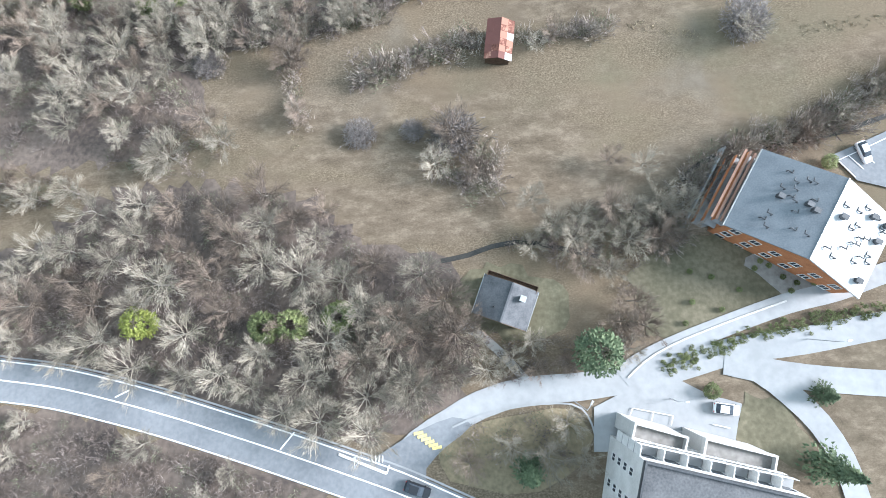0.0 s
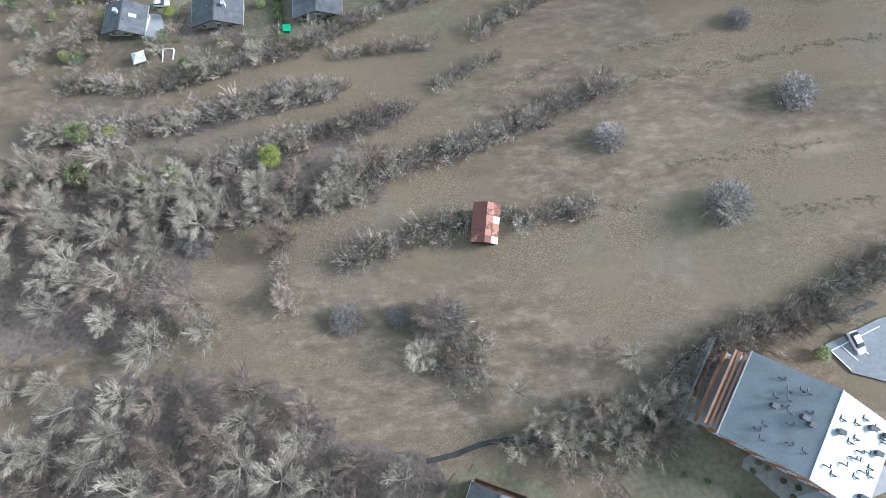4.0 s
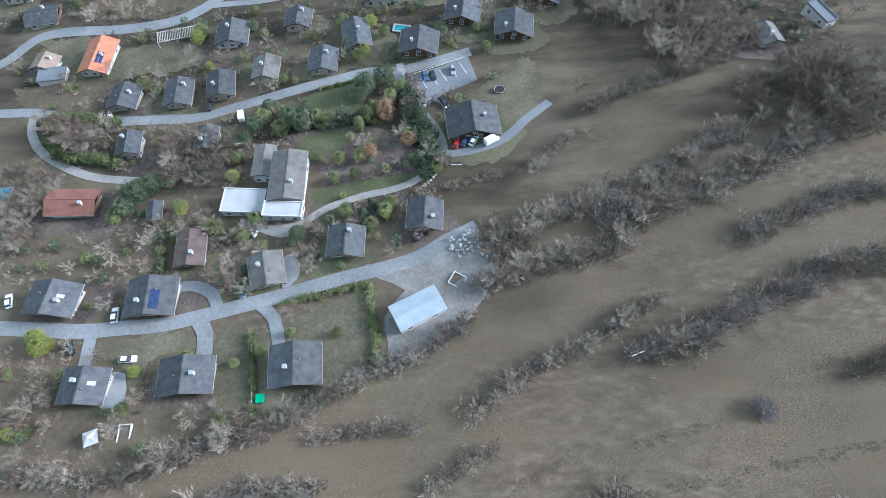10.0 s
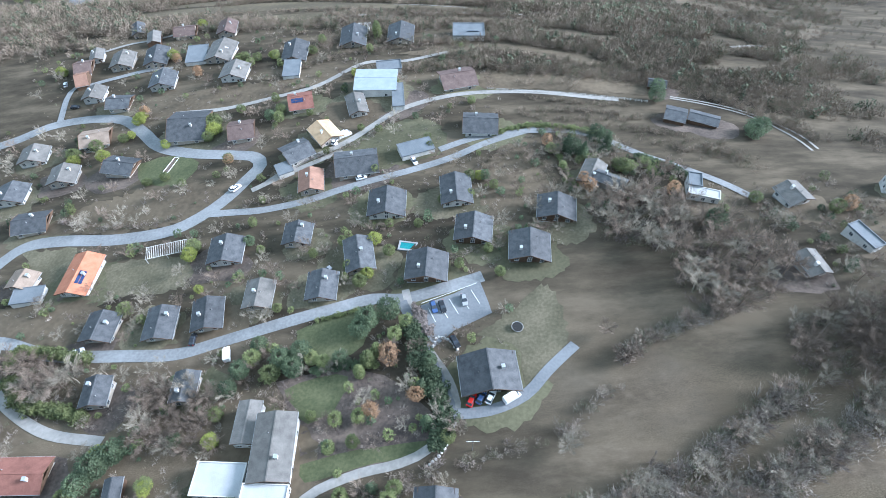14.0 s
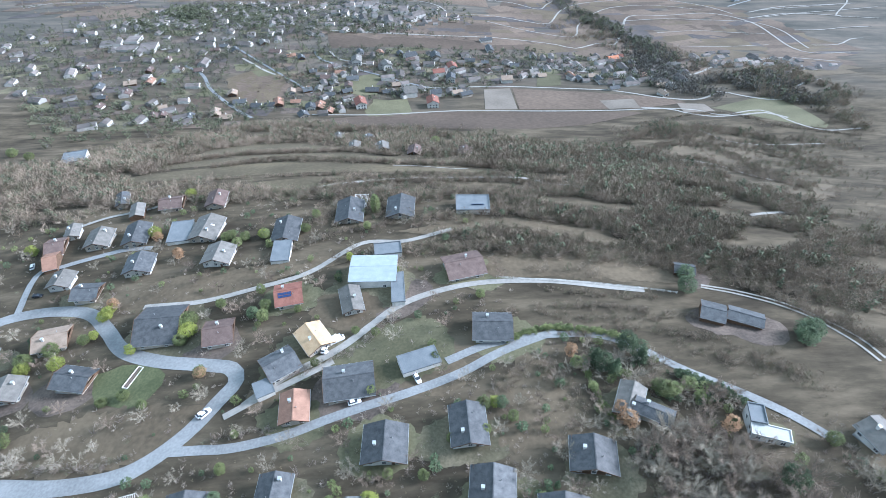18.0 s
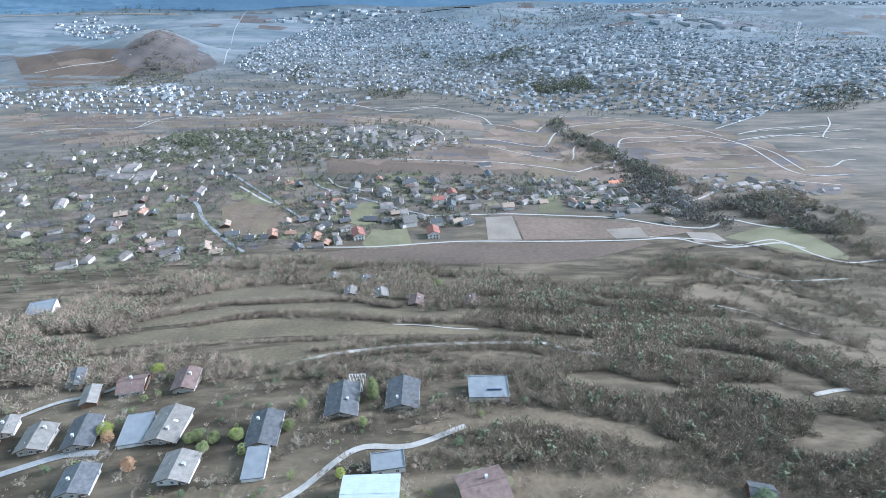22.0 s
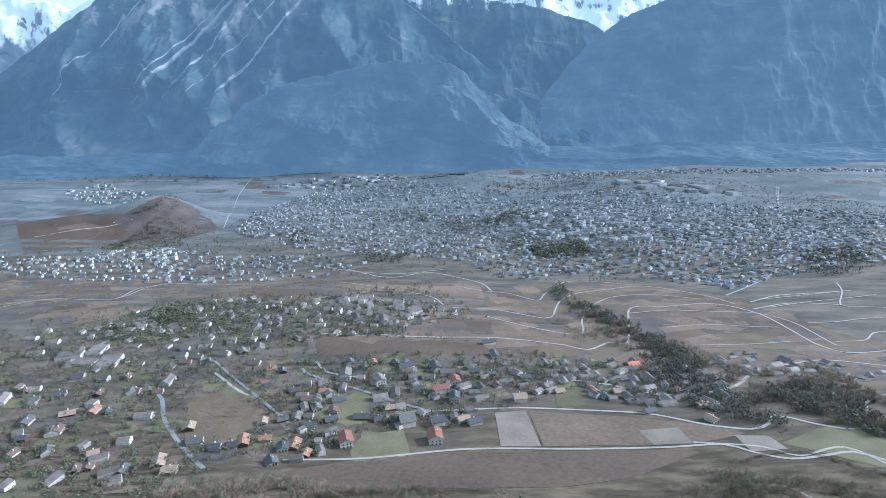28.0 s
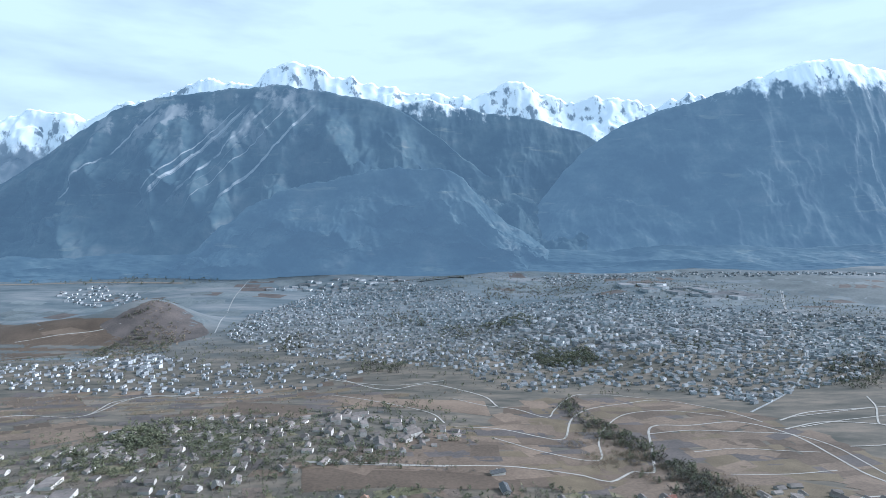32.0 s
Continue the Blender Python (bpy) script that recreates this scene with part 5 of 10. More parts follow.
    if balcony and windows:
        b = part("balcony", box(-bw, bw, bl, bl + 1.2, 2.25, 2.4), DARK_WOOD, t)
        part("railing", join(box(-bw, bw, bl + 1.14, bl + 1.2, 2.4, 3.3), box(-bw, -bw + 0.06, bl, bl + 1.2, 2.4, 3.3), box(bw - 0.06, bw, bl, bl + 1.2, 2.4, 3.3)), DARK_WOOD, b)
        b = part("plinth", box(-bw - 0.08, bw + 0.08, -bl - 0.08, bl + 0.08, -4, 0.15), CONCRETE, t)
    a = math.degrees(math.atan(rise))
    if solar:
        for i in range(3):
            for j in range(2):
                p = part("solar_panel", shared("solar_panel", lambda: box(-0.48, 0.48, -0.82, 0.82, 0, 0.06), SOLAR), None, t)
                ux = 1.3 + j * 1.05
                p.matrix_basis = pose(ux, (i - 1) * 1.72 - l * 0.12, ridge - ux * rise + 0.06, 0, a, 0)
    if skylight:
        ux = w * 0.22
        s = part("skylight", shared("skylight", lambda: box(-0.9, 0.9, -0.5, 0.5, 0, 0.1), WHITE_ROOF), None, t)
        s.matrix_basis = pose(ux, l * 0.05, ridge - ux * rise + 0.03, 0, a, 0)
    return t


def chalet(x, y, yaw, w, l, eave, roof="slate", wall="beige", solar=0, skylight=0):
    extra = " and solar panels" if solar else ""
    return gable_house("chalet", x, y, yaw, w, l, eave, roof, wall, "%s chalet with a %s roof%s" % (WALLS[wall][1], ROOFS[roof][1], extra), "house", solar=solar, skylight=skylight)


def garden_shed(x, y, yaw, w, l, eave, roof="slate"):
    return gable_house("garden_shed", x, y, yaw, w, l, eave, roof, "wood", "small timber garden shed with a %s roof" % ROOFS[roof][1], "shed", over=0.3, windows=False, chimney=False)


def long_barn(x, y, yaw, w, l, eave):
    return gable_house("long_barn", x, y, yaw, w, l, eave, "slate", "wood", "long low grey-roofed barn beside a field track", "barn", 18, 0.4, False, False)


def annex(x, y, yaw, w, l, eave):
    return gable_house("villa_wing", x, y, yaw, w, l, eave, "weathered", "white", "grey-roofed side wing of the large villa", "house", 15, 0.4, True, False, balcony=False)


def villa(x, y, yaw, w, l, eave):
    t = gable_house("villa", x, y, yaw, w, l + 6, eave, "weathered", "white", "large white villa with a long grey roof", "house", 16, 0.6, balcony=False)
    return t


def cabin(x, y, yaw, w, l, eave):
    return gable_house("cabin", x, y, yaw, w, l + 1, eave, "slate", "wood", "small dark timber cabin with slate roof in a clearing", "cabin", 22, 0.4)


def flat_box(name, x, y, yaw, w, l, eave, roof, wall, label, category, parapet=0.35, windows=True, solar=0):
    z = float(ground_z(x, y))
    BUILT.append((x, y, 0.55 * max(w, min(l, 20))))
    t = thing(name, x, y, z, yaw, label, category)
    a, b = w / 2, min(l, 20) / 2
    part("wall", box(-a + 0.2, a - 0.2, -b + 0.2, b - 0.2, -4, eave - 0.25), WALLS[wall][0], t)
    part("roof", box(-a, a, -b, b, eave - 0.25, eave), ROOFS[roof][0], t)
    part("parapet", join(box(-a, a, -b, -b + 0.25, eave, eave + parapet), box(-a, a, b - 0.25, b, eave, eave + parapet), box(-a, -a + 0.25, -b + 0.25, b - 0.25, eave, eave + parapet), box(a - 0.25, a, -b + 0.25, b - 0.25, eave, eave + parapet)), PLASTER if roof == "white" else GREY_METAL, t)
    if windows:
        n = max(1, int(w / 3.4))
        for k in range(n):
            u = (k + 0.5) / n * (2 * a - 0.8) - a + 0.4
            window(t, pose(u, -b + 0.2, eave * 0.5, 0, 0, 0))
        for k in (-0.25, 0.25):
            window(t, pose(-a + 0.2, k * 2 * b, eave * 0.5, 0, 0, -90))
            window(t, pose(a - 0.2, k * 2 * b, eave * 0.5, 0, 0, 90))
    if solar:
        for i in range(5):
            p = part("solar_panel", shared("solar_panel", lambda: box(-0.48, 0.48, -0.82, 0.82, 0, 0.06), SOLAR), None, t)
            p.matrix_basis = pose(a * 0.3, (i - 2) * 1.1 + b * 0.3, eave + 0.25, 0, -18, 0)
    return t


def garage(x, y, yaw, w, l, eave):
    t = flat_box("garage", x, y, yaw, w, l, eave, "grey", "white", "white garage with a flat light grey roof", "garage", 0.12, False)
    part("garage_door", box(-1.3, 1.3, -l / 2 + 0.12, -l / 2 + 0.22, 0, 2.1), FRAME, t)
    return t


def terrace(x, y, yaw, w, l, eave):
    return flat_box("terrace_roof", x, y, yaw, w, l, eave, "white", "white", "white flat-roofed terrace building beside a house", "terrace", 0.25)


def flat_house(x, y, yaw, w, l, eave, solar=0):
    return flat_box("flat_house", x, y, yaw, w, l, eave, "grey", "white", "modern flat-roofed house with pale walls" + (" and solar panels" if solar else ""), "house", solar=solar)


def hall(x, y, yaw, w, l, eave):
    return gable_house("metal_hall", x, y, yaw, w, l, eave, "blue", "white", "new house with a pale blue metal roof and white walls", "house", 8, 0.35, True, False, balcony=False)


def pergola(x, y, yaw, w, l, eave):
    z = float(ground_z(x, y))
    t = thing("pergola", x, y, z, yaw, "white garden pergola with open slats", "pergola")
    a, b = w / 2, min(l, 14) / 2
    for sx in (-1, 1):
        for sy in (-1, 0, 1):
            part("post", shared("post", lambda: box(-0.08, 0.08, -0.08, 0.08, -1, 2.4), PLASTER), None, t, at=pose(sx * (a - 0.1), sy * (b - 0.1), 0))
        part("beam", box(sx * a - 0.08, sx * a + 0.08, -b, b, 2.4, 2.56), PLASTER, t)
    n = int(b * 2 / 0.6)
    for k in range(n):
        part("slat", shared("slat|%.1f" % a, lambda: box(-a, a, -0.06, 0.06, 2.56, 2.66), PLASTER), None, t, at=pose(0, -b + (k + 0.5) * 2 * b / n, 0))
    return t


def barn(x, y, yaw, w, l, eave):
    """Old barn: rusty metal sheets laid one by one on the roof."""
    z = float(ground_z(x, y))
    t = thing("barn", x, y, z, yaw, "old barn with patched rusty red metal roof", "barn")
    part("wall", box(-w / 2 + 0.3, w / 2 - 0.3, -l / 2 + 0.3, l / 2 - 0.3, -2, eave), DARK_WOOD, t)
    rise = 0.42
    rng = random.Random(5)
    tones = [RUST, RUST, solid("dull_red_sheet", (0.13, 0.055, 0.045), 0.7), solid("orange_rust_sheet", (0.27, 0.14, 0.10), 0.8), solid("pale_zinc_sheet", (0.48, 0.45, 0.45), 0.5)]
    ridge = eave + w / 2 * rise
    for s in (1, -1):
        for j in range(6):
            for i in range(2):
                a0, a1 = i * w / 4, (i + 1) * w / 4 + 0.08
                y0, y1 = -l / 2 + j * l / 6, -l / 2 + (j + 1) * l / 6 + 0.06
                lift = rng.uniform(0, 0.07)
                q = [(s * a0, y0, ridge - a0 * rise + lift), (s * a0, y1, ridge - a0 * rise + lift), (s * a1, y1, ridge - a1 * rise + lift), (s * a1, y0, ridge - a1 * rise + lift)]
                if s > 0:
                    q = q[::-1]
                part("roof_sheet", slab(q, 0.04), rng.choice(tones) if s > 0 else tones[rng.choice((0, 2, 2, 2))], t)
    part("gable_boards", (np.array([(-w / 2 + 0.3, -l / 2 + 0.3, eave), (w / 2 - 0.3, -l / 2 + 0.3, eave), (0, -l / 2 + 0.3, ridge - 0.12), (0, -l / 2 + 0.45, ridge - 0.12)]), np.array([(0, 1, 2), (1, 3, 2), (0, 2, 3), (0, 3, 1)])), DARK_WOOD, t)
    part("door", box(-0.9, 0.9, -l / 2 + 0.22, -l / 2 + 0.28, -0.2, 2.1), DARK_WOOD, t)
    return t


barn(12.1, 51.1, -6, 5.2, 8.1, 3.2)
cabin(11.6, 0.6, -19, 9.6, 5.9, 3.0)
chalet(2.2, 154.2, -3, 9.5, 9.6, 4.2)
chalet(-18.7, 147.1, -1, 9.6, 9.4, 4.2)
chalet(-39.0, 139.5, 14, 8.9, 10.0, 4.2, roof='weathered', wall='white')
chalet(-68.1, 133.0, 3, 12.5, 10.8, 4.2, solar=1)
chalet(-94.9, 133.7, -5, 13.0, 9.6, 4.2, skylight=1)
chalet(-61.7, 147.9, 5, 8.0, 11.1, 4.2, roof='brown')
chalet(-76.8, 109.7, -1, 10.5, 8.7, 4.2, skylight=1)
chalet(-52.9, 111.3, 4, 12.5, 9.0, 4.2)
chalet(-27.4, 113.0, 5, 11.8, 10.2, 4.2)
hall(0.6, 126.8, -63, 7.0, 15.5, 3.6)
villa(-37.4, 171.0, 1, 10.4, 20.0, 5)
annex(-46.0, 178.2, -1, 6.3, 12.4, 4)
terrace(-50.0, 164.3, -3, 12.2, 8.0, 3)
terrace(-37.7, 160.0, -3, 11.1, 4.9, 3.2)
chalet(16.5, 187.4, 5, 15.2, 11.5, 4.2, wall='wood')
chalet(-102.6, 166.8, -90, 8.9, 14.7, 4.2, roof='red')
garden_shed(-76.1, 162.5, 8, 4.5, 6.7, 2.4)
chalet(-92.2, 189.9, 6, 7.7, 9.1, 3.5)
chalet(-66.4, 189.6, 2, 7.1, 9.4, 3.5)
chalet(-101.0, 211.8, -2, 9.8, 10.6, 4.2)
chalet(-81.5, 211.5, 4, 9.2, 11.8, 4.2)
chalet(-67.2, 213.7, 9, 9.3, 11.5, 4.2)
chalet(-52.2, 219.6, 0, 8.8, 10.6, 4.2, roof='weathered')
chalet(-67.7, 239.4, 3, 11.3, 11.5, 4.2, wall='white')
chalet(-32.5, 221.1, -0, 9.4, 10.8, 4.2)
chalet(-21.8, 232.8, 10, 9.2, 13.8, 4.2)
chalet(0.1, 225.6, -4, 12.7, 11.2, 4.2, wall='wood')
chalet(32.4, 230.8, -6, 12.6, 11.6, 4.2, wall='wood')
chalet(15.4, 240.2, -7, 11.9, 11.3, 4.2, wall='wood')
chalet(43.3, 247.1, -9, 12.5, 10.6, 4.2, wall='wood')
chalet(10.3, 259.5, 2, 10.7, 13.9, 4.2, wall='white')
chalet(-13.9, 255.4, -1, 12.8, 12.6, 4.2, wall='white')
chalet(-26.8, 279.2, -82, 13.1, 16.4, 4.2)
garage(-4.3, 287.0, -71, 7.6, 13.5, 2.6)
chalet(21.4, 299.5, -94, 12.4, 14.2, 4.2, wall='white')
chalet(-41.4, 299.4, 35, 10.1, 12.7, 4.2, roof='tan')
chalet(-43.1, 270.7, 7, 9.2, 11.6, 4.2, roof='copper')
chalet(-51.5, 289.0, -55, 11.1, 11.5, 4.2, wall='white')
garage(-55.0, 280.2, -63, 6.5, 6.1, 2.6)
chalet(-30.1, 317.8, 14, 8.0, 15.2, 4.2, wall='white', roof='weathered')
hall(-22.7, 334.7, -91, 15.4, 18.9, 4.5)
garage(-12.7, 324.3, 4, 5.3, 16.2, 3)
chalet(13.4, 335.2, -76, 13.9, 16.0, 4.2, roof='brown')
chalet(-55.3, 323.8, -78, 11.8, 10.7, 4.2, roof='red', solar=1)
chalet(-77.8, 306.6, -80, 11.9, 10.7, 4.2, roof='brown')
chalet(-102.5, 313.6, -86, 19.0, 16.4, 4.2)
chalet(-125.5, 291.6, -100, 9.9, 13.3, 4.2)
chalet(-144.8, 312.4, -76, 11.5, 12.5, 4.2, roof='tan2')
chalet(-171.0, 305.7, 8, 11.6, 10.8, 4.2, roof='weathered', wall='white')
chalet(-149.9, 289.6, 7, 11.2, 11.0, 4.2, roof='weathered')
chalet(-168.6, 281.5, 5, 11.7, 11.1, 4.2, wall='white')
chalet(-150.5, 263.3, -80, 10.6, 12.7, 4.2)
chalet(-117.5, 234.2, -2, 10.4, 17.1, 4.2, roof='orange', wall='white', solar=1)
chalet(-138.7, 234.2, -6, 9.1, 7.8, 4.2, roof='tan2')
garage(-133.9, 228.5, -82, 6.5, 10.0, 2.6)
chalet(-43.8, 243.9, -1, 9.4, 9.6, 4.2)
pergola(-90.3, 243.7, -75, 5.2, 13.8, 2.4)
chalet(-174.4, 385.3, 15, 6.9, 10.5, 4.2, roof='weathered', wall='white')
chalet(-176.2, 373.5, -76, 12.7, 8.6, 4.2, roof='brown')
garden_shed(-172.2, 362.7, -70, 12.8, 6.0, 2.6, roof='copper')
chalet(-156.4, 376.0, 7, 11.2, 13.6, 4.2, roof='weathered')
chalet(-138.7, 376.8, 9, 11.2, 16.1, 4.2)
chalet(-127.1, 352.6, 6, 11.8, 12.8, 4.2, wall='white')
chalet(-104.8, 376.4, -3, 12.9, 17.5, 4.2, roof='weathered', skylight=1)
garage(-117.4, 376.9, 8, 10.2, 15.6, 2.8)
chalet(-92.0, 353.7, -2, 12.2, 12.7, 4.2, roof='weathered', wall='white')
chalet(-65.5, 369.5, 1, 11.8, 16.8, 4.2)
garage(-64.5, 354.2, 4, 8.0, 13.7, 2.6)
chalet(-159.6, 347.2, 3, 9.9, 10.4, 4.2, roof='weathered', wall='white')
chalet(-143.1, 337.4, -88, 9.9, 11.1, 4.2)
chalet(-37.9, 383.3, 1, 12.7, 17.7, 4.2)
pergola(-34.0, 396.0, -91, 10.2, 7.0, 3)
chalet(-13.8, 385.6, -2, 12.9, 16.5, 4.2)
flat_house(21.1, 387.9, -92, 12.3, 16.4, 4, solar=1)
flat_house(-17.9, 349.8, -83, 7.4, 11.6, 3.2)
chalet(-163.6, 415.7, 19, 7.1, 13.9, 3.5)
garden_shed(-149.0, 401.2, 15, 7.0, 11.7, 2.8, roof='weathered')
chalet(-133.2, 406.4, -80, 10.9, 11.4, 3.4, roof='brown')
chalet(-109.5, 406.3, 4, 10.3, 13.3, 3.4, roof='brown')
long_barn(101.3, 304.3, -113, 9.5, 8.7, 3)
long_barn(112.0, 301.6, -116, 7.3, 12.1, 2.6)
garden_shed(102.2, 331.7, -105, 6.3, 8.3, 2.6)
chalet(58.6, 264.6, -27, 7.7, 12.7, 4.2, roof='weathered')
chalet(64.0, 260.8, -121, 6.0, 11.5, 3.2)
flat_house(91.6, 257.4, -105, 6.3, 4.5, 4.5)
terrace(93.1, 251.8, -19, 10.3, 4.2, 3)
chalet(121.6, 248.7, 17, 9.5, 9.4, 4.2, roof='weathered', wall='white')
flat_house(131.4, 227.4, 21, 4.5, 10.2, 3.5)
flat_house(157.5, 253.4, -118, 7.6, 5.9, 4)
chalet(111.2, 216.8, 11, 7.0, 9.0, 4.2, roof='weathered')
chalet(-78.1, 594.3, 4, 9.0, 10.5, 2.8, roof='weathered', wall='wood')
chalet(-50.8, 576.3, -3, 10.0, 12.0, 2.8, roof='slate', wall='wood')
chalet(-34.2, 528.8, 8, 9.5, 11.0, 2.8, roof='weathered', wall='wood')
chalet(-9.9, 506.1, -6, 9.5, 11.5, 2.8, roof='brown', wall='wood')
chalet(25.2, 504.7, -10, 9.5, 11.5, 2.8, roof='brown', wall='wood')
chalet(-56.1, 537.6, 2, 8.5, 10.0, 2.8, roof='weathered', wall='wood')
flat_house(-263.3, 531.4, -73, 16.0, 16.0, 4)

# ---- trees and shrubs ----
def sway(rng, d, amount):
    d = np.array([d[0] + rng.uniform(-amount, amount), d[1] + rng.uniform(-amount, amount), d[2] + rng.uniform(-amount, amount) * 0.7])
    return d / np.linalg.norm(d)


def grow_bare(seed, limbs=8, branches=6, twigs=24, wide=0.42, fine=0.0038, stout=1.0):
    """Trunk and crown of a leafless tree of height 1: limbs, branches and sprays of fine twigs, all tapered."""
    rng = random.Random(seed)
    trunk = tube([(0, 0, -0.06), (rng.uniform(-0.02, 0.02), 0.01, 0.18), (rng.uniform(-0.03, 0.03), rng.uniform(-0.03, 0.03), 0.42), (rng.uniform(-0.05, 0.05), rng.uniform(-0.05, 0.05), 0.75)], (0.022, 0.017, 0.012, 0.004), 5)
    bits, vs, fs = [], [], []
    limbs += 2
    for i in range(limbs):
        a = 2 * math.pi * (i + rng.uniform(-0.3, 0.3)) / limbs
        z0 = rng.uniform(0.2, 0.6)
        d = sway(rng, (math.cos(a) * wide * 2.2, math.sin(a) * wide * 2.2, 0.35 + 0.9 * z0), 0.2)
        ln = rng.uniform(0.36, 0.5) * (1.15 - 0.5 * z0)
        p0 = np.array([0, 0, z0])
        p1 = p0 + d * ln * 0.5
        d2 = sway(rng, d + np.array([0, 0, 0.25]), 0.2)
        p2 = p1 + d2 * ln * 0.6
        bits.append(tube([p0, p1, p2], (0.0095 * stout, 0.0068 * stout, 0.003 * stout), 3))
        for j in range(branches):
            t = rng.uniform(0.2, 1.0)
            b0 = p0 + (p1 - p0) * min(1, 2 * t) + (p2 - p1) * max(0, 2 * t - 1)
            bd = sway(rng, d2, 0.75)
            b1 = b0 + bd * rng.uniform(0.10, 0.22)
            bits.append(tube([b0, b1], (0.0052 * stout, 0.002 * stout), 3))
            for k in range(twigs):
                c0 = b0 + (b1 - b0) * rng.uniform(0.1, 1.1) + np.array([rng.gauss(0, 0.032) for _ in range(3)])
                cd = sway(rng, bd + (c0 - np.array([0, 0, 0.45])) * 1.2, 0.75)
                c1 = c0 + cd * rng.uniform(0.06, 0.15)
                w = np.cross(cd, sway(rng, (0.3, 0.4, 0.5), 0.9))
                w = w / (np.linalg.norm(w) + 1e-6) * fine * rng.uniform(0.7, 1.3)
                n = len(vs)
                vs += [c0 - w, c0 + w, c1]
                fs.append((n, n + 1, n + 2))
    return trunk, join(*bits, (np.array(vs), np.array(fs)))


def grow_shrub(seed, stems=12, twigs=5, wide=0.7, thick=0.02):
    """A leafless bush of height 1, many stems from one root."""
    rng = random.Random(seed)
    bits = []
    for i in range(stems):
        a = rng.uniform(0, 2 * math.pi)
        d = sway(rng, (math.cos(a) * wide * rng.uniform(0.3, 1), math.sin(a) * wide * rng.uniform(0.3, 1), 0.8), 0.1)
        p0 = np.array([math.cos(a) * 0.1, math.sin(a) * 0.1, -0.05])
        p1 = p0 + d * rng.uniform(0.55, 1.05)
        s = np.cross(d, sway(rng, (0.3, 0.4, 0.5), 0.9))
        s = s / (np.linalg.norm(s) + 1e-6) * thick
        bits.append((np.array([p0 - s, p0 + s, p1]), np.array([(0, 1, 2)])))
        for k in range(twigs):
            c0 = p0 + (p1 - p0) * rng.uniform(0.3, 0.95)
            cd = sway(rng, d, 0.75)
            c1 = c0 + cd * rng.uniform(0.18, 0.4)
            s2 = s * 0.75
            bits.append((np.array([c0 - s2, c0 + s2, c1]), np.array([(0, 1, 2)])))
    return join(*bits)


def grow_thicket(seed, count=420, length=0.16, thick=0.006, stems=10):
    """A rounded leafless bush of height 1: stems inside, and a cloud of fine twigs."""
    rng = random.Random(seed)
    bits = [grow_shrub(seed + 1, stems, 2, 0.7, 0.012)]
    vs, fs = [], []
    for i in range(count):
        a, u = rng.uniform(0, 2 * math.pi), rng.random() ** 0.45
        e = math.asin(rng.uniform(0.0, 1.0))
        r = 0.5 * u * rng.uniform(0.85, 1.1)
        p = np.array([r * math.cos(e) * math.cos(a), r * math.cos(e) * math.sin(a), 0.07 + 1.6 * r * math.sin(e)])
        d = sway(rng, (p[0], p[1], 0.35 + p[2] * 0.3), 0.55)
        w = np.cross(d, sway(rng, (0.3, 0.4, 0.5), 0.9))
        w = w / (np.linalg.norm(w) + 1e-6) * thick * rng.uniform(0.7, 1.4)
        q = p + d * length * rng.uniform(0.5, 1.3)
        k = len(vs)
        vs += [p - w, p + w, q]
        fs.append((k, k + 1, k + 2))
    return join(*bits, (np.array(vs), np.array(fs)))


def grow_leafy(seed, clumps=420, shape="round", leaf=0.06):
    """A crown of many small leaf sprays of height 1: round, cone or column."""
    rng = random.Random(seed)
    vs, fs = [], []
    lumps = [(rng.uniform(0, 6.28), rng.uniform(0.25, 0.95), rng.uniform(0.75, 1.15)) for _ in range(14)]
    for i in range(clumps):
        a, h = rng.uniform(0, 2 * math.pi), rng.random()
        if shape == "cone":
            r = (1 - h) ** 0.9 * 0.30 * (0.75 + 0.35 * math.sin(h * 42)) * rng.uniform(0.55, 1.05)
            z = 0.08 + 0.92 * h
        elif shape == "column":
            r = 0.17 * math.sin(math.pi * min(1, 0.12 + 0.86 * h)) ** 0.6 * rng.uniform(0.7, 1.05)
            z = h
        else:
            z = 0.18 + 0.8 * h
            r = 0.44 * math.sqrt(max(0, 1 - ((z - 0.55) / 0.47) ** 2)) * rng.uniform(0.55, 1.05)
            near = min(lumps, key=lambda q: abs((q[0] - a + math.pi) % (2 * math.pi) - math.pi) + 2 * abs(q[1] - h))
            r *= near[2]
        p = np.array([r * math.cos(a), r * math.sin(a), z])
        u = sway(rng, (math.cos(a), math.sin(a), 0.2 if shape != "cone" else -0.35), 0.8)
        w = np.cross(u, sway(rng, (0, 0, 1), 0.8))
        w = w / (np.linalg.norm(w) + 1e-6)
        s = leaf * rng.uniform(0.6, 1.4)
        k = len(vs)
        vs += [p - w * s * 0.5, p + w * s * 0.5, p + u * s * 1.3, p - u * s * 0.4 + np.array([0, 0, s * 0.5])]
        fs += [(k, k + 1, k + 2), (k, k + 3, k + 1)]
    return np.array(vs), np.array(fs)




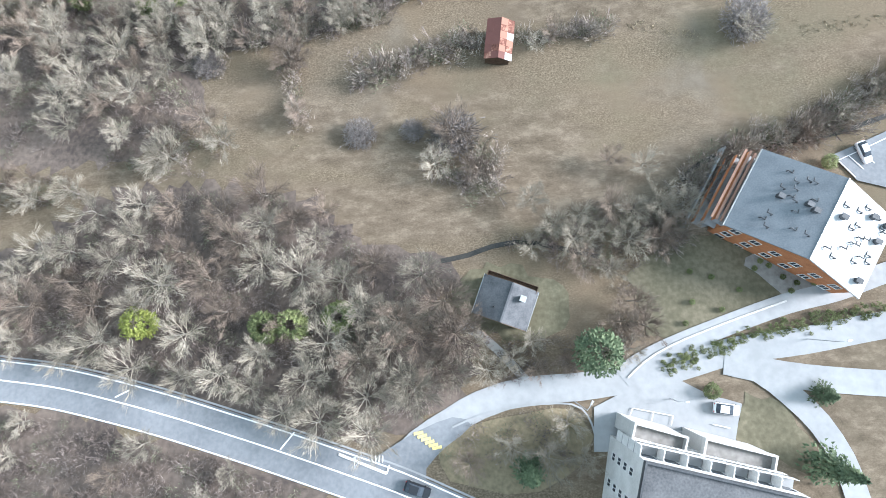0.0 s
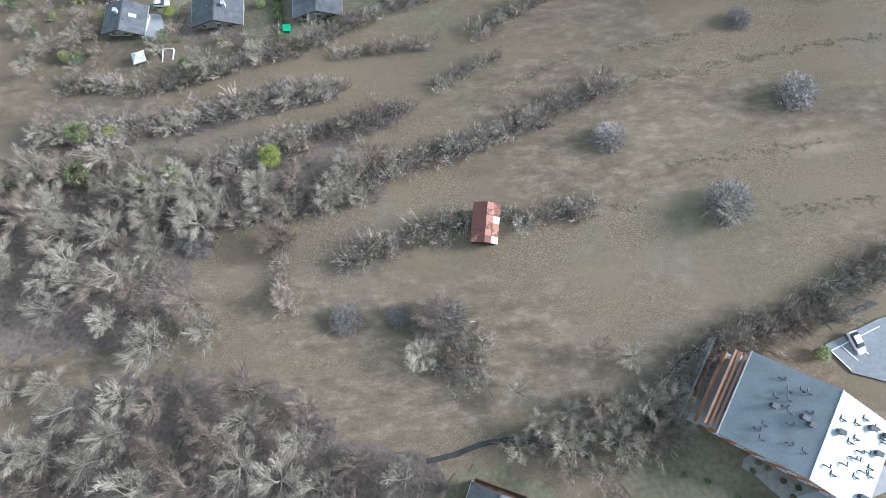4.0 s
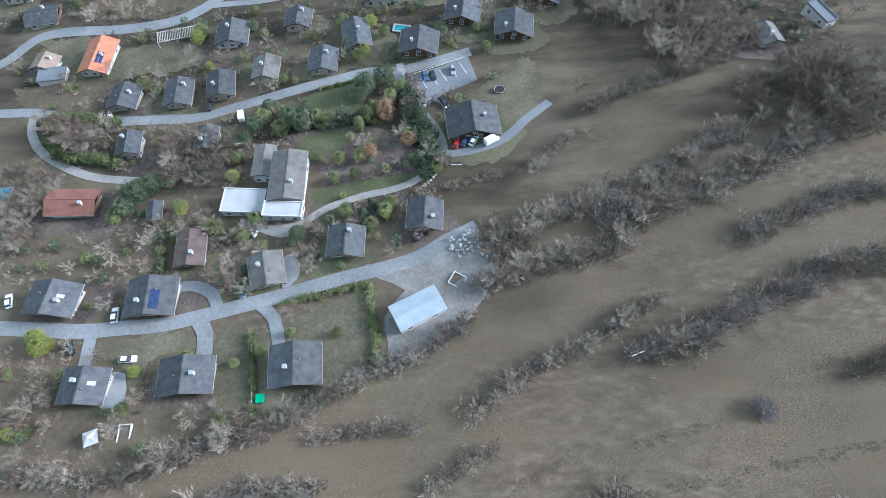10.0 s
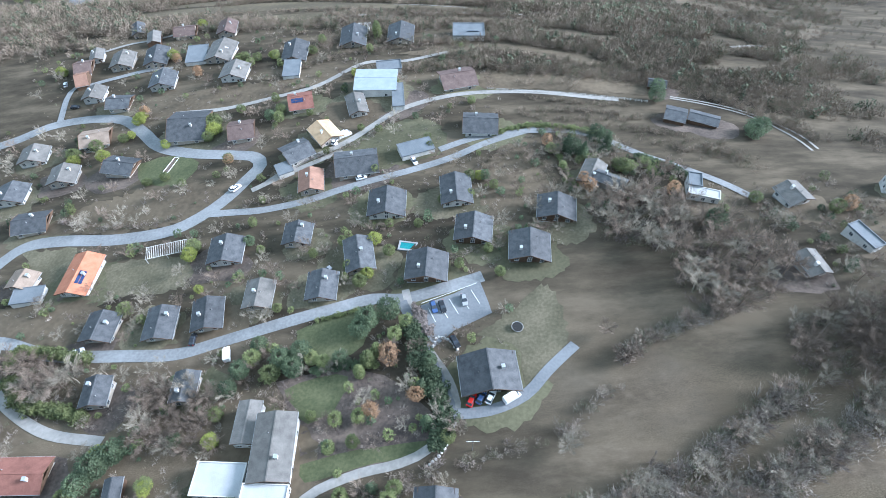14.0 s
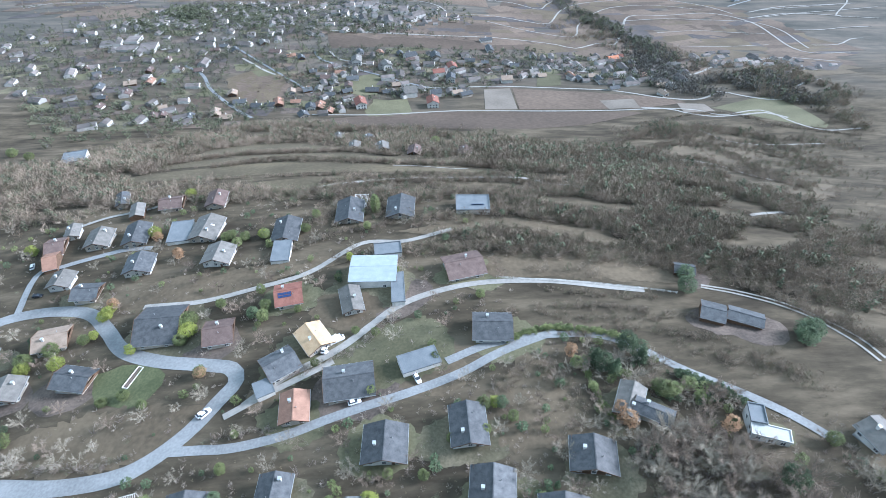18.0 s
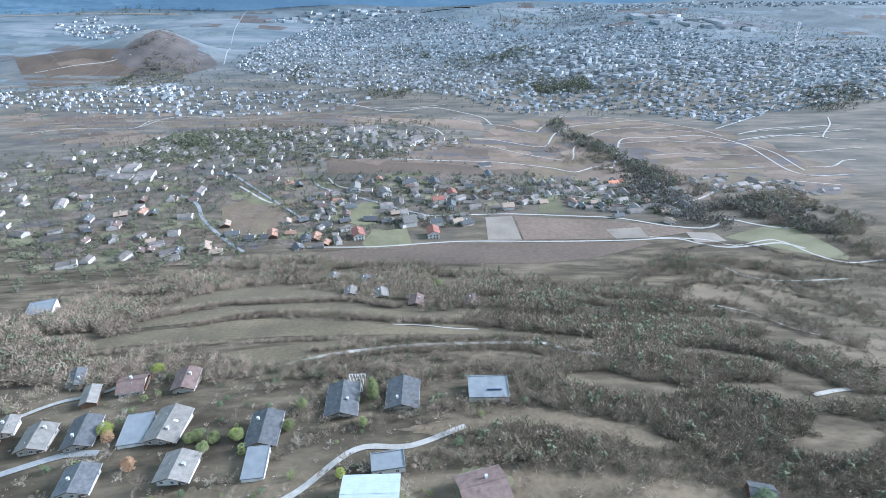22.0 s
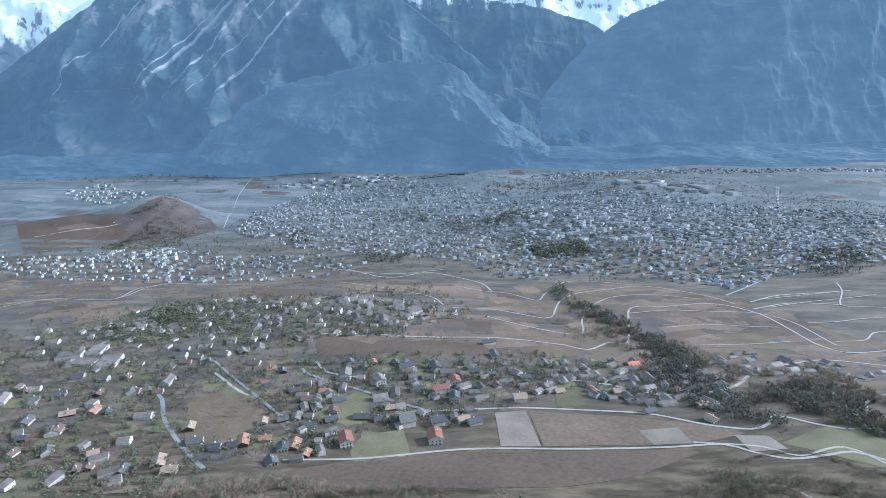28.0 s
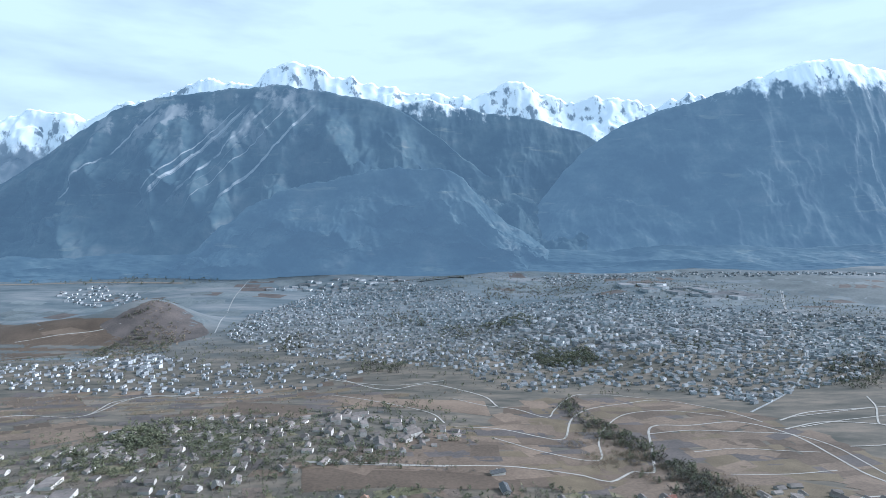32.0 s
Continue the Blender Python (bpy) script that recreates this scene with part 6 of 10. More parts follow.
BARE_KINDS = []
for s in range(6):
    tr, cr = grow_bare(40 + s, limbs=7 + s % 3, wide=0.40 + 0.05 * (s % 3))
    BARE_KINDS.append((mesh_of("trunk", *tr, BARK), mesh_of("crown", *cr, (TWIGS, TWIGS, TWIGS_BROWN)[s % 3])))
LIGHT_TREES = [(*join(*grow_bare(48 + s, 6, 5, 15, 0.42 + 0.04 * s, 0.0056, 0.6)), (TWIGS_BROWN, TWIGS)[s % 2]) for s in range(4)]
WOOD_TREES = [(*join(*grow_bare(60 + s, 7, 6, 20, 0.40 + 0.04 * s, 0.0048, 0.7)), (TWIGS, TWIGS_BROWN, TWIGS_BROWN)[s]) for s in range(3)]
LEAFY = {}
for s, (key, shape, mat, leaf, n, label) in enumerate((("conifer", "cone", NEEDLES, 0.036, 1500, "dark green conifer with drooping boughs"), ("bush", "round", LEAVES, 0.044, 1200, "dark green evergreen garden bush"),
                                                       ("column", "column", LEAVES, 0.036, 800, "slim dark green columnar tree"), ("bright", "round", BRIGHT, 0.040, 1500, "bright yellow-green leafy garden shrub"),
                                                       ("russet", "round", RUSSET, 0.048, 800, "small tree with dry russet leaves"), ("pine", "round", NEEDLES, 0.040, 1400, "broad dark pine in a garden"))):
    stem = tube([(0, 0, -0.08), (0.01, 0, 0.3), (0, 0.01, 0.8)], (0.03, 0.022, 0.008), 5)
    LEAFY[key] = (mesh_of("trunk", *stem, BARK), mesh_of("crown", *grow_leafy(70 + s, n, shape, leaf), mat), label)


def plant(name, trunk, crown, x, y, h, label, category, wide=1.0, group=""):
    rng = random.Random(int(x * 131 + y * 71))
    ob = thing(name, x, y, float(ground_z(x, y)), rng.uniform(0, 360), label, category, group)
    ob.scale = (h * wide, h * wide, h)
    part("trunk", trunk, None, ob)
    part("crown", crown, None, ob)
    return ob


def bare_tree(x, y, h, group=""):
    k = int(abs(x * 13.7 + y * 7.3)) % len(BARE_KINDS)
    return plant("bare_tree", *BARE_KINDS[k], x, y, h, "leafless grey tree with spreading branches", "tree", 1.15, group)


def green(kind, x, y, h, wide=1.0):
    t, c, label = LEAFY[kind]
    return plant("conifer" if kind in ("conifer", "pine") else "shrub" if kind in ("bush", "bright") else "tree", t, c, x, y, h, label, "tree" if kind not in ("bush", "bright") else "shrub", wide)


BUSH_KINDS = [mesh_of("stems", *grow_thicket(140 + i, 2400, 0.13, 0.0085), BRUSH_GREY) for i in range(3)]


def bare_bush(x, y, h, wide=1.1):
    """One dense leafless bush."""
    rng = random.Random(int(x * 37 + y * 11))
    ob = new("bare_bush", BUSH_KINDS[rng.randint(0, 2)])
    ob.matrix_world = pose(x, y, float(ground_z(x, y)), 0, 0, rng.uniform(0, 360)) @ Matrix.Diagonal((h * wide * 1.25, h * wide * 1.25, h * 0.8, 1))
    return tagged(ob, "dense leafless grey-brown bush in a meadow", "bush")


def inside(px, py, poly):
    """Which points lie in the outline."""
    p = np.asarray(poly, float)
    q = np.roll(p, -1, 0)
    hit = np.zeros(len(px), bool)
    for (x0, y0), (x1, y1) in zip(p, q):
        cross = ((y0 > py) != (y1 > py)) & (px < (x1 - x0) * (py - y0) / (y1 - y0 + 1e-9) + x0)
        hit ^= cross
    return hit


def spread(poly, count, seed, gap=0.0):
    """Points strewn over an outline, no two closer than gap."""
    rng = np.random.RandomState(seed)
    p = np.asarray(poly, float)
    lo, hi = p.min(0), p.max(0)
    pts = np.empty((0, 2))
    for _ in range(30):
        c = rng.uniform(lo, hi, (count * 3, 2))
        c = c[inside(c[:, 0], c[:, 1], poly)]
        pts = np.concatenate([pts, c])
        if len(pts) >= count * (1 if not gap else 4):
            break
    if gap:
        keep = []
        cells = {}
        for q in pts:
            k = (int(q[0] // gap), int(q[1] // gap))
            if all(np.hypot(*(q - o)) > gap for a in (-1, 0, 1) for b in (-1, 0, 1) for o in cells.get((k[0] + a, k[1] + b), ())):
                cells.setdefault(k, []).append(q)
                keep.append(q)
            if len(keep) >= count:
                break
        pts = np.array(keep)
    return pts[:count]


def strew(name, templates, pts, size, seed, label, category, lean=0.1, flat=1.0, z=None):
    """One object of many small plants: each template (corners, faces, material) set at points with random turn and size."""
    rng = np.random.RandomState(seed)
    pts = np.asarray(pts, float).reshape(-1, 2)
    if not len(pts):
        return None
    zs = ground_z(pts[:, 0], pts[:, 1]) if z is None else z
    pick = rng.randint(0, len(templates), len(pts))
    V, F, M, k, mats = [], [], [], 0, []
    for t, (v, f, m) in enumerate(templates):
        sel = np.where(pick == t)[0]
        if m not in mats:
            mats.append(m)
        if not len(sel):
            continue
        a = rng.uniform(0, 2 * np.pi, len(sel))
        s = rng.uniform(size[0], size[1], len(sel))
        tilt = rng.uniform(-lean, lean, (len(sel), 2))
        c, n = np.cos(a)[:, None], np.sin(a)[:, None]
        x = (v[None, :, 0] * c - v[None, :, 1] * n) * flat
        y = (v[None, :, 0] * n + v[None, :, 1] * c) * flat
        w = np.repeat(v[None, :, 2], len(sel), 0)
        x, y = x + w * tilt[:, :1], y + w * tilt[:, 1:]
        P = np.stack([x, y, w], 2) * s[:, None, None] + np.column_stack([pts[sel], zs[sel]])[:, None, :]
        V.append(P.reshape(-1, 3))
        F.append((f[None] + (np.arange(len(sel)) * len(v))[:, None, None]).reshape(-1, 3) + k)
        M.append(np.full(len(f) * len(sel), mats.index(m), np.int32))
        k += len(sel) * len(v)
    ob = new(name, mesh_of(name, np.concatenate(V), np.concatenate(F), *mats))
    ob.data.polygons.foreach_set("material_index", np.concatenate(M))
    return tagged(ob, label, category, "", "stuff")


SHRUBS = [(*(grow_shrub(11 + i, 11, 7, 0.8) if i % 3 == 0 else grow_thicket(11 + i, 64, 0.27, 0.016, 5)), (BRUSH, BRUSH_PALE, BRUSH, BRUSH_PALE, BRUSH_GREEN, BRUSH_PALE)[i]) for i in range(6)]
UNDERGROWTH = [(*grow_thicket(21 + i, 46, 0.30, 0.019, 4), (THICKET, THICKET, THICKET, BRUSH, BRUSH_GREEN)[i]) for i in range(5)]
PALE_SHRUBS = [(*grow_shrub(31 + i, 14, 8, 0.85), BRUSH_PALE) for i in range(4)]
GREEN_SHRUBS = [(*grow_leafy(51 + i, 150, "round", 0.10), LEAVES) for i in range(3)]
HEDGE_SHRUBS = [(*grow_leafy(51 + i, 60, "round", 0.15), LEAVES) for i in range(3)]
HEDGE_NEEDLES = [(*grow_leafy(56 + i, 60, "round", 0.15), NEEDLES) for i in range(3)]
NEEDLE_SHRUBS = [(*grow_leafy(56 + i, 150, "round", 0.10), NEEDLES) for i in range(3)]
TUFTS = [(*grow_shrub(81 + i, 7, 0, 1.3, 0.05), paint("dry_grass_tuft", (0.20, 0.165, 0.105), (0.34, 0.285, 0.195), 0.1, 2, 0.95, 0, vary=0.3, island=True)) for i in range(2)]
FAR_BARE = [(*grow_thicket(91 + i, 46, 0.26, 0.026, 4), (FARWOOD, FARWOOD, FARTAN, FAROLIVE, FARWOOD)[i]) for i in range(5)]
TOWN_BARE = [(*grow_thicket(101 + i, 15, 0.34, 0.06, 2), TOWN_WOOD) for i in range(3)]
FAR_GREEN = [(*grow_leafy(95 + i, 30, "round", 0.185), FARGREEN) for i in range(3)]
FAR_CONE = [(*grow_leafy(98 + i, 28, "column", 0.155), FARGREEN) for i in range(2)]


def along(line, width, per_metre, seed):
    c = curve_through(line, 1.0)
    rng = np.random.RandomState(seed)
    n = int(len(c) * per_metre)
    p = c[rng.randint(0, len(c), n)]
    return p + rng.normal(0, width / 3.2, (n, 2)) + rng.uniform(-0.5, 0.5, (n, 2))


def hedgerow(line, width, height, seed, dense=0.55, trees=0.0, kinds=None):
    """A wild leafless hedge of brush, with some taller trees in it."""
    pts = along(line, width, 1.7 * dense * width, seed)
    strew("hedgerow", kinds or SHRUBS, pts, (height * 0.45, height * 1.35), seed, "wild leafless hedge of grey-brown brush", "hedge", 0.15, 1.05)
    if trees is not None:
        strew("hedgerow_trees", LIGHT_TREES, along(line, width * 0.7, trees * 2.2 + 0.08, seed + 1), (height * 1.1, height * 1.9), seed + 2, "tall leafless trees standing in the hedge", "tree", 0.1, 1.2)


def clipped_hedge(line, width, height, seed, kind=None, label="clipped evergreen garden hedge"):
    pts = along(line, width, 3.2 * width, seed)
    strew("garden_hedge", kind or HEDGE_SHRUBS, pts, (height * 0.8, height * 1.1), seed, label, "hedge", 0.05, 0.9)


def wood(poly, trees, gap, low, high, seed, brush=0.25, group="trees of the wood"):
    """A leafless wood: single trees over brush."""
    pts = spread(poly, trees, seed, gap)
    if pts[:, 1].mean() > 125:
        strew("wood_trees", WOOD_TREES, pts, (low, high), seed + 9, "grey leafless trees of a small wood", "wood", 0.08, 1.2)
        pts = []
    for x, y in pts:
        bare_tree(round(float(x), 2), round(float(y), 2), random.Random(int(x * 77 + y * 31)).uniform(low, high), group)
    p = np.asarray(poly)
    area = 0.5 * abs(np.dot(p[:, 0], np.roll(p[:, 1], 1)) - np.dot(p[:, 1], np.roll(p[:, 0], 1)))
    strew("undergrowth", UNDERGROWTH, spread(poly, int(area * brush), seed + 5), (1.0, 2.6), seed, "tangled brown undergrowth below the trees", "undergrowth", 0.3, 1.2)


def off_fields(pts):
    """Drops the points that fall on the open fields and terraces."""
    for c in FAR_FIELDS + TERRACES:
        pts = pts[~inside(pts[:, 0], pts[:, 1], c)]
    return pts


def far_wood(name, poly, count, seed, low=4.0, high=8.5, greens=0.15):
    bare = TOWN_BARE if count > 3000 or low >= 6 else FAR_BARE
    evergreen = FAR_GREEN + FAR_CONE
    kinds = [bare[i % len(bare)] if i < 20 * (1 - greens) else evergreen[i % len(evergreen)] for i in range(20)]
    pts = spread(poly, int(count * 1.3), seed)
    pts = pts + np.random.RandomState(seed).normal(0, 5.0 if count < 3000 else 0.5, pts.shape)
    # thicker and thinner bands along the slope
    if count < 3000:
        pts = pts[[noise.noise(Vector((x * 0.022, y * 0.055, 3.0))) > -0.14 for x, y in pts]]
    strew(name, kinds, off_fields(pts), (low, high), seed, "distant leafless wood with a few evergreens", "wood", 0.1, 1.0)


def far_row(line, width, height, seed, dense=0.12):
    strew("far_hedgerow", FAR_BARE, along(line, width, dense * width, seed), (height * 0.6, height * 1.15), seed, "distant leafless hedge along a terrace", "hedge", 0.1, 1.0)



def keep_clear(pts, room=1.0):
    """Drops the points that fall on houses or roads."""
    pts = np.asarray(pts)
    ok = np.ones(len(pts), bool)
    for x, y, r in BUILT:
        ok &= np.hypot(pts[:, 0] - x, pts[:, 1] - y) > r + room
    for line, w in ROAD_LINES:
        if line[:, 1].min() > 460:
            continue
        for p in line[:: 1]:
            ok &= np.hypot(pts[:, 0] - p[0], pts[:, 1] - p[1]) > w / 2 + room * 0.8
    for c in OPEN_GROUND:
        ok &= ~inside(pts[:, 0], pts[:, 1], c)
    return pts[ok]


def gardens(poly, count, seed):
    """The untidy growth between the houses: brown brush, pale twigs, evergreens and small bare trees."""
    a = keep_clear(spread(poly, count, seed))
    n = len(a)
    strew("garden_brush", SHRUBS + PALE_SHRUBS[:1], a[: int(n * 0.50)], (0.5, 1.8), seed, "brown leafless brush between gardens", "shrub", 0.2, 1.2)
    strew("garden_greenery", GREEN_SHRUBS + NEEDLE_SHRUBS, a[int(n * 0.50): int(n * 0.58)], (0.8, 3.4), seed + 1, "small dark evergreen shrubs between gardens", "shrub", 0.1, 1.1)
    strew("grass_tufts", TUFTS, a[int(n * 0.58): int(n * 0.93)], (0.3, 0.8), seed + 2, "dry straw-coloured grass tufts", "grass", 0.2, 1.2)
    strew("garden_trees", LIGHT_TREES, a[int(n * 0.93):], (3.5, 6.0), seed + 3, "small leafless garden trees", "tree", 0.1, 1.2)


def far_greens(name, poly, count, seed, low=3.0, high=7.0):
    strew(name, FAR_GREEN * 2 + FAR_CONE + TOWN_BARE[:1], off_fields(keep_clear(spread(poly, count, seed), 0.0)), (low, high), seed, "dark evergreen garden trees between distant houses", "tree", 0.1, 1.0)


def house_yards(lo, hi, seed):
    """A rough lawn or bare garden plot round each house of the upper village."""
    rng = random.Random(seed)
    for x, y, r in [b for b in BUILT if lo < b[1] < hi]:
        mat, label, lift = rng.choice(((LAWN, "short olive lawn round a house", 0.055), (FALLOW, "dry brown garden meadow round a house", 0.06), (LITTER, "dark bare garden soil round a house", 0.05), (PASTURE, "short olive lawn round a house", 0.055)))
        cx, cy, a0 = x + rng.uniform(-4, 4), y - rng.uniform(0, 5), rng.uniform(0, 6.28)
        ring = [(cx + math.cos(a0 + k * 0.785) * r * rng.uniform(1.3, 2.1), cy + math.sin(a0 + k * 0.785) * r * rng.uniform(1.1, 1.7)) for k in range(8)]
        n = len(OPEN_GROUND)
        patch("garden_plot", ring, mat, lift, label, "garden", 6, 3.0, 0.6)
        del OPEN_GROUND[n:]

wood([(-71.4, 10.2), (-62.0, 17.6), (-49.0, 20.3), (-33.2, 20.7), (-21.7, 18.4), (-13.2, 11.1), (-1.2, 7.0), (2.7, 0.2), (4.4, -9.1), (2.6, -13.5), (-2.9, -17.7), (-11.8, -20.3), (-19.0, -19.9), (-26.5, -17.4), (-35.9, -14.4), (-47.4, -11.3), (-63.0, -9.2), (-78.0, -9.1), (-86.0, -1.7), (-82.4, 6.1)], 80, 5.2, 5.5, 9.5, 107, brush=0.5)
wood([(-104.9, 62.3), (-87.2, 70.8), (-57.7, 73.0), (-39.5, 67.5), (-15.4, 62.3), (-15.1, 56.7), (-33.4, 54.7), (-53.4, 48.5), (-39.7, 30.9), (-43.1, 24.1), (-57.2, 25.3), (-67.0, 37.2), (-76.4, 29.0), (-93.6, 27.9)], 26, 6.0, 5.5, 9, 114, brush=0.30)
wood([(-92.1, 23.3), (-75.5, 25.5), (-61.9, 22.0), (-69.5, 18.7), (-90.3, 17.7)], 8, 4, 5, 7, 121, brush=0.4)
wood([(-82.8, -19.5), (-70.0, -17.4), (-51.2, -20.3), (-30.9, -26.0), (-18.2, -30.6), (-22.9, -35.1), (-77.9, -35.2)], 14, 5, 3.5, 6, 128, brush=0.55)
wood([(4.5, -1.7), (12.0, -5.4), (21.5, -4.5), (29.9, -3.6), (31.5, 4.0), (36.6, -1.7), (30.3, -9.0), (21.0, -10.8), (11.7, -12.6), (5.4, -9.1)], 18, 3.6, 3.5, 6.5, 135, brush=0.6)
wood([(12.6, 11.0), (22.7, 15.1), (28.9, 18.2), (42.8, 19.1), (46.1, 13.9), (39.7, 8.9), (31.7, 5.9), (22.2, 7.0)], 22, 3.8, 4, 7, 142, brush=0.7)
wood([(0.7, -21.9), (7.9, -18.6), (20.6, -16.9), (23.9, -20.2), (23.4, -25.9), (14.8, -24.3), (2.5, -26.0)], 8, 5, 4.5, 7.5, 149, brush=0.3)
hedgerow([(40.5, 12.0), (45.4, 21.4), (57.2, 28.8), (70.0, 33.1), (83.0, 40.7), (91.6, 44.9)], 5, 3.0, 156, trees=0.1, dense=0.7)
hedgerow([(-0.3, 32.0), (2.9, 25.1), (9.0, 21.7), (8.2, 30.7)], 5, 2.6, 163, dense=0.6)
bare_tree(2.8, 32.1, 8.5)
bare_tree(-0.3, 25.8, 6)
bare_tree(7.9, 24.6, 6)
bare_tree(16.8, 19.1, 6)
bare_tree(31.5, 26.7, 5)
bare_tree(37.3, 25.4, 5.5)
bare_tree(59.3, 52.0, 6.5)
bare_tree(-28.5, 48.6, 7)
bare_tree(-26.7, 36.6, 5)
hedgerow([(-29.3, 51.1), (-27.6, 39.6), (-26.3, 34.7)], 2.5, 2.5, 170, dense=0.6)
hedgerow([(-50.5, 49.0), (-44.5, 47.6)], 4, 2, 177, dense=0.8)
green("bush", -28.6, -3.6, 5, 1.3)
green("bush", -23.9, -3.1, 5, 1.3)
green("bush", -16.4, -1.7, 5, 1.3)
green("bright", -49.7, -3.1, 5, 1.3)
green("pine", 26.2, -7.1, 9, 1.0)
green("conifer", 14.5, -25.5, 8, 1.1)
green("conifer", 60.1, -24.3, 11, 1.0)
green("conifer", 62.8, -14.2, 4.5, 1.6)
green("bush", 70.4, 25.7, 2.4, 1.4)
green("bush", 43.8, 6.0, 1.0, 1.2)
green("bush", 47.4, 5.0, 1.0, 1.2)
green("bush", 51.9, 2.8, 1.0, 1.2)
green("bush", 43.6, 0.7, 1.0, 1.2)
green("bush", 48.5, -0.6, 1.0, 1.2)
green("bush", 42.1, -2.9, 1.0, 1.2)
green("bush", 44.9, -13.8, 2.2, 1.5)
clipped_hedge([(38.0, -10.2), (45.7, -7.3), (53.6, -4.7), (62.3, -2.7), (75.6, -0.3)], 2.0, 0.8, 184)
hedgerow([(-15.7, 44.2), (-9.4, 46.8), (-4.0, 48.3), (2.5, 50.9), (6.9, 52.5)], 4.5, 3.0, 191, trees=0.06, dense=0.62)
hedgerow([(16.7, 52.4), (22.1, 53.4), (27.6, 54.4), (33.6, 54.8)], 3.5, 2.8, 198, trees=0.06, dense=0.62)
hedgerow([(-50.3, 55.7), (-33.9, 54.9), (-23.8, 57.0), (-13.7, 60.4), (-4.6, 65.8), (4.8, 69.3), (13.1, 72.3), (22.9, 76.7), (31.7, 81.2), (41.7, 84.9)], 4.5, 3.0, 205, trees=0.1, dense=0.62)
hedgerow([(-47.8, 65.5), (-37.7, 69.9), (-27.2, 73.7)], 5, 3.2, 219, trees=0.1, dense=0.62)
hedgerow([(-87.0, 76.0), (-71.4, 76.4), (-56.8, 79.7), (-44.2, 82.9), (-31.4, 85.8), (-21.0, 86.9)], 5.5, 3.0, 226, trees=0.14, dense=0.62)
hedgerow([(-87.8, 90.9), (-76.2, 90.4), (-64.9, 89.9), (-53.2, 93.2), (-42.8, 97.1), (-29.3, 100.6), (-20.1, 106.8), (-7.6, 112.1), (2.3, 116.9), (12.4, 123.4)], 3.5, 2.8, 233, trees=0.1, dense=0.62)
wood([(-98.2, 62.5), (-83.8, 70.0), (-65.6, 68.3), (-47.7, 66.6), (-35.5, 66.3), (-16.6, 68.4), (-9.2, 65.7), (-15.5, 57.3), (-33.6, 55.3), (-46.0, 54.4), (-55.9, 52.2), (-69.1, 50.1), (-92.1, 50.4)], 28, 5.5, 4.5, 8, 268, brush=0.30)
wood([(-91.0, 48.1), (-71.5, 50.2), (-59.2, 47.8), (-47.5, 41.4), (-43.4, 33.5), (-47.8, 26.2), (-62.9, 26.3), (-61.3, 37.5), (-71.8, 39.5), (-87.3, 39.6)], 12, 6.0, 4.5, 8, 275, brush=0.22)
bare_bush(70.9, 100.7, 4.1, 1.1)
bare_bush(78.0, 79.6, 5.8, 1.2)
bare_bush(38.6, 70.4, 5.1, 1.1)
bare_bush(59.3, 54.6, 6.9, 1.1)
bare_bush(3.5, 32.0, 7.5, 1.0)
bare_bush(-14.6, 32.4, 4.6, 1.1)
bare_bush(-46.0, 48.2, 4.0, 1.3)
bare_bush(-4.6, 33.2, 3.4, 1.1)
bare_tree(-29.3, 48.5, 7)
bare_tree(-11.4, 66.6, 8)
bare_tree(-52.3, 93.9, 7.5)
bare_tree(-40.9, 97.8, 6)
green("bright", -33.0, 68.1, 5.5, 1.0)
green("bush", 79.7, 81.3, 2.5, 1.2)
green("bush", -78.0, 75.4, 5, 1.2)
green("bright", -71.8, 76.3, 3, 1.2)
green("bush", -74.7, 64.6, 5, 1.3)
green("bush", -54.1, 64.8, 4, 1.3)
green("bush", -59.8, 61.8, 4.5, 1.2)
green("bright", -91.0, 100.1, 3, 1.0)
bare_tree(-86.2, 80.5, 6.5)
bare_tree(-75.1, 79.1, 6.5)
bare_tree(-61.3, 80.6, 6.5)
bare_tree(-83.1, 57.8, 6.5)
bare_tree(-66.2, 56.9, 6.5)
bare_tree(-48.7, 57.7, 6.5)
bare_tree(-59.1, 61.0, 6.5)
bare_tree(-6.8, -1.7, 7.5)
bare_tree(-3.0, -5.4, 7)
bare_tree(-7.5, -7.1, 8)
bare_tree(-1.1, -1.7, 6.5)
bare_tree(-0.2, -9.8, 7)
bare_tree(-4.7, -12.4, 7)
bare_tree(-12.1, -8.9, 8)
bare_tree(-10.5, -1.7, 7.5)
strew("grass_tufts", TUFTS, along([(44.5, 85.6), (56.7, 87.3), (72.7, 90.1), (87.2, 92.7), (100.9, 93.7)], 2.0, 4.4, 282), (0.35, 0.8), 289, "pale dry grass along a terrace edge", "grass", 0.3, 1.3)
strew("grass_tufts", TUFTS, along([(50.0, 64.2), (58.9, 65.2), (68.8, 66.3), (79.8, 67.6)], 2.0, 4.4, 296), (0.35, 0.8), 303, "pale dry grass along a terrace edge", "grass", 0.3, 1.3)
strew("grass_tufts", TUFTS, along([(37.7, 55.5), (43.9, 54.0), (50.1, 53.0)], 2.0, 4.4, 310), (0.35, 0.8), 317, "pale dry grass along a terrace edge", "grass", 0.3, 1.3)
strew("grass_tufts", TUFTS, along([(9.8, 80.0), (20.1, 86.1), (32.0, 92.9)], 2.0, 4.4, 324), (0.35, 0.8), 331, "pale dry grass along a terrace edge", "grass", 0.3, 1.3)
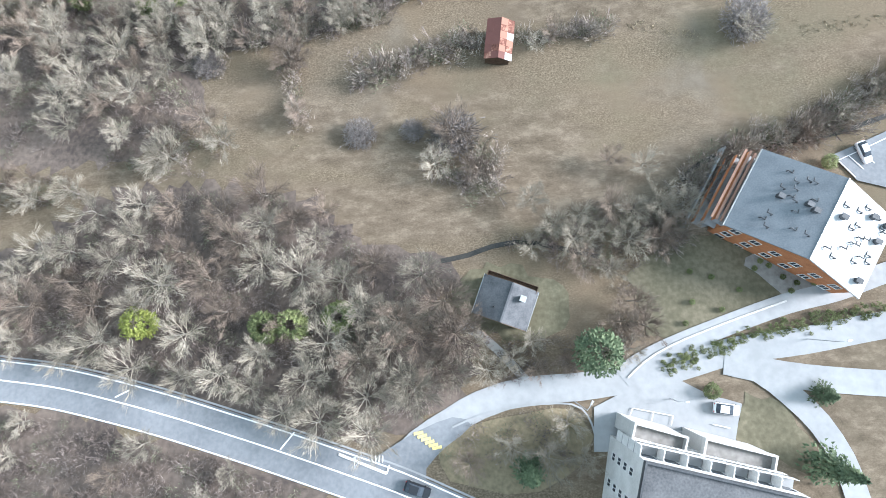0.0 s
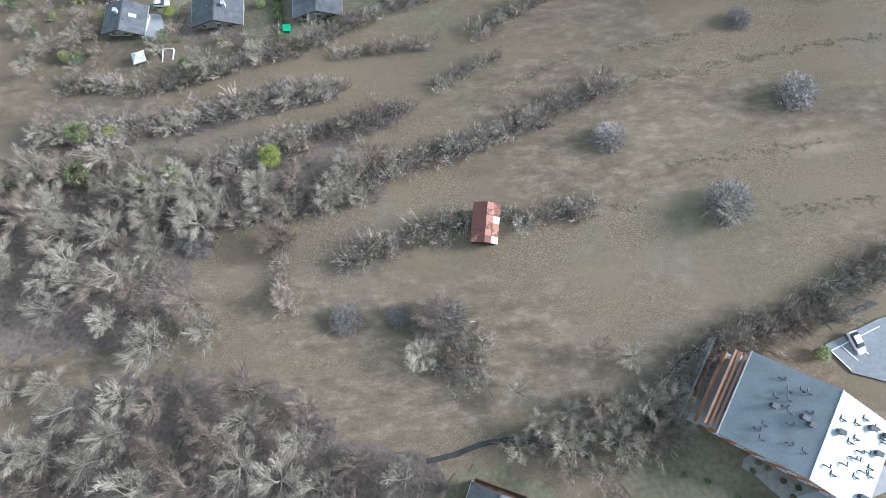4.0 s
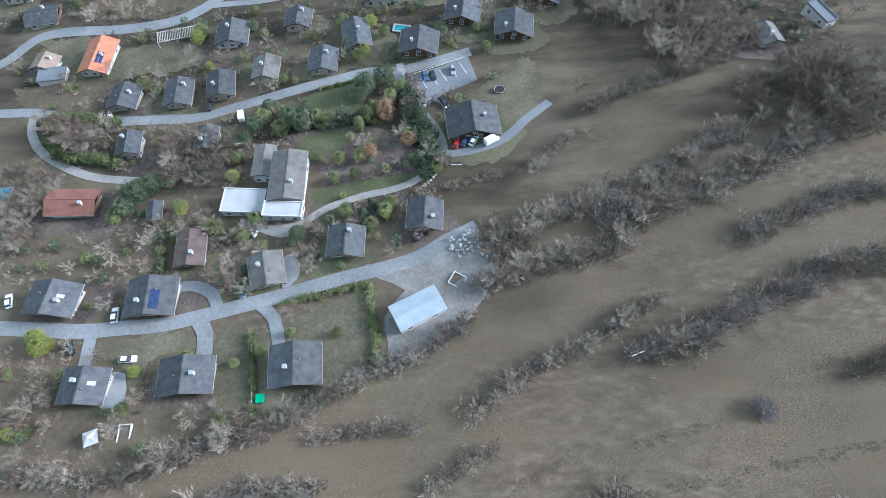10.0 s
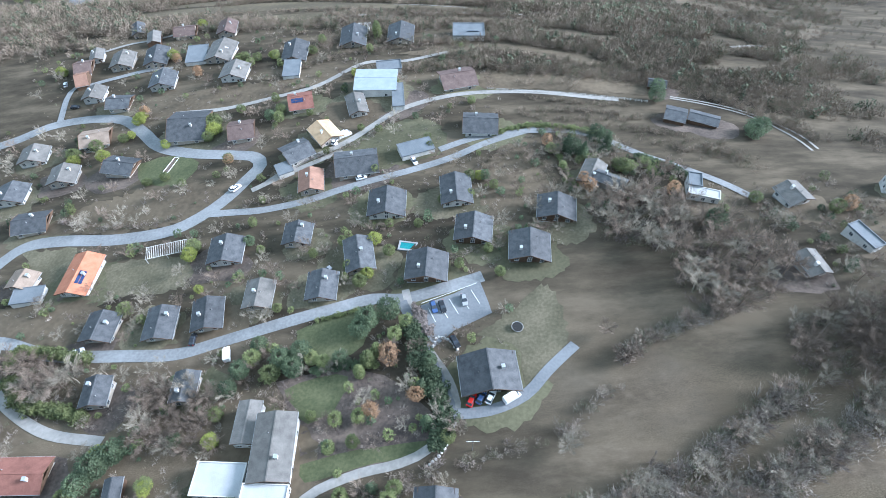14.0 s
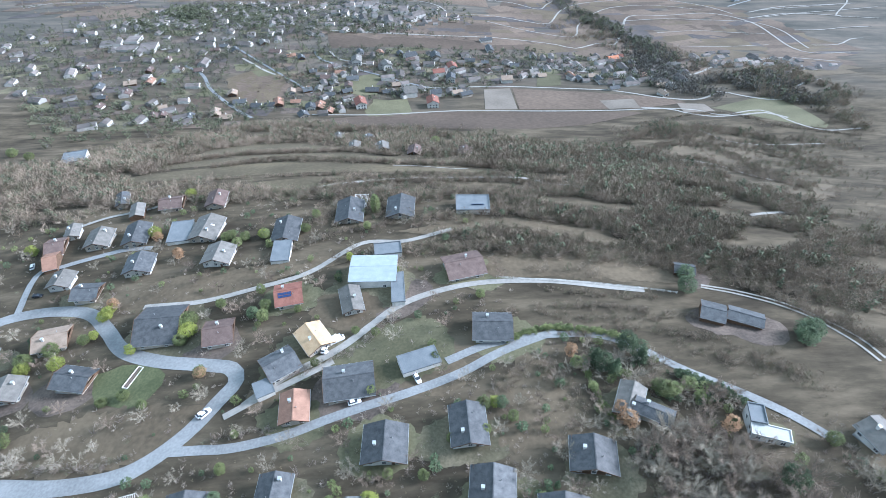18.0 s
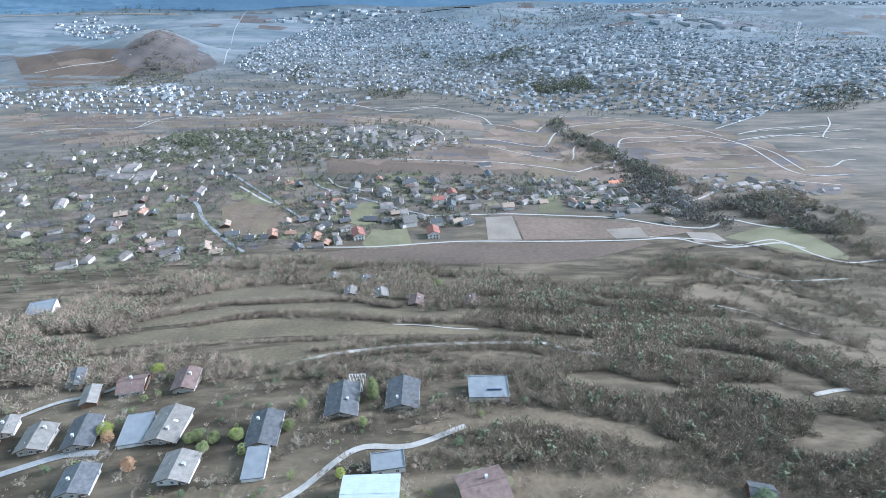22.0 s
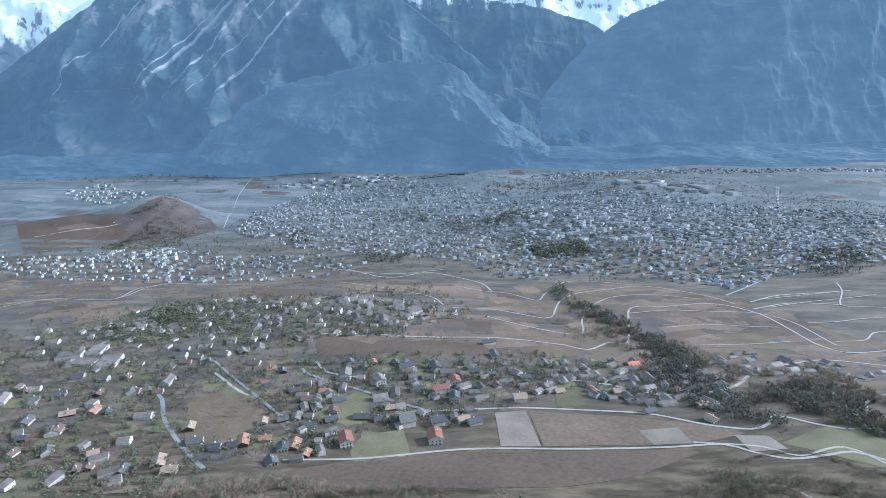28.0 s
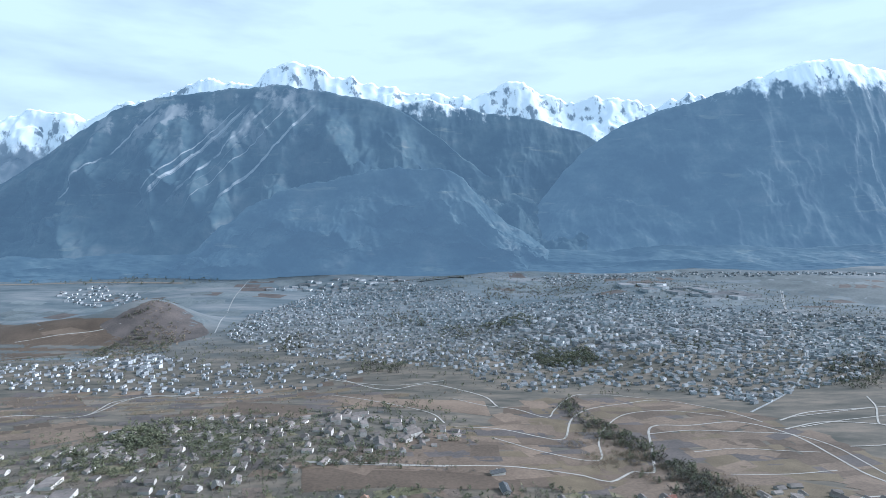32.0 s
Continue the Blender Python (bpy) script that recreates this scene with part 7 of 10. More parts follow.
strew("grass_tufts", TUFTS, along([(70.5, 53.1), (78.8, 53.8), (88.2, 55.3)], 2.0, 4.4, 338), (0.35, 0.8), 345, "pale dry grass along a terrace edge", "grass", 0.3, 1.3)
strew("grass_tufts", TUFTS, along([(44.6, 94.5), (53.5, 96.0), (62.6, 98.3)], 2.0, 4.4, 352), (0.35, 0.8), 359, "pale dry grass along a terrace edge", "grass", 0.3, 1.3)
strew("grass_tufts", TUFTS, along([(-29.8, 48.7), (-27.6, 41.2), (-27.1, 34.2), (-27.0, 30.5)], 1.5, 3.3, 366), (0.35, 0.8), 373, "pale dry grass along a terrace edge", "grass", 0.3, 1.3)
hedgerow([(-29.4, 73.0), (-23.0, 74.6), (-17.3, 76.6), (-10.5, 78.8), (-5.1, 80.4)], 5.0, 2.6, 212, trees=0.0, dense=0.75, kinds=UNDERGROWTH)
hedgerow([(1.5, 86.0), (8.5, 90.5), (17.0, 95.1)], 2.6, 2.2, 240, trees=0.06, dense=0.6)
hedgerow([(11.2, 100.5), (20.4, 107.6), (29.7, 112.3), (40.6, 117.6), (49.2, 123.1), (56.6, 127.3)], 3.0, 2.6, 247, trees=0.06, dense=0.65)
hedgerow([(49.9, 113.2), (60.3, 116.1), (68.6, 120.0), (79.0, 125.6), (88.5, 128.0), (96.0, 132.2), (110.9, 133.9), (122.0, 136.5)], 5.0, 3.0, 254, trees=0.1, dense=0.7)
hedgerow([(87.9, 106.8), (96.4, 108.9), (104.0, 110.5), (114.0, 112.5)], 4.0, 2.4, 261, trees=0.03, dense=0.75, kinds=UNDERGROWTH)
hedgerow([(16.1, 132.8), (23.8, 136.0), (31.5, 139.4), (46.4, 141.2), (52.8, 146.2), (58.8, 151.0)], 5.0, 3.2, 380, trees=0.16, dense=0.75)
hedgerow([(27.0, 148.0), (34.2, 152.4), (41.6, 154.5), (51.9, 159.2), (65.4, 164.6), (79.0, 172.8), (90.1, 178.0)], 5.0, 3.2, 387, trees=0.16, dense=0.75)
hedgerow([(50.0, 151.0), (62.6, 154.6), (75.9, 158.1), (88.6, 164.7), (101.3, 170.1), (116.8, 177.7), (132.0, 184.0)], 5.5, 3.4, 394, trees=0.16, dense=0.8)
hedgerow([(79.8, 142.6), (91.2, 147.4), (103.9, 151.8), (119.4, 154.9)], 5.0, 2.8, 401, trees=0.06, dense=0.75)
hedgerow([(52.0, 191.0), (57.0, 194.5), (63.0, 198.1), (73.3, 201.6), (81.5, 206.0)], 3.2, 3.0, 408, trees=0.14, dense=0.6)
hedgerow([(29.9, 172.3), (36.3, 172.9), (40.1, 177.9), (48.9, 183.6)], 3.0, 2.0, 415, trees=0.05, dense=0.35)
hedgerow([(8.0, 165.0), (18.0, 168.0), (27.0, 170.5)], 3.5, 1.6, 422, trees=0.02, dense=0.4)
wood([(16.1, 148.1), (20.5, 153.5), (27.9, 148.8), (30.9, 143.2), (19.2, 140.0)], 12, 2.8, 3.5, 5.5, 429, brush=0.5)
wood([(95.2, 198.0), (110.8, 201.5), (130.9, 202.1), (141.5, 203.3), (124.0, 172.0), (104.0, 172.0), (92.0, 184.7)], 34, 4.6, 5, 8.5, 436, brush=0.35)
wood([(53.4, 253.3), (76.5, 258.6), (84.3, 244.4), (72.5, 228.1), (56.4, 237.9)], 16, 4.2, 4.5, 7.5, 443, brush=0.35)
wood([(58.2, 252.7), (72.9, 256.8), (85.2, 245.9), (103.0, 229.8), (104.2, 214.3), (93.5, 205.9), (77.7, 200.8), (73.3, 212.2), (74.2, 227.1), (56.4, 234.2)], 40, 4.4, 6, 9.5, 450, brush=0.5)
wood([(106.7, 204.5), (130.9, 207.0), (130.6, 189.6), (117.4, 183.4), (106.6, 191.8)], 20, 4.5, 5, 8, 457, brush=0.4)
wood([(-80.4, 191.0), (-69.2, 192.1), (-56.7, 185.7), (-59.6, 172.1), (-73.4, 170.9)], 16, 3.8, 5, 8, 464, brush=0.3)
wood([(-136.3, 185.8), (-117.9, 183.2), (-115.4, 172.0), (-108.2, 162.5), (-110.0, 149.8), (-120.3, 150.3)], 18, 4.0, 4.5, 7.5, 471, brush=0.3)
wood([(-123.3, 202.2), (-106.3, 201.9), (-99.3, 194.0), (-110.4, 191.0), (-117.1, 193.5)], 8, 3.5, 6, 9, 478, brush=0.2)
bare_tree(-82.4, 233.2, 5)
bare_tree(-22.0, 281.0, 5)
bare_tree(-10.3, 196.0, 7)
bare_tree(-16.1, 183.6, 5.5)
bare_tree(-5.2, 186.7, 5)
bare_tree(-73.5, 186.0, 6)
bare_tree(-61.4, 185.0, 6)
bare_tree(49.4, 199.4, 5)
bare_tree(51.4, 191.1, 5)
bare_tree(33.3, 168.1, 6)
bare_tree(84.5, 267.1, 6)
bare_tree(113.3, 237.5, 5)
green("pine", -11.0, 210.7, 7, 1.2)
green("pine", -16.9, 208.0, 7, 1.2)
green("bush", -5.8, 206.6, 4.5, 1.2)
green("column", -16.0, 194.6, 7, 1.6)
green("column", -18.2, 191.2, 6, 1.4)
green("bush", -23.4, 178.2, 4, 1.2)
green("bush", -17.3, 178.7, 4, 1.2)
green("pine", -40.7, 197.1, 6, 1.3)
green("pine", -35.8, 198.8, 6, 1.2)
green("bush", -43.3, 192.6, 5, 1.3)
green("bush", -49.5, 198.0, 5, 1.2)
green("pine", -52.0, 194.0, 5.5, 1.2)
green("bush", -32.4, 197.0, 4, 1.3)
green("pine", 1.0, 193.7, 5, 1)
green("conifer", 0.3, 176.1, 6, 1.2)
green("conifer", 4.1, 178.7, 5, 1.2)
green("bush", 5.4, 172.0, 4, 1.2)
green("conifer", -14.7, 157.1, 6, 1.1)
green("bush", -8.6, 157.6, 5, 1)
green("bush", -7.3, 160.5, 4.5, 1)
green("bush", -68.5, 163.7, 4.5, 1.1)
green("bright", -68.5, 163.0, 4, 1.1)
green("pine", -83.1, 168.9, 7, 1.3)
green("pine", -79.9, 172.2, 6, 1.3)
green("bright", -84.5, 172.5, 4, 1.2)
green("bush", -56.8, 155.0, 5, 1.3)
green("conifer", -27.5, 145.1, 4.5, 1.3)
green("bush", -96.0, 219.0, 4.5, 1.4)
green("bright", -110.3, 304.0, 4, 1.2)
green("bush", -80.3, 243.8, 5, 1.2)
green("bush", 22.6, 223.0, 3.4, 1.2)
green("bush", 10.2, 227.4, 3.4, 1.2)
green("bush", 19.7, 233.0, 3.2, 1.2)
green("bright", -18.9, 226.3, 4.2, 1.1)
green("bush", -25.2, 229.9, 4, 1.1)
green("column", -25.8, 225.6, 4, 1.4)
green("bush", -12.2, 234.8, 4, 1.2)
green("bush", -20.9, 223.2, 4.5, 1.2)
green("conifer", 53.2, 283.0, 8, 1.2)
green("pine", 65.4, 289.2, 7, 1.2)
green("bush", 46.9, 282.0, 4, 1.3)
green("pine", 91.2, 237.9, 7, 1.2)
green("pine", 128.9, 293.7, 6, 1.4)
green("pine", 101.4, 328.0, 6, 1.3)
green("bush", 109.3, 249.3, 4, 1.3)
green("russet", 135.5, 242.8, 6, 1)
green("bush", 131.7, 242.1, 5, 1.2)
green("russet", -10.3, 195.7, 7, 1)
green("russet", 55.1, 262.8, 5, 1.1)
green("bright", -55.8, 174.6, 4, 1.1)
green("bush", -28.1, 240.3, 4, 1)
green("bush", -63.2, 319.5, 5, 1)
green("bush", -67.5, 329.4, 4.5, 1)
green("bush", -91.6, 315.7, 6, 1.2)
green("bush", -142.4, 307.5, 5, 1.5)
green("bush", -151.4, 303.5, 5, 1.5)
green("bright", -129.1, 313.7, 3.5, 1.2)
green("bush", -150.3, 310.5, 4, 1.5)
green("russet", -79.4, 289.5, 4, 1.2)
green("bush", -104.4, 283.7, 3.5, 1.4)
green("bush", -111.1, 281.6, 3, 1.5)
green("bush", -95.9, 279.0, 3, 1.4)
green("bright", -128.5, 328.0, 3.5, 1.3)
green("bush", -28.8, 323.9, 3.5, 1)
green("bush", -19.5, 276.1, 3.5, 1.2)
green("bush", 5.1, 257.1, 3.5, 1)
green("conifer", 32.6, 241.2, 3.5, 1)
green("bush", -61.5, 252.8, 4, 1)
green("bright", -73.5, 225.2, 3.4, 1)
green("bright", -92.2, 121.2, 5, 1.2)
green("bush", -115.1, 127.8, 4, 1.2)
green("bright", -95.8, 124.1, 4, 1.2)
green("bush", -54.5, 117.4, 3.2, 1.1)
green("bush", -66.1, 104.9, 3.4, 1.1)
green("bright", -66.6, 114.0, 3, 1.1)
green("bush", -36.6, 118.1, 3.4, 1.1)
green("bush", -42.7, 115.4, 2.4, 1.2)
green("bush", -18.7, 122.0, 2.6, 1.2)
green("bush", -10.5, 114.3, 1.8, 1.6)
green("bush", -30.3, 122.7, 2.6, 1.1)
green("bright", -186.9, 372.5, 4, 1.2)
green("russet", -126.9, 373.8, 5, 1)
green("bright", -129.1, 377.2, 4, 1)
green("bush", -86.7, 363.7, 4, 1.4)
green("bush", -93.6, 369.5, 4, 1.4)
green("bush", -75.0, 368.6, 5, 1.1)
green("column", -25.8, 387.1, 8, 1.5)
green("bush", -28.6, 370.9, 4, 1.1)
green("bush", -54.2, 383.8, 5, 1)
green("russet", -111.9, 358.7, 5, 1)
green("bright", -128.2, 418.4, 4.5, 1.1)
green("bush", -92.7, 314.7, 6, 1.2)
green("bright", -128.6, 324.7, 5, 1.1)
green("bush", -63.2, 313.9, 5, 1.1)
green("russet", -128.3, 329.2, 5, 1.1)
green("bush", -14.0, 334.5, 5, 0.8)
green("bush", 18.8, 319.0, 3, 1.5)
green("pine", 97.9, 319.6, 7, 1.2)
green("pine", 127.5, 290.4, 6, 1.4)
green("conifer", 58.0, 277.9, 8, 1.1)
green("pine", 67.7, 285.3, 7, 1.1)
green("russet", 46.1, 287.3, 5, 1)
green("bush", 70.9, 268.8, 5, 1.4)
green("bush", 78.8, 271.0, 4, 1.5)
green("bright", -33.7, 346.9, 4, 1)
green("bush", -60.5, 264.3, 3, 1)
green("pine", -48.6, 202.1, 5, 1.2)
green("pine", -36.7, 193.8, 6, 1.2)
green("bush", -28.8, 195.6, 4, 1.2)
green("pine", -23.7, 195.9, 5, 1.1)
green("column", -13.8, 197.6, 6, 1.5)
green("pine", -19.4, 205.3, 6, 1.2)
green("bush", -9.0, 202.7, 4.5, 1.2)
green("pine", -3.0, 194.1, 5, 1.1)
green("conifer", -1.3, 186.1, 6, 1.2)
green("bush", -24.2, 170.9, 3.5, 1.2)
green("bush", -18.3, 172.1, 3.5, 1.2)
green("russet", -14.3, 180.0, 5, 1.0)
green("russet", -2.8, 183.7, 5, 1.0)
green("bush", -30.0, 179.8, 3, 1.1)
green("pine", -54.1, 188.5, 5, 1.2)
green("bush", -55.9, 181.5, 4, 1.2)
green("pine", -86.1, 164.5, 6, 1.2)
green("bush", -88.6, 161.8, 4, 1.3)
green("bush", -19.9, 159.1, 4, 1.2)
green("bush", -12.5, 153.7, 4, 1.2)
green("conifer", -12.9, 160.7, 5, 1.2)
green("pine", -32.7, 151.8, 4.5, 1.2)
green("bush", -45.5, 158.1, 4, 1.2)
green("bush", -48.3, 152.6, 4, 1.2)
green("pine", -65.4, 175.1, 4, 1.2)
green("bright", -54.9, 173.8, 3.5, 1.1)
green("bush", -37.5, 236.4, 3.5, 1.1)
green("bush", -56.2, 240.4, 3, 1.2)
green("bush", -45.8, 215.4, 3, 1.2)
green("pine", -60.9, 244.5, 4, 1.1)
green("bush", -2.9, 246.4, 3.2, 1.2)
green("bush", -12.8, 247.5, 3.2, 1.2)
green("bush", 15.3, 259.0, 3.2, 1.2)
green("bush", 23.7, 262.9, 3.5, 1.2)
green("pine", 20.9, 267.7, 4.5, 1.0)
green("bush", 1.1, 288.5, 3, 1.3)
green("bush", -27.2, 303.4, 3, 1.2)
green("pine", -67.6, 315.9, 5, 1.1)
green("bush", -81.9, 323.3, 4, 1.2)
green("bush", -39.9, 289.9, 3, 1.2)
green("bush", -50.5, 317.1, 3, 1.2)
green("bright", -90.6, 310.2, 5, 1.5)
green("bush", -92.5, 306.0, 4, 1.5)
green("bright", -129.3, 323.4, 4.5, 1.4)
green("bright", -137.1, 301.0, 4.5, 1.4)
green("bright", -149.8, 299.5, 4.5, 1.3)
green("bush", -131.9, 311.4, 4, 1.3)
green("pine", 55.0, 280.5, 7, 1.1)
green("conifer", 67.8, 282.4, 8, 1.1)
green("bush", 69.4, 270.7, 4, 1.5)
green("bush", 73.4, 269.3, 4, 1.4)
green("bright", -80.6, 240.2, 5, 1.2)
green("bright", -17.4, 240.4, 4.5, 1.2)
green("bush", 28.1, 237.3, 3.5, 1.2)
green("bright", -130.2, 378.5, 5, 1.3)
green("bush", -91.7, 370.6, 4, 1.6)
green("bush", -84.4, 368.5, 4, 1.5)
green("bright", -76.6, 369.4, 4, 1.3)
green("column", -26.6, 391.4, 8, 1.5)
green("bright", -128.4, 419.3, 5, 1.3)
green("bright", -188.7, 373.6, 4.5, 1.3)
green("bush", -333.6, 562.5, 7, 1.5)
green("bush", -308.5, 546.6, 6, 1.5)
green("bush", 15.4, 267.8, 4.5, 1.2)
green("bright", 19.0, 268.6, 3.5, 1.2)
green("bush", -28.6, 314.7, 3.5, 1.2)
green("pine", 131.6, 293.9, 7, 1.3)
green("bush", -57.1, 371.9, 4, 1.4)
green("bush", 80.4, 266.6, 3, 1.5)
green("bush", -79.7, 290.0, 4, 1.3)
green("russet", 56.3, 259.3, 5, 1.3)
green("russet", 84.2, 255.4, 5, 1.2)
green("russet", -111.8, 358.7, 5, 1.2)
green("bush", 4.8, 554.7, 7, 1.3)
clipped_hedge([(-33.8, 131.1), (-25.8, 132.9), (-13.2, 135.3)], 1.3, 1.4, 485)
clipped_hedge([(-12.5, 135.2), (-10.5, 125.8), (-8.3, 112.9)], 1.0, 1.5, 492)
clipped_hedge([(-39.8, 122.5), (-38.3, 114.5), (-36.2, 104.0)], 1.0, 1.5, 499)
clipped_hedge([(-4.4, 205.0), (-0.6, 194.6), (2.6, 184.9), (4.8, 175.8), (2.5, 170.9)], 2.6, 3.2, 506, kind=HEDGE_NEEDLES)
clipped_hedge([(-126.1, 200.9), (-125.9, 206.2), (-116.1, 205.5), (-101.3, 202.0)], 2.0, 2.4, 513)
clipped_hedge([(-123.9, 196.6), (-115.4, 188.9), (-105.1, 186.2), (-93.3, 182.6)], 2.2, 2.6, 520)
clipped_hedge([(-35.1, 209.8), (-27.2, 211.7), (-20.2, 213.3)], 1.0, 1.2, 527)
clipped_hedge([(-32.0, 193.4), (-22.1, 194.5), (-15.5, 195.8)], 1.8, 1.6, 534, kind=HEDGE_NEEDLES)
clipped_hedge([(-3.2, 211.5), (-1.6, 207.4), (0.5, 203.6)], 2.2, 1.8, 541, kind=[(*grow_leafy(60, 60, "round", 0.2), BRUSH)], label="rounded dark red-brown clipped hedge")
clipped_hedge([(49.0, 283.1), (50.8, 269.1), (53.4, 260.5)], 1.0, 1.6, 548)
clipped_hedge([(26.5, 295.1), (39.1, 299.8), (54.7, 298.4), (68.9, 293.1)], 1.6, 1.6, 555)
clipped_hedge([(77.8, 276.4), (88.5, 268.9), (94.0, 259.8)], 2, 2.2, 562, kind=HEDGE_NEEDLES)
hedgerow([(-61.6, 280.9), (-44.2, 287.1), (-26.7, 296.3), (-13.3, 311.0)], 2.2, 1.8, 569, dense=0.5)
hedgerow([(-9.9, 221.6), (1.0, 227.5), (19.9, 236.1)], 2.2, 1.8, 576, dense=0.5)
hedgerow([(-67.2, 263.6), (-58.7, 265.0), (-50.2, 266.2)], 2.2, 1.8, 583, dense=0.5)
hedgerow([(-140.8, 265.1), (-119.8, 259.1), (-96.9, 258.6)], 2.2, 1.8, 590, dense=0.5)
hedgerow([(-29.6, 152.9), (-18.5, 154.1), (-2.7, 163.0), (3.7, 166.5)], 3, 2.2, 597, dense=0.45, trees=0.05)
hedgerow([(-66.7, 155.9), (-53.9, 150.9), (-50.0, 156.7)], 3, 2.2, 604, dense=0.45, trees=0.05)
hedgerow([(-21.3, 96.6), (-11.4, 99.0), (1.2, 99.8)], 3, 2.2, 611, dense=0.45, trees=0.05)
hedgerow([(-56.9, 149.2), (-47.9, 154.4), (-38.5, 157.7)], 3, 2.2, 618, dense=0.45, trees=0.05)
far_row([(29.0, 352.2), (52.6, 347.4), (79.7, 340.9), (102.6, 338.1), (121.2, 327.2), (135.1, 312.1), (147.9, 298.9), (151.9, 286.3)], 8, 4.0, 625, dense=0.34)
far_row([(17.7, 306.3), (49.5, 311.6), (79.6, 307.5), (93.4, 305.7)], 3.5, 2.4, 632, dense=0.34)
far_row([(51.3, 320.1), (68.3, 318.1), (84.8, 315.9)], 2.5, 2.2, 639, dense=0.34)
far_row([(46.1, 296.2), (66.6, 298.8), (94.1, 293.4), (108.7, 284.4)], 4, 2.2, 646, dense=0.34)
far_row([(93.6, 280.0), (111.3, 279.1), (119.5, 269.0)], 7, 3, 653, dense=0.34)
far_row([(-9.9, 350.3), (9.8, 358.0), (35.2, 361.8), (58.4, 352.0)], 6, 3.2, 660, dense=0.34)
far_row([(-74.3, 345.6), (-50.8, 363.4), (-31.2, 370.8), (-10.7, 380.2)], 5, 2.6, 667, dense=0.34)
far_row([(-5.3, 376.8), (24.4, 383.0), (51.4, 381.0), (75.6, 369.7), (110.7, 357.7), (137.5, 335.7), (160.8, 316.8)], 7, 3.6, 674, dense=0.34)
far_row([(20.1, 272.8), (34.1, 283.1), (41.2, 273.4), (45.0, 260.6)], 7, 2.0, 681, dense=0.34)
far_wood("far_wood_upper", [(-210.3, 599.2), (-195.7, 639.0), (-158.9, 659.7), (-101.3, 648.8), (-30.4, 628.3), (35.9, 572.3), (76.7, 546.6), (112.2, 512.2), (114.5, 460.8), (67.5, 457.2), (39.0, 464.6), (3.3, 478.9), (-31.6, 522.8), (-82.8, 559.5), (-141.8, 579.3), (-167.8, 545.4)], 1500, 688, greens=0.08)
far_wood("far_wood_left", [(-251.5, 429.8), (-344.4, 521.9), (-237.0, 501.3), (-222.6, 530.2), (-211.2, 576.1), (-205.5, 598.3), (-177.0, 533.6), (-172.8, 472.1), (-171.7, 430.4), (-183.0, 407.9)], 1100, 695, greens=0.08)
far_wood("far_wood_right", [(29.3, 484.1), (86.3, 523.7), (141.1, 536.3), (180.0, 520.1), (181.7, 476.3), (186.0, 431.0), (209.2, 384.7), (175.9, 353.3), (142.2, 375.5), (111.9, 400.7), (81.6, 416.1), (54.4, 429.2), (31.2, 452.6)], 850, 702, greens=0.07)
far_wood("far_wood_slope", [(55.3, 413.0), (89.2, 404.2), (114.6, 384.8), (135.2, 366.2), (148.0, 345.4), (95.7, 352.6), (64.9, 371.7), (39.2, 395.9)], 600, 709, greens=0.07, low=3, high=6)
far_wood("far_wood_gully", [(314.0, 1067.7), (351.5, 958.3), (349.9, 828.6), (329.7, 830.6), (298.4, 891.6), (288.0, 993.3)], 300, 716, greens=0.10, low=6, high=11)
far_wood("far_wood_gully", [(337.3, 804.7), (395.8, 822.3), (433.9, 767.3), (419.8, 683.0), (389.7, 672.8), (374.3, 735.4), (317.3, 743.0)], 350, 723, greens=0.10, low=6, high=11)
far_wood("far_wood_gully", [(192.0, 635.7), (228.3, 646.3), (282.8, 631.0), (312.6, 607.6), (299.2, 593.1), (167.3, 611.9)], 300, 730, greens=0.10, low=4, high=8)
far_wood("far_scrub", [(-190.6, 438.7), (-205.5, 598.3), (-76.1, 615.0), (51.2, 536.9), (174.0, 545.8), (237.8, 449.0), (175.9, 353.3), (76.8, 352.9), (50.5, 395.4), (5.7, 407.4), (-67.0, 415.3), (-125.4, 410.8)], 700, 737, greens=0.05, low=2, high=4.5)
far_wood("far_wood_ridge", [(56.2, 365.3), (84.1, 355.4), (116.3, 342.4), (143.7, 326.6), (162.9, 300.9), (173.7, 282.4), (224.3, 335.2), (226.3, 378.7), (199.6, 413.3), (139.4, 423.1), (70.5, 404.7), (38.8, 388.8)], 1500, 744, greens=0.08, low=3, high=6.5)
far_wood("far_scrub", [(140.0, 516.3), (229.4, 607.7), (316.4, 628.7), (381.5, 603.5), (352.7, 481.2), (196.8, 353.4), (160.6, 366.4), (155.1, 428.1)], 420, 751, greens=0.08, low=2, high=5)
far_wood("far_wood_west", [(-279.8, 398.4), (-348.1, 474.7), (-255.5, 478.7), (-166.8, 436.1), (-134.6, 429.1), (-170.8, 407.2), (-199.4, 394.9)], 700, 758, greens=0.08, low=4, high=8)
far_row([(147.8, 494.8), (202.7, 525.0), (210.2, 482.0), (232.5, 443.1)], 8, 5, 765, dense=0.15)
far_row([(135.0, 441.4), (161.4, 436.8), (177.3, 409.8), (189.4, 388.9)], 8, 5, 772, dense=0.15)
far_row([(179.4, 603.1), (243.7, 634.6), (300.8, 619.8), (309.8, 556.6)], 8, 5, 779, dense=0.15)
far_row([(-182.2, 809.2), (-95.5, 846.7), (2.3, 869.5), (102.8, 860.1)], 8, 5, 786, dense=0.15)
far_row([(238.3, 581.9), (284.3, 569.3), (296.1, 509.6)], 8, 5, 793, dense=0.15)
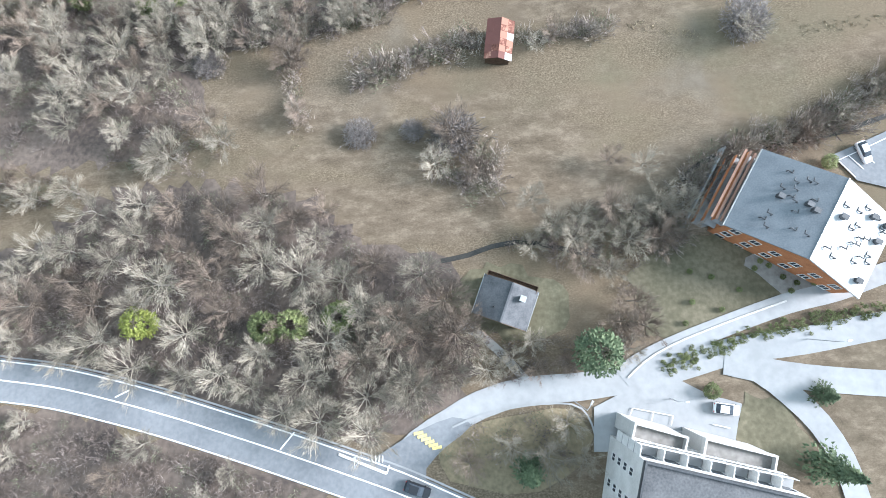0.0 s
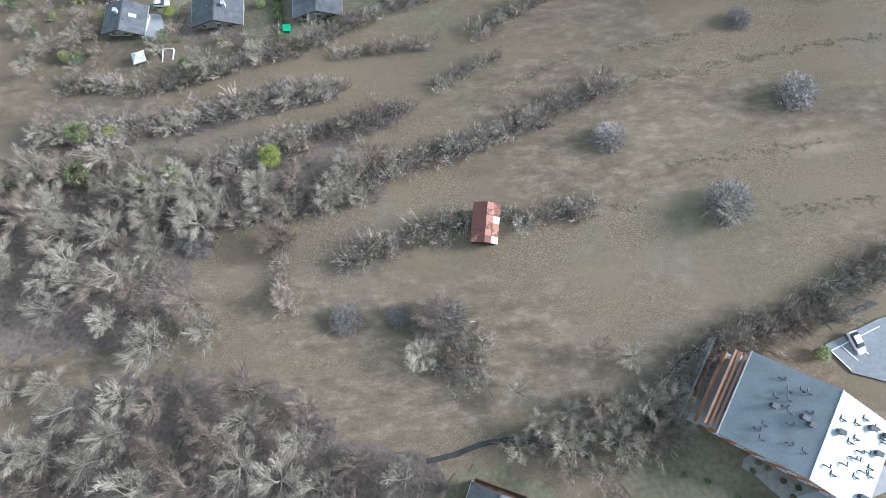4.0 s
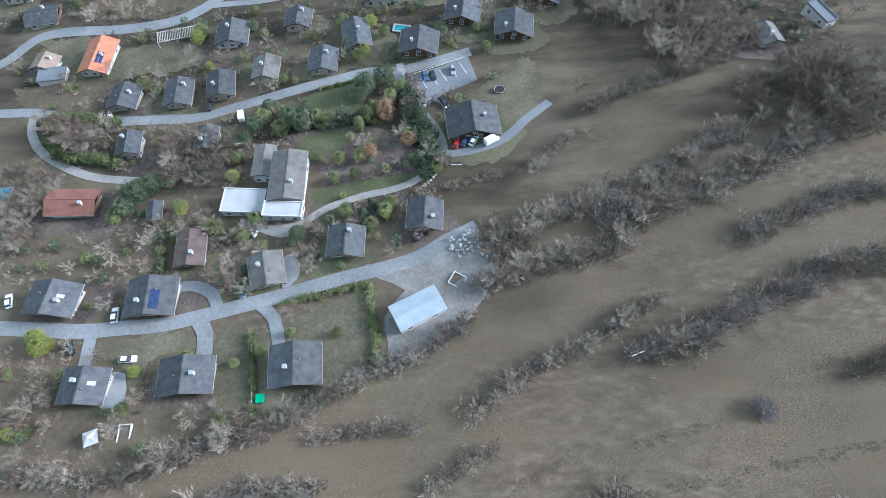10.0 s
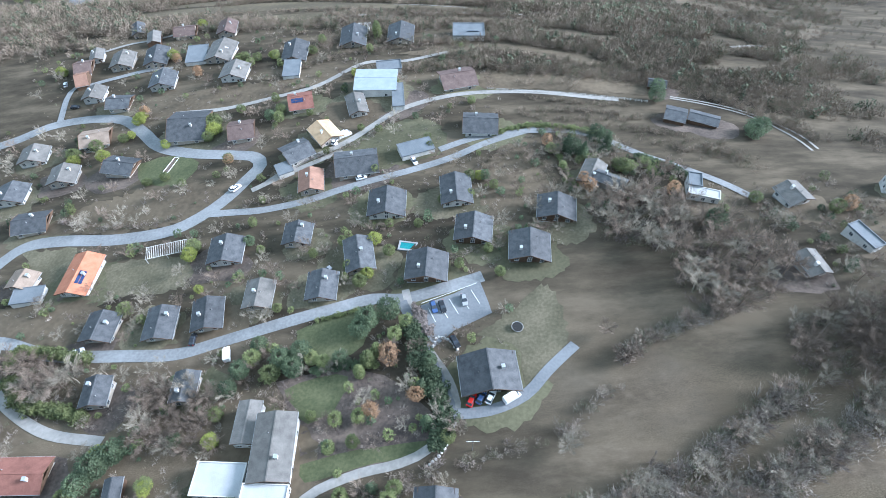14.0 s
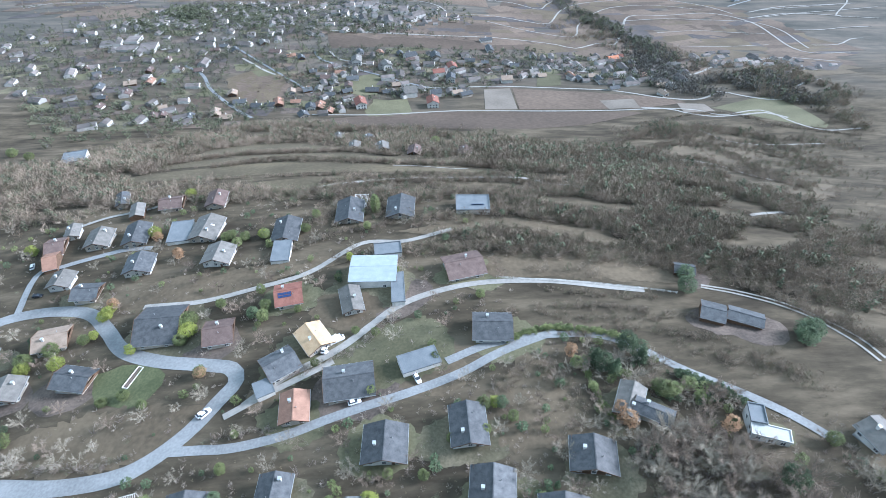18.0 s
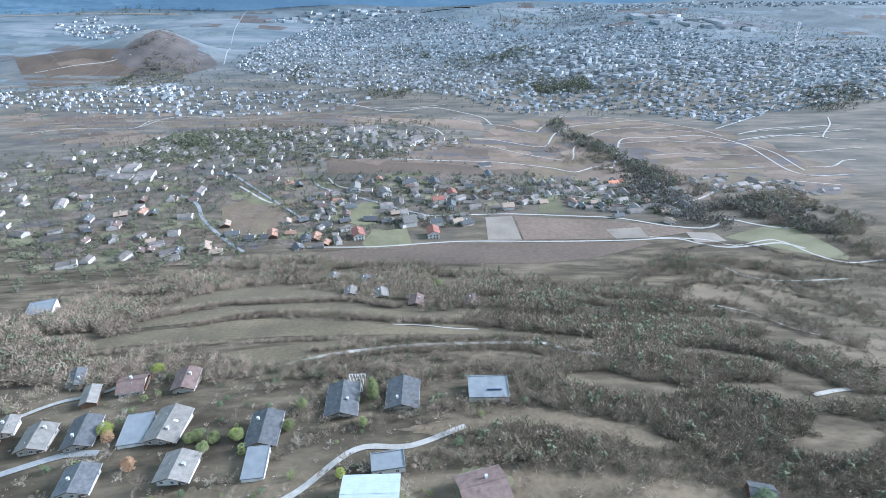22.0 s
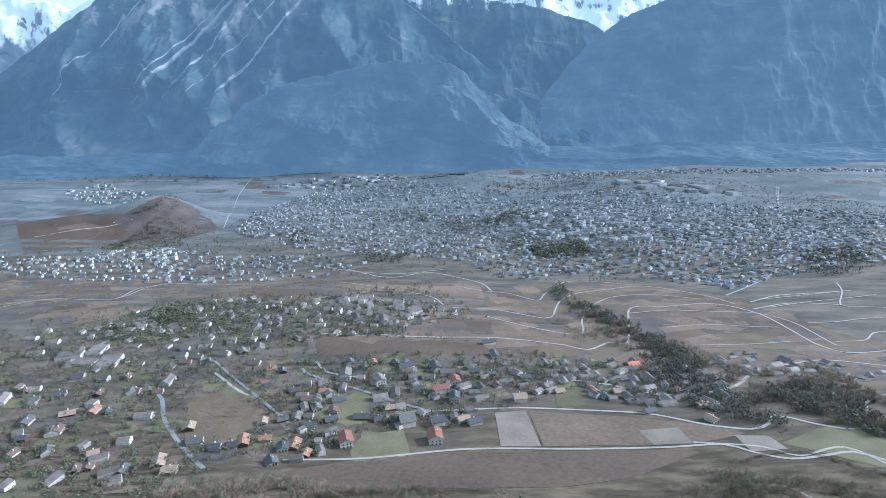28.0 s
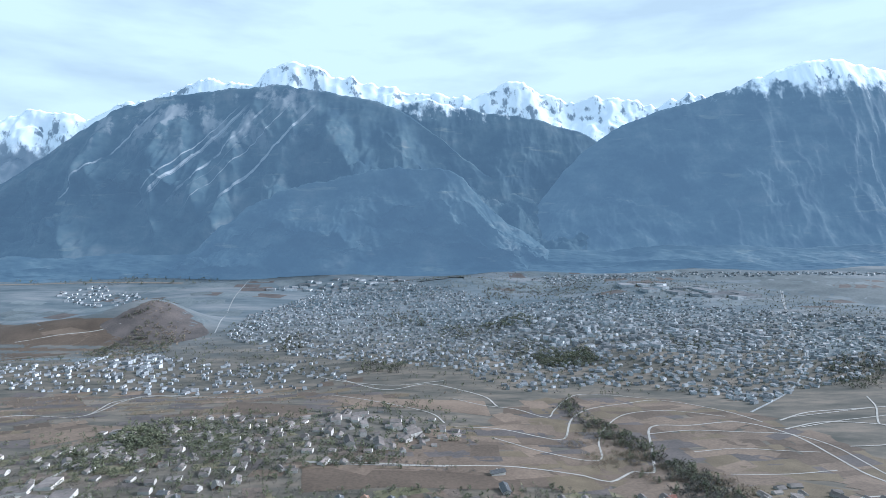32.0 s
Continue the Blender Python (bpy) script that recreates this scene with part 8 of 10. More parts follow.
far_row([(-181.5, 405.3), (-163.3, 413.4), (-127.5, 414.3), (-85.0, 410.5), (-51.2, 408.5), (-6.2, 406.5), (29.7, 407.6), (52.5, 402.6)], 9, 5, 828, dense=0.13)
far_row([(160.2, 534.1), (215.7, 582.3), (242.6, 554.1), (229.6, 484.1), (240.1, 451.0)], 9, 5, 835, dense=0.13)
far_row([(152.8, 562.8), (182.3, 609.9), (225.1, 628.1), (257.8, 614.7)], 9, 5, 842, dense=0.13)
far_row([(-13.0, 399.3), (5.7, 406.6), (39.5, 397.1), (69.0, 382.4), (92.3, 363.9)], 9, 5, 849, dense=0.13)
far_row([(-172.0, 500.0), (-163.4, 503.4), (-135.4, 518.7), (-83.0, 519.9), (-54.8, 519.3), (-21.8, 497.5)], 5, 4.6, 800, dense=0.55)
far_row([(-140.0, 476.5), (-130.2, 479.4), (-109.5, 489.8), (-74.0, 487.1), (-37.3, 474.0), (-14.9, 469.5), (20.0, 464.0), (45.0, 458.0)], 4, 4.4, 807, dense=0.55)
far_row([(-180.0, 445.0), (-140.0, 445.5), (-107.2, 446.0), (-81.6, 444.6), (-54.5, 444.7), (-34.5, 443.5)], 3, 3.0, 814, dense=0.4)
far_row([(-60.0, 430.0), (-41.9, 433.6), (-18.9, 438.6), (5.5, 439.3), (37.8, 440.8), (57.4, 439.1)], 3, 3.6, 821, dense=0.6)
far_row([(-95.0, 417.0), (-70.0, 413.5), (-45.0, 421.0), (-18.0, 426.5), (10.0, 428.5), (40.0, 428.5), (62.0, 420.0), (90.0, 414.0)], 5, 3.8, 822, dense=0.5)
far_row([(38.9, 308.3), (53.7, 305.1), (70.1, 303.6), (94.8, 304.3)], 3.5, 1.8, 641, dense=0.6)
far_row([(43.3, 322.4), (62.7, 317.2), (84.6, 314.5)], 2.2, 1.6, 642, dense=0.6)
far_row([(38.5, 361.7), (58.0, 358.5), (76.4, 349.4), (94.9, 343.6), (114.5, 341.1), (134.1, 326.1), (155.3, 314.5)], 9, 3.4, 643, dense=0.4)
far_row([(41.0, 297.3), (55.6, 295.7)], 2.0, 1.8, 644, dense=0.7)
far_row([(84.4, 289.2), (100.1, 283.4), (112.8, 278.9)], 6, 2.0, 645, dense=0.35)
far_row([(-14.8, 349.8), (5.2, 351.8), (25.5, 353.9), (43.6, 353.4), (60.2, 347.3)], 5, 3.0, 647, dense=0.4)
gardens([(-211.5, 323.8), (-175.3, 333.1), (-131.9, 329.4), (-89.6, 321.7), (-62.4, 344.4), (-14.9, 349.5), (27.9, 352.6), (33.7, 302.6), (-7.6, 275.4), (-53.3, 258.7), (-87.7, 257.4), (-123.4, 256.6), (-161.5, 258.8), (-183.2, 271.5)], 1500, 856)
gardens([(-154.7, 237.5), (-133.6, 248.9), (-90.6, 252.0), (-53.8, 261.8), (-7.7, 279.0), (47.5, 301.6), (77.8, 283.5), (92.2, 267.1), (68.0, 251.8), (48.2, 238.5), (37.2, 226.3), (15.5, 223.7), (-13.3, 217.2), (-45.2, 211.1), (-80.5, 205.7), (-126.4, 207.4)], 2000, 863)
gardens([(-131.0, 201.2), (-104.8, 201.3), (-71.5, 199.6), (-51.3, 205.2), (-34.2, 210.2), (-6.0, 214.1), (18.2, 209.7), (35.9, 216.7), (35.7, 191.3), (18.9, 176.4), (4.0, 172.4), (-7.5, 163.8), (-27.3, 160.4), (-53.7, 160.3), (-65.8, 152.3), (-101.9, 159.7), (-118.9, 173.4)], 1700, 870)
gardens([(-130.0, 147.4), (-111.8, 152.6), (-75.4, 156.5), (-48.7, 158.7), (-28.5, 156.9), (-2.8, 165.1), (8.5, 161.7), (8.3, 147.7), (-14.4, 141.9), (-38.2, 134.5), (-65.0, 130.7), (-102.7, 130.9)], 900, 877)
gardens([(-118.5, 124.5), (-84.1, 123.1), (-56.8, 123.3), (-38.4, 127.5), (-10.9, 132.6), (-7.0, 112.9), (-22.2, 103.4), (-44.8, 97.4), (-69.4, 92.8), (-101.7, 93.6)], 800, 884)
gardens([(-215.7, 390.8), (-182.3, 427.0), (-101.1, 411.5), (-47.4, 411.6), (35.6, 407.6), (36.1, 368.4), (-10.0, 351.7), (-47.0, 339.5), (-85.0, 324.0), (-141.5, 326.0), (-178.4, 331.4)], 1300, 891)
gardens([(49.6, 293.7), (67.8, 289.9), (81.3, 276.3), (93.5, 261.9), (100.2, 253.5), (66.7, 248.4), (47.5, 257.0)], 500, 898)
gardens([(89.4, 271.2), (109.4, 258.7), (138.8, 261.3), (154.7, 245.7), (131.9, 207.8), (106.7, 210.1), (107.9, 236.3), (86.9, 250.2)], 500, 905)
green("bush", 56.3, 7.8, 0.9, 1.3)
green("bush", 57.7, 7.0, 0.9, 1.3)
green("bush", 59.1, 8.5, 0.9, 1.3)
green("bush", 61.0, 6.8, 0.9, 1.3)
green("bush", 62.0, 4.0, 0.9, 1.3)
green("bush", 63.6, 5.0, 0.9, 1.3)
green("bush", 64.9, 4.0, 0.9, 1.3)
green("bush", 59.8, 5.0, 0.9, 1.3)
green("bush", 60.8, 2.6, 0.9, 1.3)
green("bush", 55.1, 6.5, 0.9, 1.3)
house_yards(60, 345, 5)
far_wood("terrace_scrub", [(-279.3, 517.2), (-291.5, 573.7), (-255.6, 598.7), (-207.8, 623.2), (-164.3, 651.5), (-106.5, 667.7), (-32.1, 665.2), (38.7, 623.4), (32.7, 563.0), (-28.0, 587.9), (-95.8, 613.1), (-148.2, 601.0), (-162.7, 516.8), (-176.7, 467.2), (-208.3, 450.8), (-218.1, 440.7)], 1100, 912, low=3, high=7, greens=0.05)
far_wood("terrace_scrub", [(-110.2, 481.7), (-94.6, 535.0), (-57.9, 547.9), (-1.6, 524.0), (34.4, 507.5), (32.0, 487.6), (-8.8, 500.7), (-61.4, 521.4), (-93.2, 502.8)], 260, 919, low=2.5, high=5, greens=0.03)
far_wood("terrace_scrub", [(-138.4, 452.3), (-115.9, 488.4), (-84.3, 495.5), (-38.5, 483.8), (10.1, 459.3), (9.5, 448.4), (-40.1, 469.9), (-86.3, 478.0), (-112.7, 462.7)], 220, 926, low=1.5, high=4, greens=0.03)
far_wood("terrace_scrub", [(-80.6, 436.0), (-41.8, 437.8), (-2.4, 442.6), (38.1, 441.6), (36.3, 430.9), (-2.5, 429.8), (-45.6, 425.6)], 200, 933, low=1.5, high=4, greens=0.05)
far_wood("terrace_scrub", [(-193.4, 408.1), (-190.1, 425.3), (-155.2, 430.0), (-110.7, 428.1), (-54.2, 415.0), (-7.8, 411.4), (22.6, 409.5), (21.3, 397.6), (-17.3, 397.2), (-67.4, 406.5), (-112.4, 413.0), (-156.9, 410.4), (-179.0, 401.9)], 600, 940, low=2.5, high=5.5, greens=0.06)
far_wood("terrace_scrub", [(-65.2, 379.1), (-49.9, 392.3), (-17.1, 393.0), (20.5, 391.0), (24.1, 382.9), (-16.7, 383.6), (-47.5, 378.9)], 220, 947, low=2, high=4.5, greens=0.06)
far_wood("terrace_scrub", [(17.0, 469.3), (49.4, 509.5), (83.1, 497.7), (98.6, 445.2), (63.6, 427.7), (38.1, 441.6)], 420, 954, low=4, high=8, greens=0.03)
far_wood("terrace_scrub", [(36.9, 605.7), (102.4, 566.0), (176.4, 553.9), (185.6, 484.8), (181.4, 430.2), (177.7, 389.9), (151.4, 388.9), (135.1, 412.9), (110.6, 437.9), (72.8, 461.1), (41.9, 508.4)], 650, 961, low=4, high=8, greens=0.10)
far_wood("terrace_scrub", [(27.8, 409.4), (57.2, 403.9), (76.1, 386.1), (93.0, 371.1), (112.4, 354.6), (134.0, 335.9), (141.2, 328.7), (119.3, 329.0), (98.4, 341.0), (75.0, 354.9), (48.6, 371.1), (24.6, 386.8)], 620, 968, low=2.5, high=5.5, greens=0.04)
far_wood("terrace_scrub", [(0.6, 360.7), (17.8, 367.7), (37.1, 368.1), (53.7, 358.5), (62.9, 349.5), (78.0, 338.9), (59.2, 339.2), (38.7, 347.6), (16.3, 354.1), (0.3, 352.5)], 380, 975, low=2.5, high=6, greens=0.05)
far_wood("terrace_scrub", [(135.8, 457.8), (185.6, 484.8), (208.3, 457.3), (208.7, 419.5), (211.7, 407.5), (185.0, 378.1), (161.7, 389.2), (140.8, 413.3)], 300, 982, low=3, high=7, greens=0.07)
far_wood("terrace_scrub", [(107.7, 386.7), (130.0, 383.2), (144.0, 368.6), (159.7, 349.8), (141.2, 328.7), (130.2, 335.9), (114.5, 354.6)], 420, 989, low=3, high=6.5, greens=0.07)
far_wood("terrace_scrub", [(278.1, 618.9), (310.0, 605.2), (392.5, 602.8), (370.1, 577.0), (284.7, 569.4)], 140, 996, low=2.5, high=5, greens=0.10)
far_wood("terrace_scrub", [(246.5, 517.2), (305.0, 548.5), (345.0, 549.2), (286.3, 486.1), (233.2, 475.4)], 160, 1003, low=2, high=5, greens=0.05)
far_wood("terrace_scrub", [(153.5, 492.5), (190.0, 504.0), (214.0, 483.6), (215.3, 449.3), (200.7, 439.3), (182.6, 463.9)], 140, 1010, low=2, high=4.5, greens=0.10)
far_wood("terrace_scrub", [(297.8, 987.7), (321.1, 881.0), (326.4, 772.9), (321.4, 715.9), (287.8, 720.8), (264.6, 781.9), (261.1, 884.7)], 420, 1017, low=6, high=11, greens=0.05)
far_wood("terrace_scrub", [(394.9, 874.9), (478.3, 884.7), (452.0, 754.8), (428.3, 647.1), (402.3, 614.6), (400.2, 690.6), (352.8, 728.6)], 600, 1024, low=5, high=10, greens=0.05)
far_wood("terrace_scrub", [(208.4, 1140.5), (302.8, 1264.3), (311.5, 1144.2), (297.8, 987.7), (261.9, 984.7), (218.1, 1017.6)], 260, 1031, low=4, high=8, greens=0.05)
far_greens("village_greens", [(-654.8, 1048.1), (-567.3, 1120.4), (-437.2, 1213.7), (-343.2, 1352.7), (-203.1, 1226.4), (-51.5, 1140.9), (-11.4, 948.3), (-40.7, 877.3), (-141.5, 871.6), (-215.9, 831.3), (-184.6, 718.5), (-263.1, 716.9), (-357.4, 688.9), (-411.6, 691.2)], 800, 1038, low=3, high=7)
far_greens("village_greens", [(-141.5, 871.6), (-11.4, 923.8), (312.4, 916.0), (337.4, 821.4), (268.4, 760.2), (73.4, 840.3), (25.9, 749.3), (-35.9, 750.5), (-110.2, 686.8)], 420, 1045, low=3, high=7)
far_greens("village_greens", [(-429.9, 718.3), (-263.1, 716.9), (-188.6, 732.8), (-164.3, 651.5), (-222.2, 623.8), (-304.8, 605.3), (-330.7, 580.5)], 200, 1052, low=3, high=7)
far_greens("village_greens", [(-342.7, 1093.0), (-327.4, 1226.4), (-201.4, 1292.0), (16.9, 1427.1), (103.7, 1142.3), (-84.5, 979.7), (-218.1, 955.0)], 420, 1059, low=4, high=9)
far_greens("village_greens", [(-470.6, 1068.7), (-396.2, 1227.6), (-274.1, 1177.4), (-237.6, 996.9), (-333.5, 977.6), (-410.3, 960.9)], 300, 1066, low=5, high=10)
far_wood("hill_wood", [(-1094.4, 2107.1), (-1062.7, 2262.1), (-953.1, 2350.1), (-993.9, 2229.0), (-892.8, 2212.9), (-991.3, 2048.2)], 500, 2108, low=6, high=11, greens=0.3)
far_wood("hill_wood", [(-1126.3, 2105.4), (-1066.7, 2207.9), (-906.9, 2291.8), (-786.6, 2283.2), (-783.1, 2072.6), (-856.2, 1928.3)], 900, 1073, low=5, high=10, greens=0.2)
far_wood("hill_wood", [(-1072.7, 2221.7), (-1009.2, 2305.7), (-1060.2, 2821.5), (-884.2, 2338.9), (-980.5, 2230.1)], 200, 1080, low=4, high=8, greens=0.2)
far_greens("town_park", [(307.9, 1824.5), (486.0, 1860.1), (452.3, 1699.3), (329.9, 1703.9)], 300, 1087, low=6, high=12)
far_greens("town_park", [(260.3, 2358.7), (427.5, 2541.3), (462.8, 2374.9), (410.1, 2230.0)], 200, 1094, low=6, high=12)
far_greens("town_park", [(-429.2, 1098.8), (-423.0, 1178.9), (-351.6, 1094.0), (-370.5, 1043.7)], 120, 1101, low=6, high=12)
far_wood("town_scrub", [(-942.0, 1507.9), (-700.2, 1513.7), (-394.2, 1503.3), (-63.3, 1611.0), (155.3, 1542.1), (140.8, 1429.5), (-159.4, 1296.1), (-446.9, 1232.2), (-661.5, 1132.1)], 500, 1108, low=3, high=6, greens=0.1)

far_wood("belt_wood", [(-202.9, 603.2), (-188.0, 650.6), (-100.0, 660.3), (-6.7, 639.6), (59.8, 609.4), (96.7, 580.5), (123.1, 541.0), (80.5, 472.4), (57.6, 464.0), (40.3, 495.2), (10.6, 526.5), (-24.9, 540.4), (-69.0, 588.1), (-117.5, 585.6), (-159.0, 578.5)], 1500, 2031, low=4, high=7.5, greens=0.06)
far_wood("slope_wood", [(84.8, 539.0), (139.4, 581.5), (155.0, 543.7), (176.3, 533.5), (146.3, 476.4), (156.3, 450.5), (192.3, 422.2), (183.4, 412.7), (93.3, 409.8), (94.8, 422.4), (70.5, 435.6), (61.5, 457.8)], 1150, 2042, low=4, high=7.5, greens=0.07)
far_wood("west_wood", [(-244.4, 505.7), (-245.2, 540.7), (-228.6, 582.9), (-204.2, 614.9), (-167.4, 598.7), (-178.3, 561.8), (-184.9, 511.0), (-190.4, 482.1), (-196.6, 446.7)], 700, 2053, low=5, high=8.5, greens=0.08)
far_wood("gully_wood", [(301.0, 1180.0), (320.8, 1096.5), (313.7, 1026.1), (379.1, 992.7), (374.6, 861.8), (321.8, 816.5), (331.1, 925.8), (279.6, 958.2), (274.6, 991.1), (282.2, 1096.9)], 560, 2064, low=5, high=9, greens=0.12)
far_wood("gully_wood", [(335.0, 815.6), (402.6, 859.6), (469.1, 850.2), (454.8, 776.3), (475.8, 734.9), (431.9, 683.2), (396.3, 707.4), (344.2, 753.0)], 700, 2075, low=4, high=8, greens=0.12)
far_wood("west_wood", [(-255.0, 497.6), (-232.5, 507.4), (-244.0, 555.5), (-215.2, 607.6), (-186.2, 557.9), (-194.2, 490.2), (-192.5, 459.8), (-125.9, 436.1), (-121.0, 420.0), (-171.2, 432.0), (-187.0, 411.6)], 520, 3001, low=4, high=7.5, greens=0.08)
far_wood("slope_wood", [(48.0, 517.3), (93.4, 534.0), (142.5, 538.4), (170.6, 509.1), (145.8, 439.1), (109.6, 430.4), (88.8, 448.7), (59.3, 472.2)], 420, 3012, low=4, high=7, greens=0.35)
far_wood("terrace_scrub", [(-33.5, 417.6), (-8.7, 418.2), (21.2, 416.6), (53.4, 405.4), (51.7, 399.0), (15.1, 405.1), (-29.8, 406.2)], 230, 3023, low=2.5, high=4.5, greens=0.05)
far_wood("terrace_scrub", [(56.8, 417.7), (85.0, 410.8), (132.4, 400.7), (144.1, 385.9), (127.3, 368.9), (98.6, 374.9), (74.5, 384.5), (49.8, 391.6)], 330, 3034, low=2.5, high=5, greens=0.05)
far_wood("belt_wood", [(-205.6, 626.8), (-118.1, 634.6), (16.8, 610.3), (54.4, 555.2), (40.6, 516.8), (-26.0, 548.4), (-88.1, 582.5), (-183.1, 585.6)], 420, 3045, low=4, high=7, greens=0.05)

far_wood("slope_scrub", [(70.0, 449.8), (133.3, 486.7), (192.4, 494.2), (230.8, 426.5), (146.6, 333.5), (115.7, 351.7), (85.2, 378.0), (57.3, 403.3)], 700, 2086, low=1.8, high=4.2, greens=0.04)
far_wood("slope_scrub", [(211.0, 626.6), (298.2, 643.1), (425.2, 641.5), (305.6, 505.3), (248.7, 518.9), (206.0, 550.8)], 260, 2097, low=2.0, high=4.5, greens=0.06)
far_row([(25.1, 389.4), (54.5, 392.8), (75.9, 384.6), (97.5, 370.0), (112.4, 353.6)], 4, 2.6, 2101, dense=0.45)
far_row([(49.3, 412.8), (81.4, 413.7), (106.6, 398.6), (127.0, 381.4), (143.4, 360.7)], 4, 2.6, 2102, dense=0.45)
far_row([(85.1, 440.5), (121.4, 428.6), (144.6, 405.3), (163.7, 387.5), (173.9, 364.9)], 4, 2.8, 2103, dense=0.4)
far_row([(188.6, 578.4), (235.7, 596.1), (265.2, 573.9), (284.7, 538.7), (320.5, 521.7)], 4, 2.6, 2104, dense=0.4)
far_row([(239.3, 666.2), (300.0, 675.9), (342.9, 638.3), (401.7, 612.7)], 4, 2.6, 2105, dense=0.4)

# ---- villages and the town below ----
def block_shapes(pts, yaw, w, l, h, pitch, z):
    """Corners and triangles for many gabled or flat blocks at once; the roof triangles are marked 1."""
    n = len(pts)
    hw, hl = w / 2, l / 2
    r = h + np.where(pitch > 0, hw * pitch, 0.05)
    one = np.ones(n)
    loc = np.stack([np.stack([a * hw, b * hl, c], 1) for a, b, c in ((-one, -one, -8 * one), (one, -one, -8 * one), (one, one, -8 * one), (-one, one, -8 * one), (-one, -one, h), (one, -one, h), (one, one, h), (-one, one, h), (0 * one, -one, r), (0 * one, one, r))], 1)
    c, s = np.cos(yaw)[:, None], np.sin(yaw)[:, None]
    P = np.stack([loc[:, :, 0] * c - loc[:, :, 1] * s + pts[:, :1], loc[:, :, 0] * s + loc[:, :, 1] * c + pts[:, 1:2], loc[:, :, 2] + z[:, None]], 2)
    t = np.array([(0, 1, 5), (0, 5, 4), (1, 2, 6), (1, 6, 5), (2, 3, 7), (2, 7, 6), (3, 0, 4), (3, 4, 7), (4, 5, 8), (6, 7, 9), (5, 6, 9), (5, 9, 8), (7, 4, 8), (7, 8, 9)])
    F = (t[None] + (np.arange(n) * 10)[:, None, None]).reshape(-1, 3)
    M = np.tile(np.array([0] * 10 + [1] * 4, np.int32), n)
    return P.reshape(-1, 3), F, M


def quarter(name, poly, count, seed, size, height, gap, flat=0.2, label="dense pale town houses with grey and red roofs"):
    pts = off_fields(spread(poly, count, seed, gap))
    rng = np.random.RandomState(seed)
    n = len(pts)
    w = rng.uniform(size[0], size[1], n)
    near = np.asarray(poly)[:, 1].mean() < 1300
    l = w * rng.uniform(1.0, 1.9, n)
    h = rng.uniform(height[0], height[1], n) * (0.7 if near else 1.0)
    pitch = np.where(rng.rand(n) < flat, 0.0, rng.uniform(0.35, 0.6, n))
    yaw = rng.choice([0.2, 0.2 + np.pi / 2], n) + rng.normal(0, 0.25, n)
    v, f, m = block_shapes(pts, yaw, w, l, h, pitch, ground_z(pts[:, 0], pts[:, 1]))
    # far quarters take the haze-blued wall and roof colours
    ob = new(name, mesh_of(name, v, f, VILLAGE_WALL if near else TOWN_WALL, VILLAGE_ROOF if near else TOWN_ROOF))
    ob.data.polygons.foreach_set("material_index", m)
    return tagged(ob, label, "town", "", "stuff")


def village_house(x, y, seed, roof=None, wall=None, size=None):
    rng = random.Random(seed)
    w = size[0] * 0.85 if size else rng.uniform(6.5, 10)
    l = size[1] * 0.85 if size else w * rng.uniform(1.0, 1.5)
    h = size[2] * 0.72 if size else rng.uniform(2.4, 3.9)
    z = float(ground_z(x, y))
    roof = roof or rng.choice(("weathered", "slate", "slate", "slate", "brown", "brown", "copper", "tan2"))
    wall = wall or rng.choice(("white", "beige", "beige", "wood"))
    t = thing("village_house", x, y, z, rng.choice((10, 100)) + rng.uniform(-18, 18), "%s village house with a %s roof" % (WALLS[wall][1], ROOFS[roof][1]), "house", "houses of the lower village")
    a, b, r = w / 2, l / 2, h + w / 2 * 0.5
    part("wall", (np.array([(-a, -b, -5), (a, -b, -5), (a, b, -5), (-a, b, -5), (-a, -b, h), (a, -b, h), (a, b, h), (-a, b, h), (0, -b, r), (0, b, r)]), np.array([(0, 1, 5), (0, 5, 4), (1, 2, 6), (1, 6, 5), (2, 3, 7), (2, 7, 6), (3, 0, 4), (3, 4, 7), (4, 5, 8), (6, 7, 9)])), WALLS[wall][0], t)
    for s in (1, -1):
        q = [(0, -(b + 1.0) * s, r + 0.1), (0, (b + 1.0) * s, r + 0.1), (-(a + 0.9) * s, (b + 1.0) * s, h - 0.35), (-(a + 0.9) * s, -(b + 1.0) * s, h - 0.35)]
        part("roof_slope", slab(q, 0.3), ROOFS[roof][0], t)
    part("chimney", box(a * 0.3, a * 0.3 + 0.8, -0.4, 0.4, h, r + 0.8), PLASTER, t)
    for k in (-0.5, 0.1, 0.6):
        for u in range(int(h // 2.7)):
            part("window", shared("window_far", lambda: box(-0.7, 0.7, -0.06, 0.06, -0.75, 0.75), GLASS), None, t, at=pose(k * a, -b, 1.4 + u * 2.7, 0, 0, 0))
    return t


